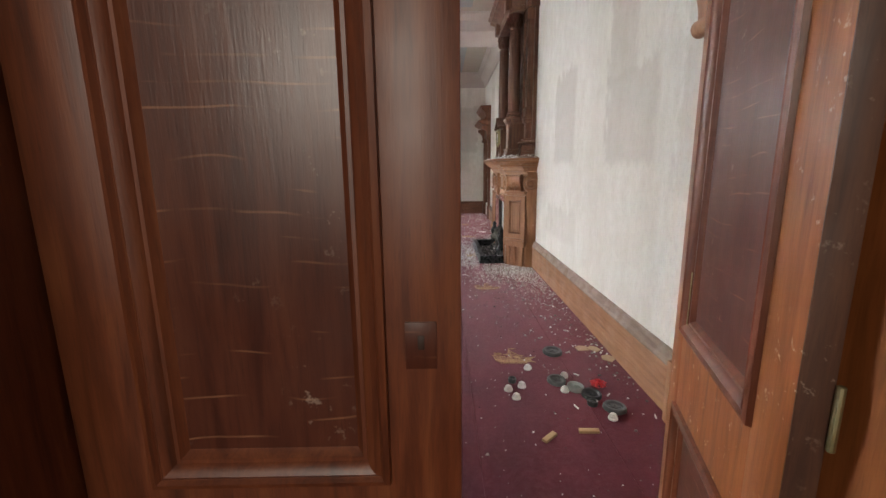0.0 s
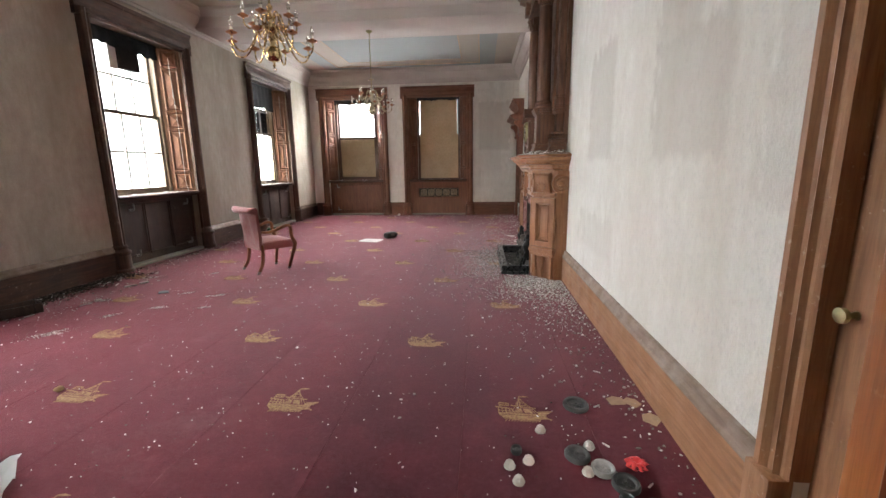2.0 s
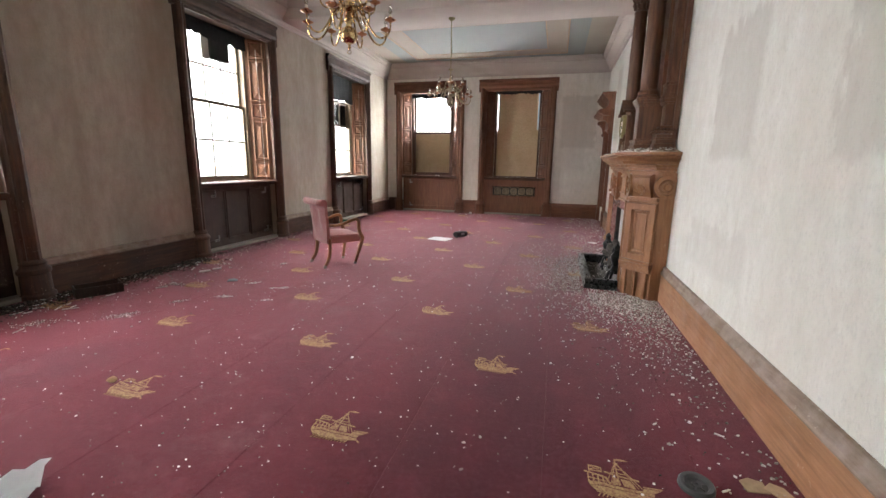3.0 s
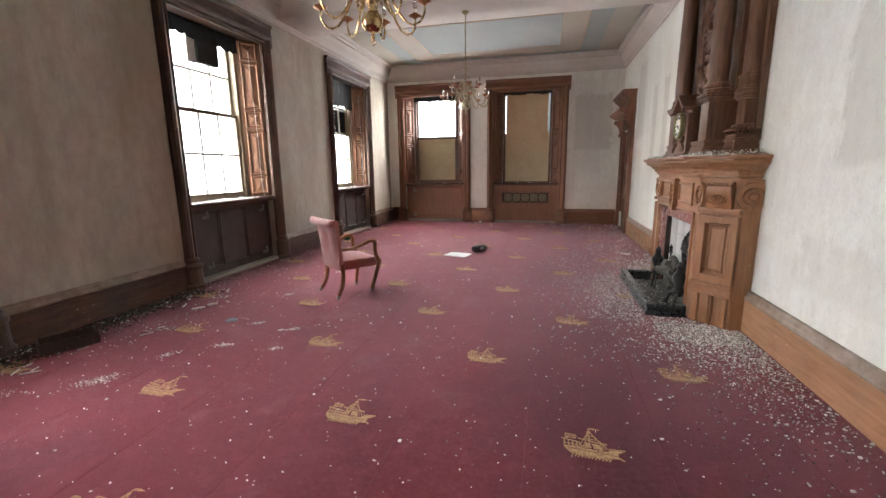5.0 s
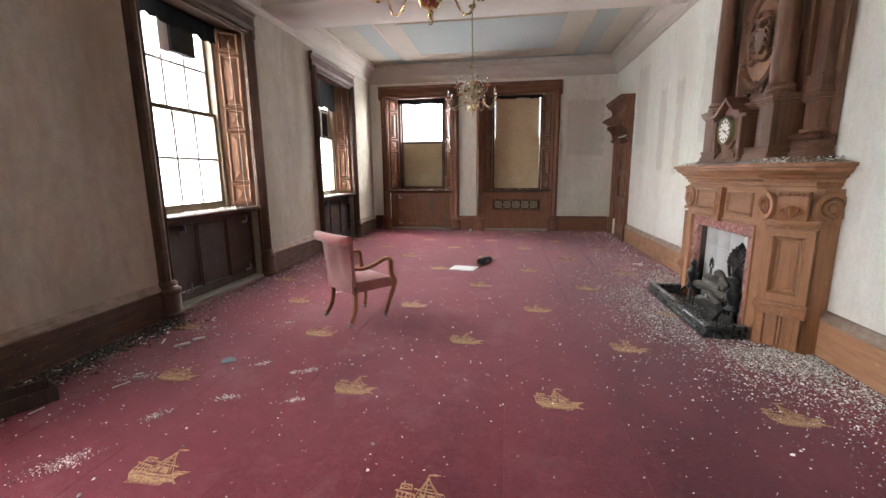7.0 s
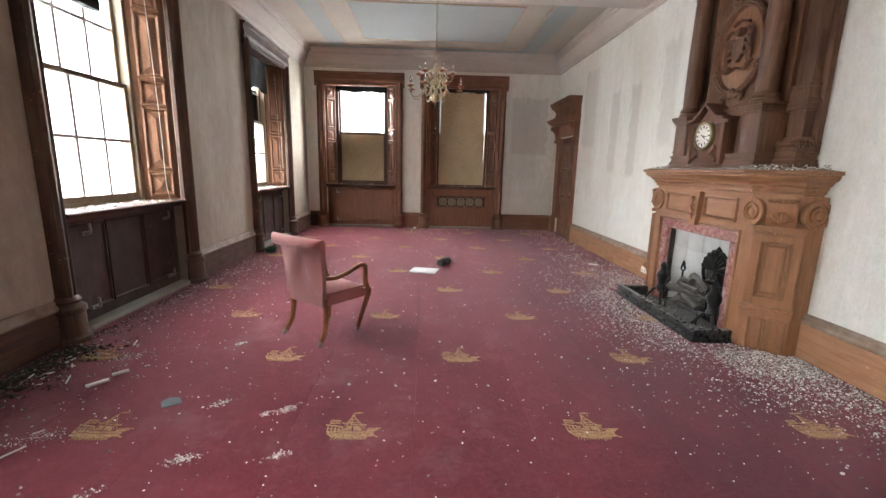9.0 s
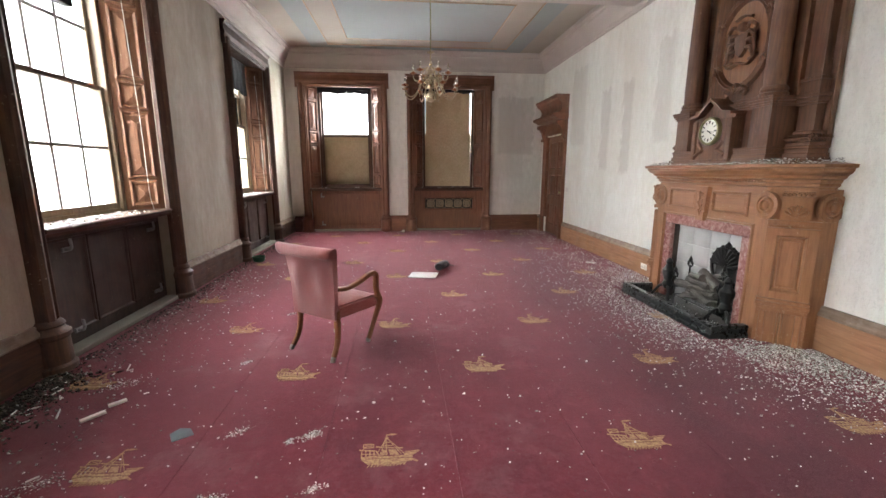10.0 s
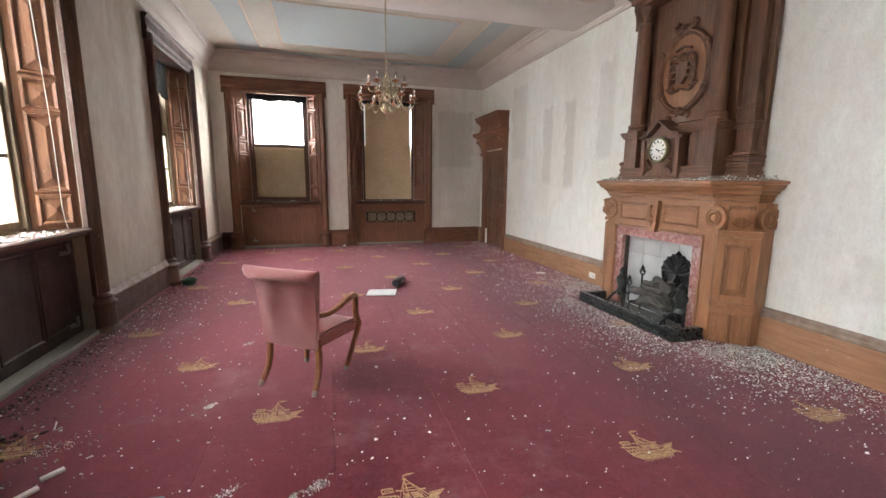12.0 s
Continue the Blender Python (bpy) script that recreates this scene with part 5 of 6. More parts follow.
for rib in shell_ribs:
    part("shell_rib", rib, iron, fireback)
bm = bmesh.new()
for i in range(7):
    y = 0.01 + 0.022 * i
    tube(bm, [(-0.30, y, 0.10), (0.30, y, 0.10)], 0.009, 6)
for x in (-0.28, 0.28):
    tube(bm, [(x, -0.01, 0.0), (x, 0.0, 0.11), (x, 0.16, 0.11), (x, 0.16, 0.0)], 0.012, 6)
for s in (-1, 1):
    for k, (x, z) in enumerate(((0.34, 0.30), (0.25, 0.44))):
        c0 = Vector((s * x, 0.03 + 0.10 * k, z))
        tube(bm, [(s * x, c0.y, 0.10), (s * x, c0.y, z)], 0.010, 6)
        for e in (-1, 1):
            tube(bm, spline([c0 + Vector((e * 0.045 * math.sin(t * 0.75), 0, 0.045 - 0.045 * math.cos(t * 0.75))) * (1 - t * 0.07) for t in range(7)], 3), 0.009, 6)
        lathe(bm, [(0.012, 0.0), (0.022, 0.03), (0.010, 0.055), (0.0, 0.075)], Matrix.Translation(c0 + Vector((0, 0, 0.05))), 8)
part("grate_basket", bm, iron, grate, "iron basket with scrolled finials")
for s in (-1, 1):
    bm = bmesh.new()
    m0 = pose((0.40 if s > 0 else -0.51), 0.06, 0) @ Matrix.Diagonal((1.45, 1.35, 1.22, 1))
    lathe(bm, [(0.03, 0.10), (0.045, 0.14), (0.03, 0.18), (0.038, 0.21), (0.05, 0.25), (0.05, 0.28), (0.03, 0.31), (0.022, 0.34), (0.03, 0.36), (0.012, 0.39), (0.0, 0.40)], m0, 14)
    for k in (-1, 1):
        tube(bm, spline([m0 @ Vector(p) for p in ((0, 0, 0.13), (k * 0.05, -0.03, 0.11), (k * 0.085, -0.05, 0.05), (k * 0.11, -0.06, 0.005))], 4), 0.016, 7)
    tube(bm, [m0 @ Vector((0, 0, 0.12)), m0 @ Vector((0, 0.22, 0.10)), m0 @ Vector((0, 0.24, 0.0))], 0.013, 6)
    part("firedog", bm, iron, grate, "turned iron firedog")
rnd = random.Random(31)
for i in range(20):
    bm = bmesh.new()
    L, r0 = rnd.uniform(0.2, 0.38), rnd.uniform(0.024, 0.046)
    pts = [(L * (t - 0.5), rnd.uniform(-0.008, 0.008), rnd.uniform(-0.008, 0.008)) for t in (0, 0.2, 0.4, 0.6, 0.8, 1)]
    tube(bm, pts, [r0 * rnd.uniform(0.8, 1.1) for _ in pts], 9)
    k = i // 4
    solid("log", bm, log_mat, "charred split log in the fire grate", "log", "", M_FIRE @ pose(0.09 + rnd.uniform(-0.15, 0.15), -0.44 + 0.04 * (i % 4), 0.155 + 0.062 * k, rnd.uniform(-8, 8), rnd.uniform(-22, 22), rnd.uniform(-18, 18)), group="fire logs")


# ---- panelled doors with scrolled hoods on the fireplace wall ----
def side_door(number, y0, y1, top, mat, label, bare=False):
    yc, half = (y0 + y1) / 2, (y1 - y0) / 2
    d = thing("door_%d" % number, M_RIGHT @ pose(-yc, 0, 0), label, "door", "", "structure")
    bm = bmesh.new()
    mf = face_frame((0, 0.06, 0), (1, 0, 0), (0, -1, 0))
    box(bm, -half + 0.003, half - 0.003, 0.07, 0.11, 0.008, top - 0.004)
    for u0, u1 in ((-half, -half + 0.12), (-0.055, 0.055), (half - 0.12, half)):
        box(bm, u0 + 0.003, u1 - 0.003, 0.05, 0.071, 0.008, top - 0.004)
    rails = ((0.008, 0.22), (0.72, 0.92), (1.42, 1.54), (top - 0.13, top - 0.004))
    for z0, z1 in rails:
        for u0, u1 in ((-half + 0.117, -0.055), (0.055, half - 0.117)):
            box(bm, u0, u1, 0.05, 0.071, z0, z1)
    leaf_ = part("door_leaf", bm, mat, d)
    for (a, b) in zip(rails, rails[1:]):
        for u0, u1 in ((-half + 0.12, -0.055), (0.055, half - 0.12)):
            bm = bmesh.new()
            framed(bm, face_frame((0, 0.07, 0), (1, 0, 0), (0, -1, 0)), u0, u1, a[1], b[0], [(0, 0.0), (0, 0.028), (0.012, 0.026), (0.022, 0.01), (0.03, 0.004), (0.06, 0.012), (0.063, 0.012)])
            part("door_panel", bm, mat, leaf_, smooth=12)
    for s in (-1, 1):
        bm = bmesh.new()
        prism(bm, [(s * (half + a), b) for a, b in ((-0.008, 0.048), (-0.008, -0.02), (0.006, -0.03), (0.022, -0.03), (0.03, -0.05), (0.045, -0.04), (0.06, -0.045), (0.074, -0.068), (0.094, -0.072), (0.106, -0.05), (0.11, -0.001), (-0.003, -0.001), (-0.003, 0.048))], "z", 0.37, top + 0.02)
        case = part("casing", bm, mat, d)
        bm = bmesh.new()
        bbox(bm, s * (half + 0.056) - 0.064, s * (half + 0.056) + 0.064, -0.085, -0.001, 0.0, 0.37, 0.006)
        part("plinth", bm, mat, case)
        # scrolled console under the hood
        bm = bmesh.new()
        mm = pose(s * (half + 0.06), 0, top - 0.05)
        prism(bm, [(-0.02, -0.04), (-0.10, -0.03), (-0.105, 0.06), (-0.125, 0.14), (-0.17, 0.20), (-0.225, 0.25), (-0.235, 0.32), (-0.02, 0.33)], "x", -0.05, 0.05, mm)
        tube(bm, [mm @ Vector((-0.062, -0.085, -0.02)), mm @ Vector((0.062, -0.085, -0.02))], 0.042, 14)
        tube(bm, [mm @ Vector((-0.058, -0.20, 0.27)), mm @ Vector((0.058, -0.20, 0.27))], 0.045, 14)
        part("console", bm, mat, d, "scrolled hood bracket")
    bm = bmesh.new()
    W = half + 0.085
    rings = []
    for dep, z in ((0.10, 0.28), (0.24, 0.30), (0.26, 0.33), (0.31, 0.345), (0.34, 0.375), (0.345, 0.41), (0.30, 0.425), (0.22, 0.44), (0.17, 0.47), (0.145, 0.52), (0.14, 0.57), (0.155, 0.62), (0.19, 0.66), (0.235, 0.685), (0.25, 0.70), (0.255, 0.735), (0.285, 0.75), (0.29, 0.79), (0.285, 0.80)):
        e = W + dep * 0.14
        rings.append([bm.verts.new(p) for p in ((-e, 0, top + z), (-e, -dep, top + z), (e, -dep, top + z), (e, 0, top + z))])
    for p, q in zip(rings, rings[1:]):
        for i in range(4):
            bm.faces.new((p[i], p[(i + 1) % 4], q[(i + 1) % 4], q[i]))
    bm.faces.new(rings[0])
    bm.faces.new(rings[-1][::-1])
    prism(bm, [(0.0, top + 0.02), (-0.06, top + 0.02), (-0.05, top + 0.29), (0.0, top + 0.29)], "x", -half - 0.11, half + 0.11)
    part("hood", bm, mat, d, "curved cornice hood")
    return d


d1 = side_door(1, DOOR_FAR[0], DOOR_FAR[1], 2.3, oak_far, "closed panelled oak door under a scrolled hood")
bm = bmesh.new()
lathe(bm, [(0.012, 0.0), (0.012, 0.03), (0.028, 0.045), (0.03, 0.06), (0.0, 0.075)], face_frame((0.38, 0.05, 1.02), (1, 0, 0), (0, -1, 0)), 14)
part("door_handle", bm, dull_brass, d1, "small brass knob")
d2 = side_door(2, DOOR_NEAR[0], DOOR_NEAR[1], 2.15, honey_z, "honey oak panelled door with its lock torn off")
bm = bmesh.new()
lathe(bm, [(0.014, 0.0), (0.01, 0.01), (0.01, 0.025), (0.024, 0.035), (0.024, 0.05), (0.0, 0.058)], face_frame((-0.43, 0.05, 0.98), (1, 0, 0), (0, -1, 0)), 12)
part("door_knob", bm, dull_brass, d2, "small greenish brass knob")
bm = bmesh.new()
bbox(bm, -0.36, -0.22, 0.035, 0.049, 0.62, 0.98, 0.003)
part("lock_patch", bm, pine, d2, "bare pale wood where the lock was")


# ---- the double door that the walk comes through ----
def entrance_leaf(m, width, label, mat, rail, panel_mat, ST=0.145, SH=0.145):
    """Local x from the hinge; both faces panelled; y = 0 is its middle."""
    leaf_ = thing("entrance_door", m, label, "door", "double door", "")
    T = 0.022
    rails = ((0.01, 0.26), (0.76, rail), (2.55, 2.72))
    bm = bmesh.new()
    bbox(bm, 0.0, SH - 0.03, -T, T, 0.01, 2.72, 0.003)
    bbox(bm, width - ST + 0.03, width, -T, T, 0.01, 2.72, 0.003)
    for z0, z1 in rails:
        box(bm, SH - 0.032, width - ST + 0.032, -T + 0.0005, T - 0.0005, z0, z1)
    part("leaf_frame", bm, mat, leaf_)
    for (a, b) in zip(rails, rails[1:]):
        bm = bmesh.new()
        box(bm, SH - 0.03, width - ST + 0.03, -0.008, 0.008, a[1], b[0])
        part("panel", bm, panel_mat, leaf_, "dark red-brown polished oak panel")
        for s, n in ((-1, (0, -1, 0)), (1, (0, 1, 0))):
            bm = bmesh.new()
            mm = face_frame((0, s * T, 0), (-s, 0, 0), n)
            u0, u1 = (SH - 0.032, width - ST + 0.032) if s < 0 else (-(width - ST + 0.032), -(SH - 0.032))
            framed(bm, mm, u0, u1, a[1] - 0.002, b[0] + 0.002, [(-0.004, 0.0), (-0.002, 0.010), (0.007, 0.014), (0.012, 0.007), (0.019, 0.012), (0.027, 0.008), (0.033, -0.002), (0.039, -0.002), (0.044, -0.009), (0.050, -0.015)], cap=False)
            part("bolection_moulding", bm, door_oak, leaf_)
    return leaf_


LEAF = 0.586
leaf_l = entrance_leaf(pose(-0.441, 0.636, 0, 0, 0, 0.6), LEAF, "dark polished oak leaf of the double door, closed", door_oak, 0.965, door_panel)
bm = bmesh.new()
for y in (-0.0235, 0.0235):
    bbox(bm, LEAF - 0.082, LEAF - 0.036, y - 0.0018, y + 0.0005 if y > 0 else y + 0.0018, 1.15, 1.222, 0.0006)
lp = part("lock_plate", bm, door_panel, leaf_l, "dark worn lock plate")
bm = bmesh.new()
bbox(bm, LEAF - 0.064, LEAF - 0.054, -0.0262, -0.0245, 1.18, 1.202, 0.0008)
part("keyhole", bm, apron_oak, lp, "bare wood keyhole")
leaf_r = entrance_leaf(pose(0.655, 0.602, 0, 0, 0, 74), 0.65, "worn orange-brown oak leaf of the double door, swung open, in a lit tone", door_oak_lit, 0.985, door_panel, 0.118, 0.148)
bm = bmesh.new()
bbox(bm, 0.53, 0.57, 0.0225, 0.025, 1.0, 1.16, 0.001)
part("lock_plate", bm, dull_brass, leaf_r, "small tarnished lock plate")
# Dark strip stands in for the shadowed gap beside the hinges.
bm = bmesh.new()
bbox(bm, -0.004, -0.0005, -0.0225, 0.0225, 0.012, 2.718, 0.001)
part("hinge_edge", bm, oak_dark, leaf_r, "dark strip for the shaded gap at the hinge edge")
for z in (0.45, 1.08, 2.3):
    bm = bmesh.new()
    lathe(bm, [(0.004, z - 0.052), (0.006, z - 0.05), (0.006, z + 0.05), (0.004, z + 0.052)], Matrix.Translation((-0.009, -0.026, 0)), 10)
    part("hinge", bm, dull_brass, leaf_r, "tarnished brass butt hinge")
# frame round the doorway
dframe = thing("door_3", pose((DW0 + DW1) / 2, 0, 0), "oak doorway lining and architrave of the double door, lit tone on the right", "door frame", "", "structure")
hw = (DW1 - DW0) / 2
for s in (-1, 1):
    bm = bmesh.new()
    box(bm, min(s * (hw - 0.0), s * (hw + 0.038)), max(s * (hw - 0.0), s * (hw + 0.038)), 0.26, NEAR + 0.005, 0.0, DOOR_H)
    # left side keeps the dark oak, right side the lit copy
    part("jamb_lining", bm, door_oak if s < 0 else door_oak_lit, dframe)
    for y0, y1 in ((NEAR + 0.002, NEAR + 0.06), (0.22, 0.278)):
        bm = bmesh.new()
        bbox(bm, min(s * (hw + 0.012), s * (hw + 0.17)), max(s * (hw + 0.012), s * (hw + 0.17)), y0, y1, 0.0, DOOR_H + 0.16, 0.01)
        part("architrave", bm, door_oak if s < 0 else door_oak_lit, dframe)
bm = bmesh.new()
box(bm, -hw, hw, 0.26, NEAR + 0.005, DOOR_H, DOOR_H + 0.038)
bbox(bm, -hw + 0.0, hw, NEAR + 0.002, NEAR + 0.06, DOOR_H + 0.012, DOOR_H + 0.16, 0.008)
part("head_lining", bm, door_oak, dframe)

# ---- armchair ----
chair = thing("armchair", pose(-2.72, 6.45, 0, 0, 0, -37), "dusty pink velvet scroll-back armchair with wooden arms and legs", "chair")


def loft(bm, rings, closed=True):
    vs = [[bm.verts.new(p) for p in ring] for ring in rings]
    n = len(vs[0])
    for a, b in zip(vs, vs[1:]):
        for i in range(n if closed else n - 1):
            bm.faces.new((a[i], a[(i + 1) % n], b[(i + 1) % n], b[i]))
    if closed:
        bm.faces.new(vs[0][::-1])
        bm.faces.new(vs[-1])


# backrest: a side profile carried across the width, slightly hollow, with a rolled top
prof = [(-0.135, 0.34), (-0.135, 0.48), (-0.15, 0.62), (-0.17, 0.74), (-0.185, 0.82), (-0.19, 0.865), (-0.205, 0.902), (-0.235, 0.926), (-0.27, 0.932), (-0.303, 0.922), (-0.322, 0.897), (-0.322, 0.868), (-0.303, 0.845), (-0.27, 0.838), (-0.243, 0.838), (-0.228, 0.820),
        (-0.222, 0.75), (-0.210, 0.64), (-0.20, 0.50), (-0.195, 0.40), (-0.19, 0.325)]
bm = bmesh.new()
rings = []
for k in range(25):
    t = k / 24 * 2 - 1
    ring = []
    for y, z in prof:
        half = 0.238 + 0.030 * max(0, (z - 0.34) / 0.5) + 0.045 * max(0, (z - 0.80) / 0.12)
        edge = 1 - 0.30 * max(0, abs(t) - 0.86) / 0.14
        hollow = -0.020 * (1 - t * t) * (0.3 + 0.7 * (z - 0.32) / 0.55)
        sag = 0.024 * math.cos(t * 5.2) * math.exp(-((z - 0.70 + 0.14 * abs(t)) / 0.09) ** 2) if y < -0.19 and z < 0.82 else 0.0
        ring.append((t * half, -0.235 + (y + 0.235) * edge + hollow + sag, z))
    rings.append(ring)
loft(bm, rings)
part("backrest", bm, velvet, chair, "scrolled velvet backrest with sagging cover", smooth=70)
bm = bmesh.new()
t_ = bmesh.new()
box(t_, -0.25, 0.25, -0.15, 0.295, 0.325, 0.445)
bmesh.ops.subdivide_edges(t_, edges=t_.edges[:], cuts=5, use_grid_fill=True)
for v in t_.verts:
    u, w2 = v.co.x / 0.25, (v.co.y - 0.072) / 0.223
    if v.co.z > 0.4:
        v.co.z += 0.035 * (1 - u * u) * (1 - w2 * w2) - 0.012 * max(abs(u), abs(w2)) ** 6
    v.co.x *= 0.93 + 0.11 * (v.co.y + 0.15) / 0.445
bmesh.ops.bevel(t_, geom=[e for e in t_.edges if len(e.link_faces) == 2 and e.calc_face_angle() > 0.6], offset=0.014, segments=2, affect="EDGES")
join(bm, t_)
part("seat", bm, velvet, chair, "padded velvet seat")


def bar(bm, pts, wd, th):
    """A bar of rounded rectangular section along a smooth line: wd across x, th along the bend."""
    rings = []
    for i, p in enumerate(pts):
        d = (pts[min(i + 1, len(pts) - 1)] - pts[max(i - 1, 0)]).normalized()
        a = Vector((1, 0, 0)) - d * d.x
        a.normalize()
        b = d.cross(a)
        f = i / (len(pts) - 1)
        w_, h_ = wd[0] + (wd[1] - wd[0]) * f, th[0] + (th[1] - th[0]) * f
        rings.append([p + a * w_ * u / 2 + b * h_ * v / 2 for u, v in ((-1, -0.6), (-0.6, -1), (0.6, -1), (1, -0.6), (1, 0.6), (0.6, 1), (-0.6, 1), (-1, 0.6))])
    loft(bm, rings)


for s in (-1, 1):
    bm = bmesh.new()
    bar(bm, spline([(s * 0.222, -0.165, 0.40), (s * 0.224, -0.158, 0.26), (s * 0.230, -0.180, 0.13), (s * 0.242, -0.235, 0.035)], 5), (0.044, 0.038), (0.046, 0.036))
    leg = part("leg", bm, chair_wood, chair, "swept back leg")
    bm = bmesh.new()
    bar(bm, spline([(s * 0.242, -0.235, 0.036), (s * 0.245, -0.248, 0.015), (s * 0.247, -0.254, 0.0)], 3), (0.036, 0.035), (0.034, 0.032))
    part("foot", bm, chair_foot, leg, "plaster-whitened foot")
    bm = bmesh.new()
    bar(bm, spline([(s * 0.268, 0.272, 0.43), (s * 0.276, 0.302, 0.385), (s * 0.266, 0.296, 0.32), (s * 0.235, 0.262, 0.18), (s * 0.205, 0.225, 0.03)], 5), (0.046, 0.034), (0.056, 0.034))
    leg = part("leg", bm, chair_wood, chair, "raked front leg")
    bm = bmesh.new()
    bar(bm, spline([(s * 0.205, 0.225, 0.031), (s * 0.202, 0.222, 0.015), (s * 0.20, 0.22, 0.0)], 3), (0.036, 0.035), (0.036, 0.034))
    part("foot", bm, chair_foot, leg, "plaster-whitened foot")
    bm = bmesh.new()
    bar(bm, spline([(s * 0.25, -0.175, 0.585), (s * 0.268, -0.08, 0.578), (s * 0.283, 0.04, 0.603), (s * 0.292, 0.14, 0.640), (s * 0.293, 0.205, 0.648), (s * 0.29, 0.243, 0.618), (s * 0.286, 0.247, 0.55), (s * 0.28, 0.258, 0.48), (s * 0.274, 0.288, 0.415)], 5), (0.046, 0.044), (0.034, 0.044))
    part("arm", bm, chair_wood, chair, "curved wooden arm")


# ---- chandeliers ----
def chandelier(x, y, brass, label, turn):
    c = thing("chandelier", pose(x, y, 0, 0, 0, turn), label, "chandelier", "brass chandeliers")
    bm = bmesh.new()
    lathe(bm, [(0.004, 2.385), (0.012, 2.40), (0.016, 2.412), (0.008, 2.425), (0.014, 2.435), (0.03, 2.44), (0.055, 2.452), (0.072, 2.48), (0.078, 2.51), (0.072, 2.54), (0.055, 2.565), (0.03, 2.578), (0.022, 2.60), (0.036, 2.62), (0.04, 2.64),
               (0.026, 2.66), (0.02, 2.70), (0.036, 2.73), (0.044, 2.75), (0.03, 2.775), (0.018, 2.80), (0.03, 2.83), (0.05, 2.835), (0.05, 2.845), (0.018, 2.86), (0.013, 2.89), (0.026, 2.91), (0.026, 2.93), (0.011, 2.95), (0.009, 3.05), (0.03, 3.06), (0.052, 3.068), (0.052, 3.075), (0.012, 3.09), (0.006, 3.11)], None, 24)
    part("stem", bm, brass, c, "turned brass baluster with a ball")
    bm = bmesh.new()
    tube(bm, [(0.016 * math.sin(k * math.pi / 8), 0, 2.372 - 0.016 * math.cos(k * math.pi / 8)) for k in range(17)], 0.003, 6)
    part("pendant_ring", bm, brass, c)
    bm = bmesh.new()
    tube(bm, [(0, 0, 3.10), (0.002, 0.001, 3.4), (-0.001, 0.002, 3.7), (0, 0, BEAM_Z)], 0.0065, 8)
    part("hanging_rod", bm, dull_brass, c)
    bm = bmesh.new()
    lathe(bm, [(0.008, BEAM_Z - 0.05), (0.02, BEAM_Z - 0.045), (0.055, BEAM_Z - 0.02), (0.06, BEAM_Z - 0.001)], None, 20)
    part("ceiling_rose", bm, dull_brass, c)
    lower = [(0.03, 0, 2.70), (0.07, 0, 2.745), (0.115, 0, 2.72), (0.16, 0, 2.63), (0.215, 0, 2.535), (0.275, 0, 2.485), (0.335, 0, 2.495), (0.372, 0, 2.55), (0.375, 0, 2.615)]
    upper = [(0.03, 0, 2.80), (0.05, 0, 2.86), (0.09, 0, 2.865), (0.11, 0, 2.80), (0.14, 0, 2.735), (0.19, 0, 2.71), (0.23, 0, 2.74), (0.238, 0, 2.80)]
    for arm_pts, count, off in ((lower, 8, 0), (upper, 6, 30)):
        bm = bmesh.new()
        tube(bm, spline(arm_pts, 5), 0.0078, 8)
        if arm_pts is lower:
            tube(bm, spline([(0.10, 0, 2.735), (0.14, 0, 2.76), (0.165, 0, 2.73), (0.145, 0, 2.70), (0.125, 0, 2.715)], 4), 0.006, 6)
        else:
            tube(bm, spline([(0.04, 0, 2.75), (0.08, 0, 2.70), (0.105, 0, 2.66), (0.085, 0, 2.63), (0.065, 0, 2.65)], 4), 0.006, 6)
        arm_me = mesh_of("arm", bm, brass)
        ex, _, ez = arm_pts[-1]
        bm = bmesh.new()
        lathe(bm, [(0.008, ez - 0.012), (0.02, ez - 0.004), (0.044, ez + 0.004), (0.05, ez + 0.012), (0.046, ez + 0.012), (0.018, ez + 0.006), (0.016, ez + 0.02), (0.02, ez + 0.03)], Matrix.Translation((ex, 0, 0)), 18)
        pan_me = mesh_of("drip_pan", bm, copper)
        bm = bmesh.new()
        lathe(bm, [(0.0115, ez + 0.03), (0.0115, ez + 0.055), (0.009, ez + 0.058)], Matrix.Translation((ex, 0, 0)), 12)
        tube_me = mesh_of("candle_tube", bm, candle)
        bm = bmesh.new()
        lathe(bm, [(0.009, ez + 0.058), (0.016, ez + 0.075), (0.017, ez + 0.09), (0.011, ez + 0.115), (0.003, ez + 0.135), (0.001, ez + 0.142)], Matrix.Translation((ex, 0, 0)), 12)
        bulb_me = mesh_of("bulb", bm, bulb_glass)
        for i in range(count):
            a = part("arm", arm_me, brass, c, m=pose(0, 0, 0, 0, 0, off + i * 360 / count))
            part("drip_pan", pan_me, copper, a, "copper-toned drip pan")
            part("candle_tube", tube_me, candle, a)
            part("bulb", bulb_me, bulb_glass, a, "unlit candle bulb")
    return c


pale_brass = plain("pale_brass", (0.58, 0.49, 0.33), 0.3, 1.0, 0.4)
copper = plain("copper_brass", (0.42, 0.19, 0.10), 0.3, 1.0, 0.3)
chandelier(-1.59, 4.86, brass, "polished brass many-armed chandelier with unlit candle bulbs", 8)
chandelier(-1.69, 8.93, pale_brass, "tarnished brass many-armed chandelier hanging before the end windows", 21)


# ---- loose things on the carpet ----
def slab(name, pts, h, mat, label, category, m, group="", bend=0.0):
    """A flat torn piece: an outline with thickness."""
    bm = bmesh.new()
    prism(bm, pts, "z", 0.0, h)
    return solid(name, bm, mat, label, category, "", m, 0, group)


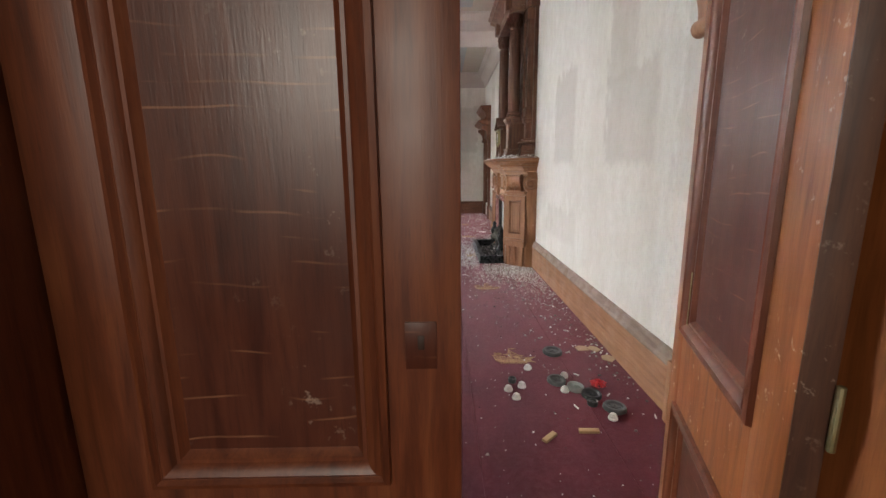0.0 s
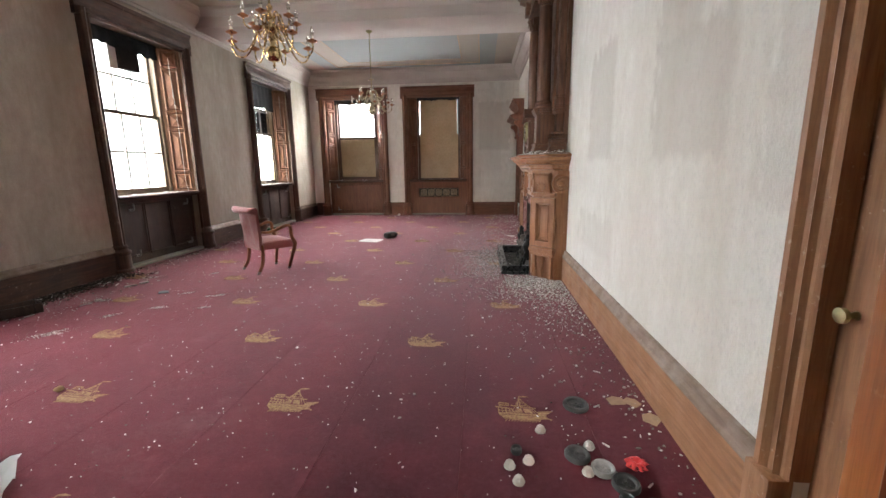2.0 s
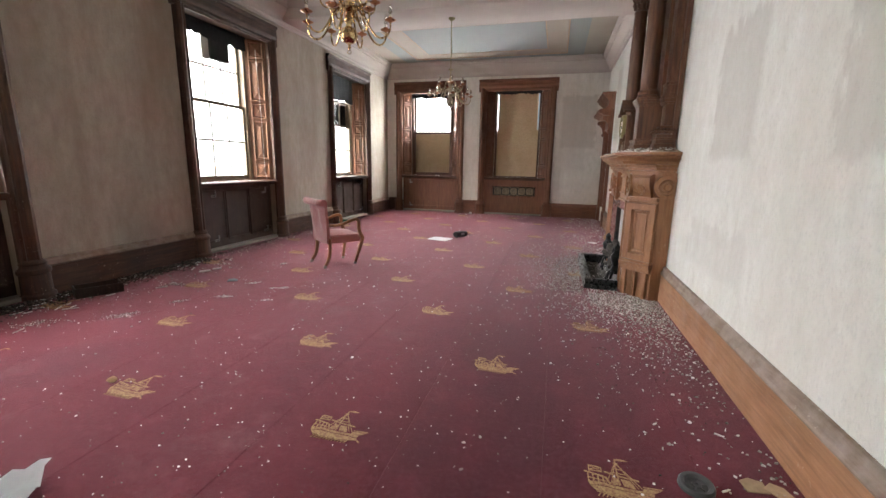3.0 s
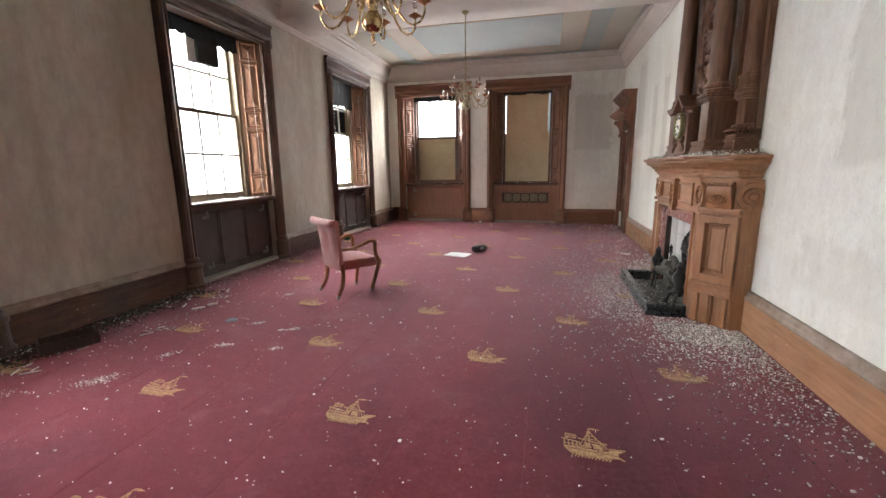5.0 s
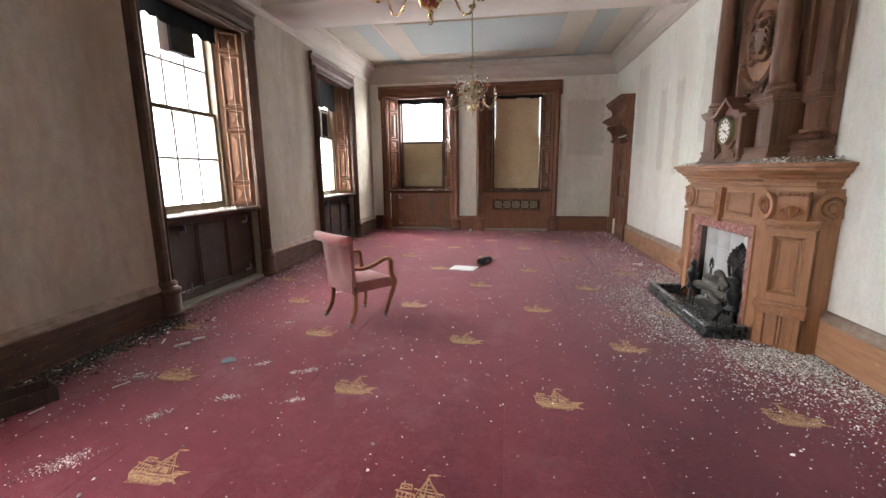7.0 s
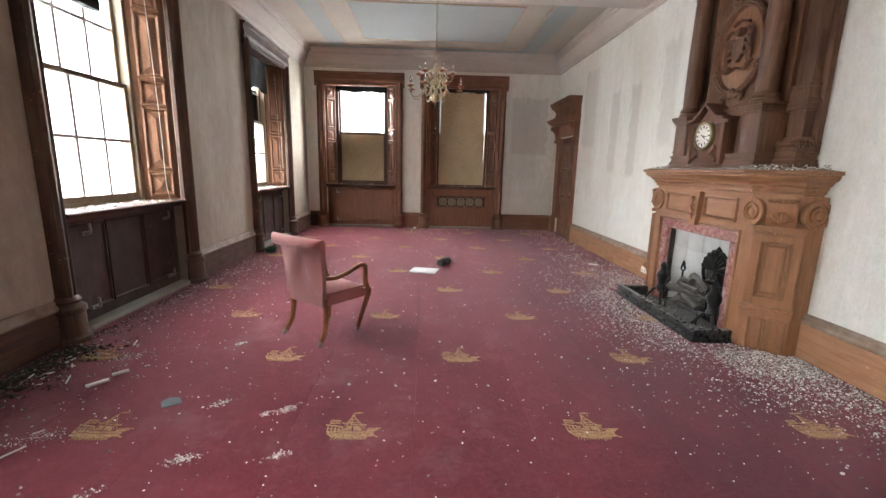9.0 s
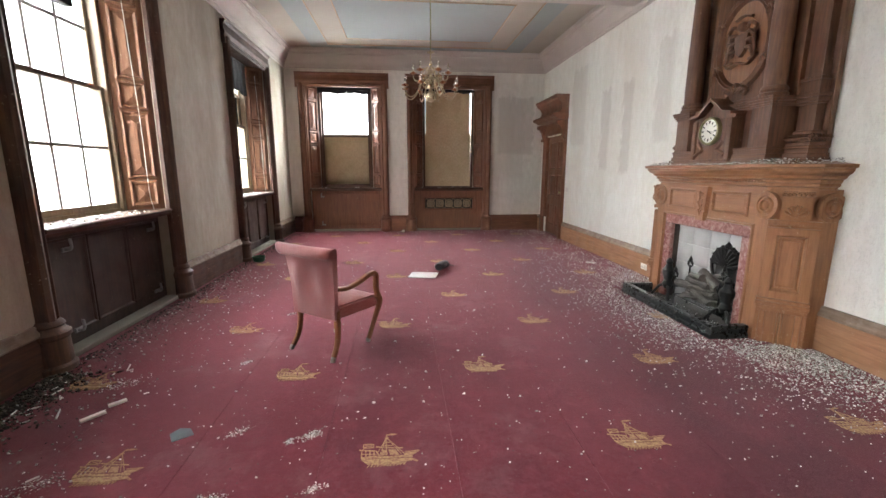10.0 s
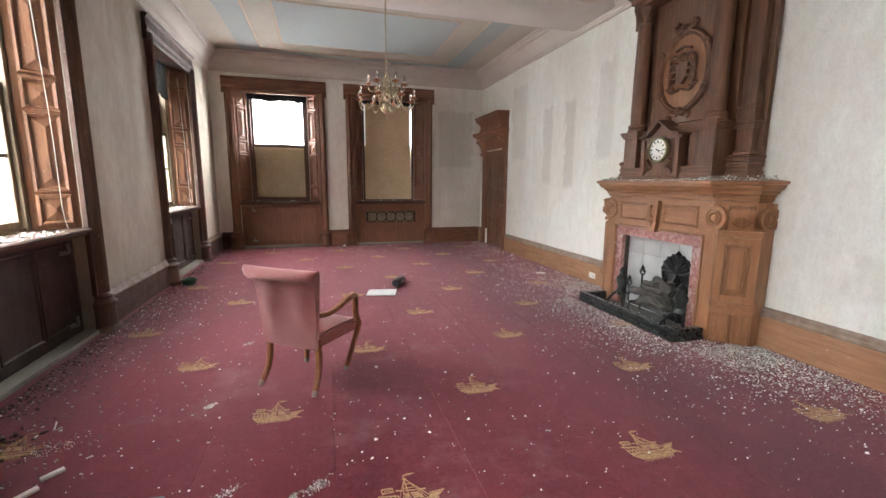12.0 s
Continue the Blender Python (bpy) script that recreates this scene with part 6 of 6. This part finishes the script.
slab("sheet_of_card", [(-0.20, -0.13), (0.19, -0.16), (0.22, 0.13), (0.02, 0.15), (-0.17, 0.15)], 0.012, paper_white, "pale grey flat card lying on the carpet", "card", pose(-1.82, 8.83, 0.003, 0, 0, -8))
bag = thing("camera_bag", pose(-1.50, 9.22, 0, 0, 0, 62), "small black leather case with its strap on the carpet", "case")
bm = bmesh.new()
tube(bm, spline([(-0.16, 0, 0.062), (-0.08, 0.005, 0.066), (0.02, 0, 0.064), (0.12, 0, 0.056), (0.16, 0, 0.05)], 4), [0.05] + [0.061] * 12 + [0.056] * 3 + [0.035], 14)
part("body", bm, black_leather, bag)
bm = bmesh.new()
tube(bm, spline([(0.12, 0.02, 0.10), (0.19, 0.04, 0.075), (0.25, 0.02, 0.03), (0.28, -0.03, 0.012), (0.24, -0.08, 0.01)], 5), 0.011, 6, flat=0.5)
part("strap", bm, black_leather, bag)
bm = bmesh.new()
bbox(bm, -0.05, 0.05, -0.066, -0.056, 0.045, 0.085, 0.003)
part("tag", bm, rubber_grey, bag, "pale label")
tub = thing("plastic_tub", pose(-4.52, 10.05, 0), "low green plastic tub by the window plinth", "tub")
bm = bmesh.new()
lathe(bm, [(0.085, 0.0), (0.10, 0.075), (0.106, 0.078), (0.106, 0.085), (0.098, 0.085), (0.083, 0.012), (0.0, 0.012)], None, 24)
part("tub_body", bm, green_tub, tub)


def wheel(x, y, r, turn, tilt, mat, label, hub=True):
    wobj = thing("toy_wheel", pose(x, y, 0.004 + r * math.sin(radians(abs(tilt))), tilt, 0, turn), label, "wheel", "plastic wheels")
    bm = bmesh.new()
    lathe(bm, [(r * 0.55, 0.004), (r * 0.85, 0.0), (r, 0.008), (r, 0.022), (r * 0.9, 0.032), (r * 0.72, 0.03), (r * 0.62, 0.018), (r * 0.55, 0.018)], None, 28)
    part("tyre", bm, mat, wobj)
    bm = bmesh.new()
    lathe(bm, [(r * 0.56, 0.005), (r * 0.56, 0.016), (r * 0.3, 0.014), (r * 0.26, 0.024), (r * 0.1, 0.026), (r * 0.08, 0.012)], None, 20)
    for i in range(6):
        a = i * math.pi / 3
        tube(bm, [(r * 0.25 * math.cos(a), r * 0.25 * math.sin(a), 0.017), (r * 0.55 * math.cos(a), r * 0.55 * math.sin(a), 0.017)], 0.005, 5)
    part("hub", bm, mat, wobj)


wheel(0.96, 3.09, 0.075, 10, 2, rubber, "small black plastic wheel lying flat")
wheel(0.87, 2.64, 0.062, 40, 4, rubber_dark, "dusty grey-black plastic wheel on the carpet")
wheel(0.97, 2.55, 0.056, 70, 3, rubber_grey, "pale grey plastic disc wheel")
wheel(1.045, 2.46, 0.062, 15, 2, rubber, "black plastic wheel beside a pale disc")
wheel(1.13, 2.31, 0.068, 120, 3, rubber_dark, "dusty dark plastic wheel near the door plinth")
wheel(0.575, 2.66, 0.028, 0, 0, rubber, "tiny black plastic wheel")
wheel(1.02, 2.37, 0.032, 0, 0, rubber, "tiny black plastic wheel")


def knob(x, y, k):
    kb = thing("plastic_stopper", pose(x, y, 0.001, 0, 0, k * 47), "small white ridged plastic stopper", "stopper", "white plastic stoppers")
    bm = bmesh.new()
    lathe(bm, [(0.027, 0.0), (0.029, 0.006), (0.026, 0.01), (0.021, 0.012), (0.019, 0.022), (0.015, 0.024), (0.015, 0.032), (0.009, 0.036), (0.0, 0.037)], None, 16)
    part("cap_body", bm, white_plastic, kb)
    bm = bmesh.new()
    for i in range(8):
        a = i * math.pi / 4
        tube(bm, [(0.026 * math.cos(a), 0.026 * math.sin(a), 0.008), (0.016 * math.cos(a), 0.016 * math.sin(a), 0.03)], 0.0028, 5)
    part("ridges", bm, white_plastic, kb)


for k, (x, y) in enumerate(((0.72, 2.85), (0.535, 2.56), (0.63, 2.60), (0.57, 2.46), (0.95, 2.73), (0.90, 2.54), (1.09, 2.23))):
    knob(x, y, k)
bow = thing("ribbon_bow", pose(1.14, 2.60, 0.0, 0, 0, 20), "crumpled red ribbon bow", "bow")
rb = random.Random(3)
bm = bmesh.new()
for i in range(9):
    a = i * 2 * math.pi / 9
    tube(bm, spline([(0, 0, 0.012), (0.025 * math.cos(a), 0.025 * math.sin(a), 0.03 + 0.01 * rb.random()), (0.048 * math.cos(a + 0.3), 0.048 * math.sin(a + 0.3), 0.015 + 0.012 * rb.random()), (0.028 * math.cos(a + 0.5), 0.028 * math.sin(a + 0.5), 0.006)], 4), 0.010, 6, flat=0.3)
part("loops", bm, red_cloth, bow)
for x, y, tr, sc in ((1.22, 3.18, 20, 1.0), (1.31, 3.17, -35, 0.9), (1.365, 3.0, 60, 1.1)):
    slab("torn_card", [(-0.055 * sc, -0.03 * sc), (0.04 * sc, -0.045 * sc), (0.06 * sc, 0.02 * sc), (0.01 * sc, 0.05 * sc), (-0.045 * sc, 0.035 * sc)], 0.004, card, "torn scrap of brown card on the carpet", "card scrap", pose(x, y, 0.003, 2, 3, tr), "card scraps")
for x, y, tr, L in ((0.68, 2.06, 35, 0.10), (0.91, 2.11, -8, 0.11), (1.0, 9.42, -20, 0.16), (-4.03, 5.47, 48, 0.13), (-3.98, 5.62, 38, 0.10)):
    bm = bmesh.new()
    bbox(bm, -L / 2, L / 2, -0.016, 0.016, 0, 0.016, 0.003)
    for v in bm.verts:
        v.co.y += 0.006 * math.sin(v.co.x * 40)
    white = y > 5
    solid("plaster_strip" if white else "wood_offcut", bm, white_plastic if white else pine, "broken white painted strip on the carpet" if white else "small split pine offcut on the carpet", "debris", "", pose(x, y, 0.001, 0, 0, tr), group="offcuts")
slab("torn_card", [(-0.05, -0.05), (0.06, -0.04), (0.05, 0.03), (0.0, 0.06), (-0.055, 0.03)], 0.006, blue_card, "torn blue-grey card scrap on the carpet", "card scrap", pose(-3.40, 5.24, 0.002, 2, 2, 30), "card scraps")
# crumpled white plastic sheet
r5 = random.Random(5)
bm = bmesh.new()
g = [[bm.verts.new((-0.15 + 0.05 * i + r5.uniform(-0.012, 0.012), -0.14 + 0.047 * j + r5.uniform(-0.012, 0.012), 0.008 + r5.uniform(0, 0.05) * (0.3 + (i * j) / 24))) for j in range(7)] for i in range(7)]
for i in range(6):
    for j in range(6):
        bm.faces.new((g[i][j], g[i + 1][j], g[i + 1][j + 1], g[i][j + 1]))
bmesh.ops.solidify(bm, geom=bm.faces[:], thickness=0.003)
solid("plastic_sheet", bm, paper_white, "crumpled white plastic sheet on the carpet", "plastic sheet", "", pose(-1.90, 2.18, 0.0, 0, 0, 30))
# dark box by the window wall
dk = thing("wooden_tray", pose(-4.36, 4.40, 0, 0, 0, 62), "low dark wooden tray among dirt by the skirting", "tray")
for a in ((-0.2, 0.2, -0.11, -0.095, 0, 0.1), (-0.2, 0.2, 0.095, 0.11, 0, 0.1), (-0.2, -0.185, -0.095, 0.095, 0, 0.1), (0.185, 0.2, -0.095, 0.095, 0, 0.1)):
    bm = bmesh.new()
    bbox(bm, *a, 0.003)
    part("side", bm, apron_oak, dk)
bm = bmesh.new()
box(bm, -0.185, 0.185, -0.095, 0.095, 0.002, 0.012)
part("bottom", bm, apron_oak, dk)
# brown lump and a dropped bulb
bm = bmesh.new()
lathe(bm, [(0.012, 0.0), (0.026, 0.008), (0.028, 0.018), (0.02, 0.03), (0.0, 0.033)], None, 9)
for v in bm.verts:
    v.co += Vector((r5.uniform(-0.005, 0.005), r5.uniform(-0.005, 0.005), 0 if v.co.z < 0.005 else r5.uniform(-0.004, 0.004)))
solid("plaster_lump", bm, pine, "brown lump of fallen plaster on the carpet", "debris", "", pose(-2.40, 3.06, 0.0))
jar = thing("light_bulb", pose(-2.10, 13.15, 0.034, 0, 78, 20), "dropped white light bulb near the end wall", "bulb")
bm = bmesh.new()
lathe(bm, [(0.014, -0.06), (0.014, -0.03), (0.02, -0.02), (0.032, 0.01), (0.033, 0.025), (0.02, 0.045), (0.0, 0.05)], None, 16)
part("bulb_glass", bm, white_plastic, jar)
bm = bmesh.new()
lathe(bm, [(0.010, -0.075), (0.0145, -0.06), (0.0145, -0.03)], None, 12)
part("bulb_cap", bm, steel, jar)

# switch and socket
sw = thing("light_switch", M_RIGHT @ pose(-11.70, 0, 1.10), "white plastic light switch beside the panelled door", "switch")
bm = bmesh.new()
bbox(bm, -0.043, 0.043, -0.012, -0.001, -0.043, 0.043, 0.004)
part("plate", bm, white_plastic, sw)
bm = bmesh.new()
bbox(bm, -0.012, 0.012, -0.02, -0.011, -0.02, 0.02, 0.003)
part("rocker", bm, white_plastic, sw)
so = thing("power_socket", M_RIGHT @ pose(-8.56, -0.041, 0.13), "white double socket on the skirting board", "socket")
bm = bmesh.new()
bbox(bm, -0.073, 0.073, -0.012, 0.0, -0.043, 0.043, 0.004)
part("plate", bm, white_plastic, so)
for x in (-0.036, 0.036):
    bm = bmesh.new()
    for dx, dz in ((0, 0.01), (-0.012, -0.012), (0.012, -0.012)):
        box(bm, x + dx - 0.004, x + dx + 0.004, -0.0135, -0.011, dz - 0.005, dz + 0.005)
    part("pin_holes", bm, iron, so)


# ---- rubble: plaster flakes and dark crumbs ----
def flakes(name, spots, mat, label, seed):
    """spots: rows of x, y, size, z. Each flake is a small irregular tilted chip."""
    r = np.random.RandomState(seed)
    verts, faces = [], []
    for x, y, s, z in spots:
        n = 5
        base = len(verts)
        ang = np.sort(r.uniform(0, 2 * np.pi, n)) if r.rand() < 0.35 else np.arange(n) * 2 * np.pi / n + r.uniform(0, 6)
        rad = s * r.uniform(0.55, 1.25, n)
        h = s * r.uniform(0.25, 0.75)
        tx, ty = r.uniform(-0.35, 0.35, 2)
        for k in range(n):
            px, py = rad[k] * math.cos(ang[k]), rad[k] * math.sin(ang[k]) * r.uniform(0.6, 1)
            verts.append((x + px, y + py, z))
            verts.append((x + px * 0.8, y + py * 0.8, z + max(0.0012, h + tx * px + ty * py)))
        lo, hi = [base + 2 * k for k in range(n)], [base + 2 * k + 1 for k in range(n)]
        faces.append(hi)
        for k in range(n):
            j = (k + 1) % n
            faces.append((lo[k], lo[j], hi[j], hi[k]))
    me = bpy.data.meshes.new(name)
    me.from_pydata(verts, [], faces)
    me.materials.append(mat)
    ob = new(name, me)
    return tagged(ob, label, "debris", "", "stuff")


r = np.random.RandomState(12)
spots, crumbs = [], []


def blocked(x, y):
    """Inside the chimneypiece, the fender or a skirting."""
    a, d = abs(y - FIRE_Y), RIGHT - x
    return d < 0.05 or x < LEFT + 0.06 or (a < 0.795 and d < 0.79) or (a < 1.06 and d < min(0.41, 1.205 - a))


# drifts of rubble round the hearth and along the skirting
while len(spots) < 10500:
    y = r.normal(FIRE_Y - 0.1, 1.0)
    x = 1.42 - abs(r.normal(0, 0.42)) if abs(y - FIRE_Y) > 0.95 else 0.665 - abs(r.normal(0, 0.30))
    if not blocked(x, y) and 0.8 < y < FAR - 0.1 and (abs(y - FIRE_Y) > 0.95 or r.rand() < 0.2):
        spots.append((x, y, r.uniform(0.0028, 0.0078) * (1.6 if r.rand() < 0.12 else 1), 0.0))
for _ in range(2600):
    y, x = r.uniform(FIRE_Y - 1.9, FIRE_Y + 3.4), 1.4 - abs(r.normal(0, 0.8))
    if not blocked(x, y):
        spots.append((x, y, r.uniform(0.004, 0.011), 0.0))
for _ in range(1500):
    x, y = RIGHT - r.uniform(0.06, 0.75), FIRE_Y - r.uniform(0.78, 1.45)
    if not blocked(x, y):
        spots.append((x, y, r.uniform(0.003, 0.009), 0.0))
for _ in range(170):
    y, x = r.uniform(2.4, 5.2), 1.4 - r.exponential(0.16)
    if not blocked(x, y):
        spots.append((x, y, r.uniform(0.004, 0.013), 0.0))
for _ in range(3600):
    x, y = r.uniform(LEFT + 0.1, 1.35), r.uniform(0.9, FAR - 0.1)
    if not blocked(x, y):
        spots.append((x, y, r.uniform(0.0022, 0.007) * (1.9 if r.rand() < 0.07 else 1), 0.0))
for _ in range(500):
    x, y = r.uniform(LEFT + 0.3, 1.35), FAR - 0.12 - r.exponential(0.35)
    if not blocked(x, y):
        spots.append((x, y, r.uniform(0.004, 0.011), 0.0))
for _ in range(1300):
    x, y = LEFT + 0.12 + r.exponential(0.35), r.uniform(2.5, 9.5)
    spots.append((x, y, r.uniform(0.003, 0.011), 0.0))
for cx, cy, n, sp in ((-3.48, 3.97, 110, 0.11), (-3.35, 4.44, 45, 0.05), (-3.03, 4.71, 60, 0.055), (-2.65, 5.17, 60, 0.05), (-2.76, 5.12, 30, 0.03), (-2.55, 4.74, 35, 0.04), (-3.36, 6.16, 60, 0.03), (-3.08, 5.24, 35, 0.05), (-3.9, 4.9, 60, 0.10), (-4.15, 5.9, 60, 0.12), (-4.0, 3.6, 70, 0.12), (-3.3, 7.3, 25, 0.05)):
    tilt = r.uniform(0.2, 0.9)
    for _ in range(n * 3):
        u, v = r.normal(0, sp * 0.7), r.normal(0, sp * 0.35)
        spots.append((cx + u * math.cos(tilt) - v * math.sin(tilt), cy + u * math.sin(tilt) + v * math.cos(tilt), r.uniform(0.002, 0.0065), 0.0))
for _ in range(900):
    x, y = 1.42 - abs(r.normal(0, 0.42)), r.uniform(10.6, 13.35)
    if not blocked(x, y):
        spots.append((x, y, r.uniform(0.004, 0.012), 0.0))
spots = [s for s in spots if LEFT + 0.06 < s[0] < RIGHT - 0.05]
flakes("plaster_rubble", spots, chip_mat, "grey-white plaster flakes strewn over the carpet", 1)
# dust and flakes on the mantel, hearth slab, fender and sills
up = []
for _ in range(3600):
    x, y = RIGHT - r.uniform(0.02, 0.56), FIRE_Y + r.uniform(-1.05, 1.05)
    if (RIGHT - x) < 0.56 - max(0, abs(y - FIRE_Y) - 0.80) and not ((RIGHT - x) < 0.41 and abs(y - FIRE_Y) < 0.62) and not ((RIGHT - x) < 0.24 and abs(y - FIRE_Y) < 0.95):
        edge = 0.57 - max(0, abs(y - FIRE_Y) - 0.80) - (RIGHT - x)
        heap = 0.045 * min(1.0, edge / 0.16) * (1.0 if abs(y - FIRE_Y) > 0.5 else 0.5)
        up.append((x, y, r.uniform(0.004, 0.012), 1.569 + heap * r.rand() ** 1.3))
for _ in range(260):
    up.append((RIGHT - r.uniform(0.41, 0.69), FIRE_Y + r.uniform(-0.62, 0.62), r.uniform(0.003, 0.009), 0.016))
for _ in range(120):
    up.append((RIGHT - r.uniform(0.715, 0.765), FIRE_Y + r.uniform(-0.74, 0.74), r.uniform(0.002, 0.005), 0.12))
for yc in WIN_LEFT:
    for _ in range(160):
        up.append((LEFT - r.uniform(-0.03, 0.28), yc + r.uniform(-0.6, 0.6), r.uniform(0.003, 0.016), SILL))
flakes("plaster_dust", up, chip_mat, "plaster flakes lying on the shelf, hearth and sills", 2)
for _ in range(4200):
    x, y = LEFT + 0.08 + r.exponential(0.11), r.uniform(1.0, 13.2)
    crumbs.append((x, y, r.uniform(0.003, 0.012), 0.0))
# Extra crumbs also stand in for deep shade along the window wall.
for _ in range(6500):
    x, y = LEFT + 0.07 + abs(r.normal(0, 0.15)), r.uniform(2.2, 6.1)
    crumbs.append((x, y, r.uniform(0.004, 0.018), 0.0))
for _ in range(900):
    x, y = r.uniform(LEFT + 0.1, 1.35), r.uniform(0.9, 13.3)
    if not blocked(x, y):
        crumbs.append((x, y, r.uniform(0.002, 0.006), 0.0))
for _ in range(1600):
    y, x = r.normal(FIRE_Y - 0.2, 1.3), 1.4 - abs(r.normal(0, 0.45))
    if not blocked(x, y):
        crumbs.append((x, y, r.uniform(0.003, 0.008), 0.0))
for _ in range(400):
    crumbs.append((r.uniform(LEFT + 0.3, 1.35), FAR - 0.1 - r.exponential(0.12), r.uniform(0.004, 0.012), 0.0))
crumbs = [s for s in crumbs if LEFT + 0.06 < s[0] < RIGHT - 0.05 and s[1] < FAR - 0.07]
flakes("dark_crumbs", crumbs, crumb_mat, "dark dirt crumbs and splinters along the walls, thickened to darken shaded floor", 3)


def splinters(name, spots, mat, label):
    """Thin broken laths: rows of x, y, length, turn."""
    verts, faces = [], []
    for x, y, L, a in spots:
        base, ca, sa = len(verts), math.cos(a), math.sin(a)
        for u, v, z in ((-1, -1, 0), (1, -0.7, 0), (1, 0.7, 0), (-1, 1, 0), (-0.97, -0.8, 1), (0.95, -0.5, 1), (0.95, 0.5, 1), (-0.97, 0.8, 1)):
            px, py = u * L / 2, v * (0.003 + L * 0.018)
            verts.append((x + px * ca - py * sa, y + px * sa + py * ca, 0.001 + z * 0.007))
        faces += [tuple(base + k for k in f) for f in ((4, 5, 6, 7), (0, 1, 5, 4), (1, 2, 6, 5), (2, 3, 7, 6), (3, 0, 4, 7))]
    me = bpy.data.meshes.new(name)
    me.from_pydata(verts, [], faces)
    me.materials.append(mat)
    return tagged(new(name, me), label, "debris", "", "stuff")


laths = [(LEFT + 0.12 + r.exponential(0.22), r.uniform(2.4, 6.2), r.uniform(0.03, 0.13), r.uniform(0.6, 2.2)) for _ in range(55)]
laths += [(r.uniform(0.75, 1.35), r.uniform(2.2, 4.4), r.uniform(0.015, 0.05), r.uniform(0, 3)) for _ in range(14)]
splinters("wood_splinters", laths, bolection, "pale paint splinters and laths in the dirt by the skirtings")
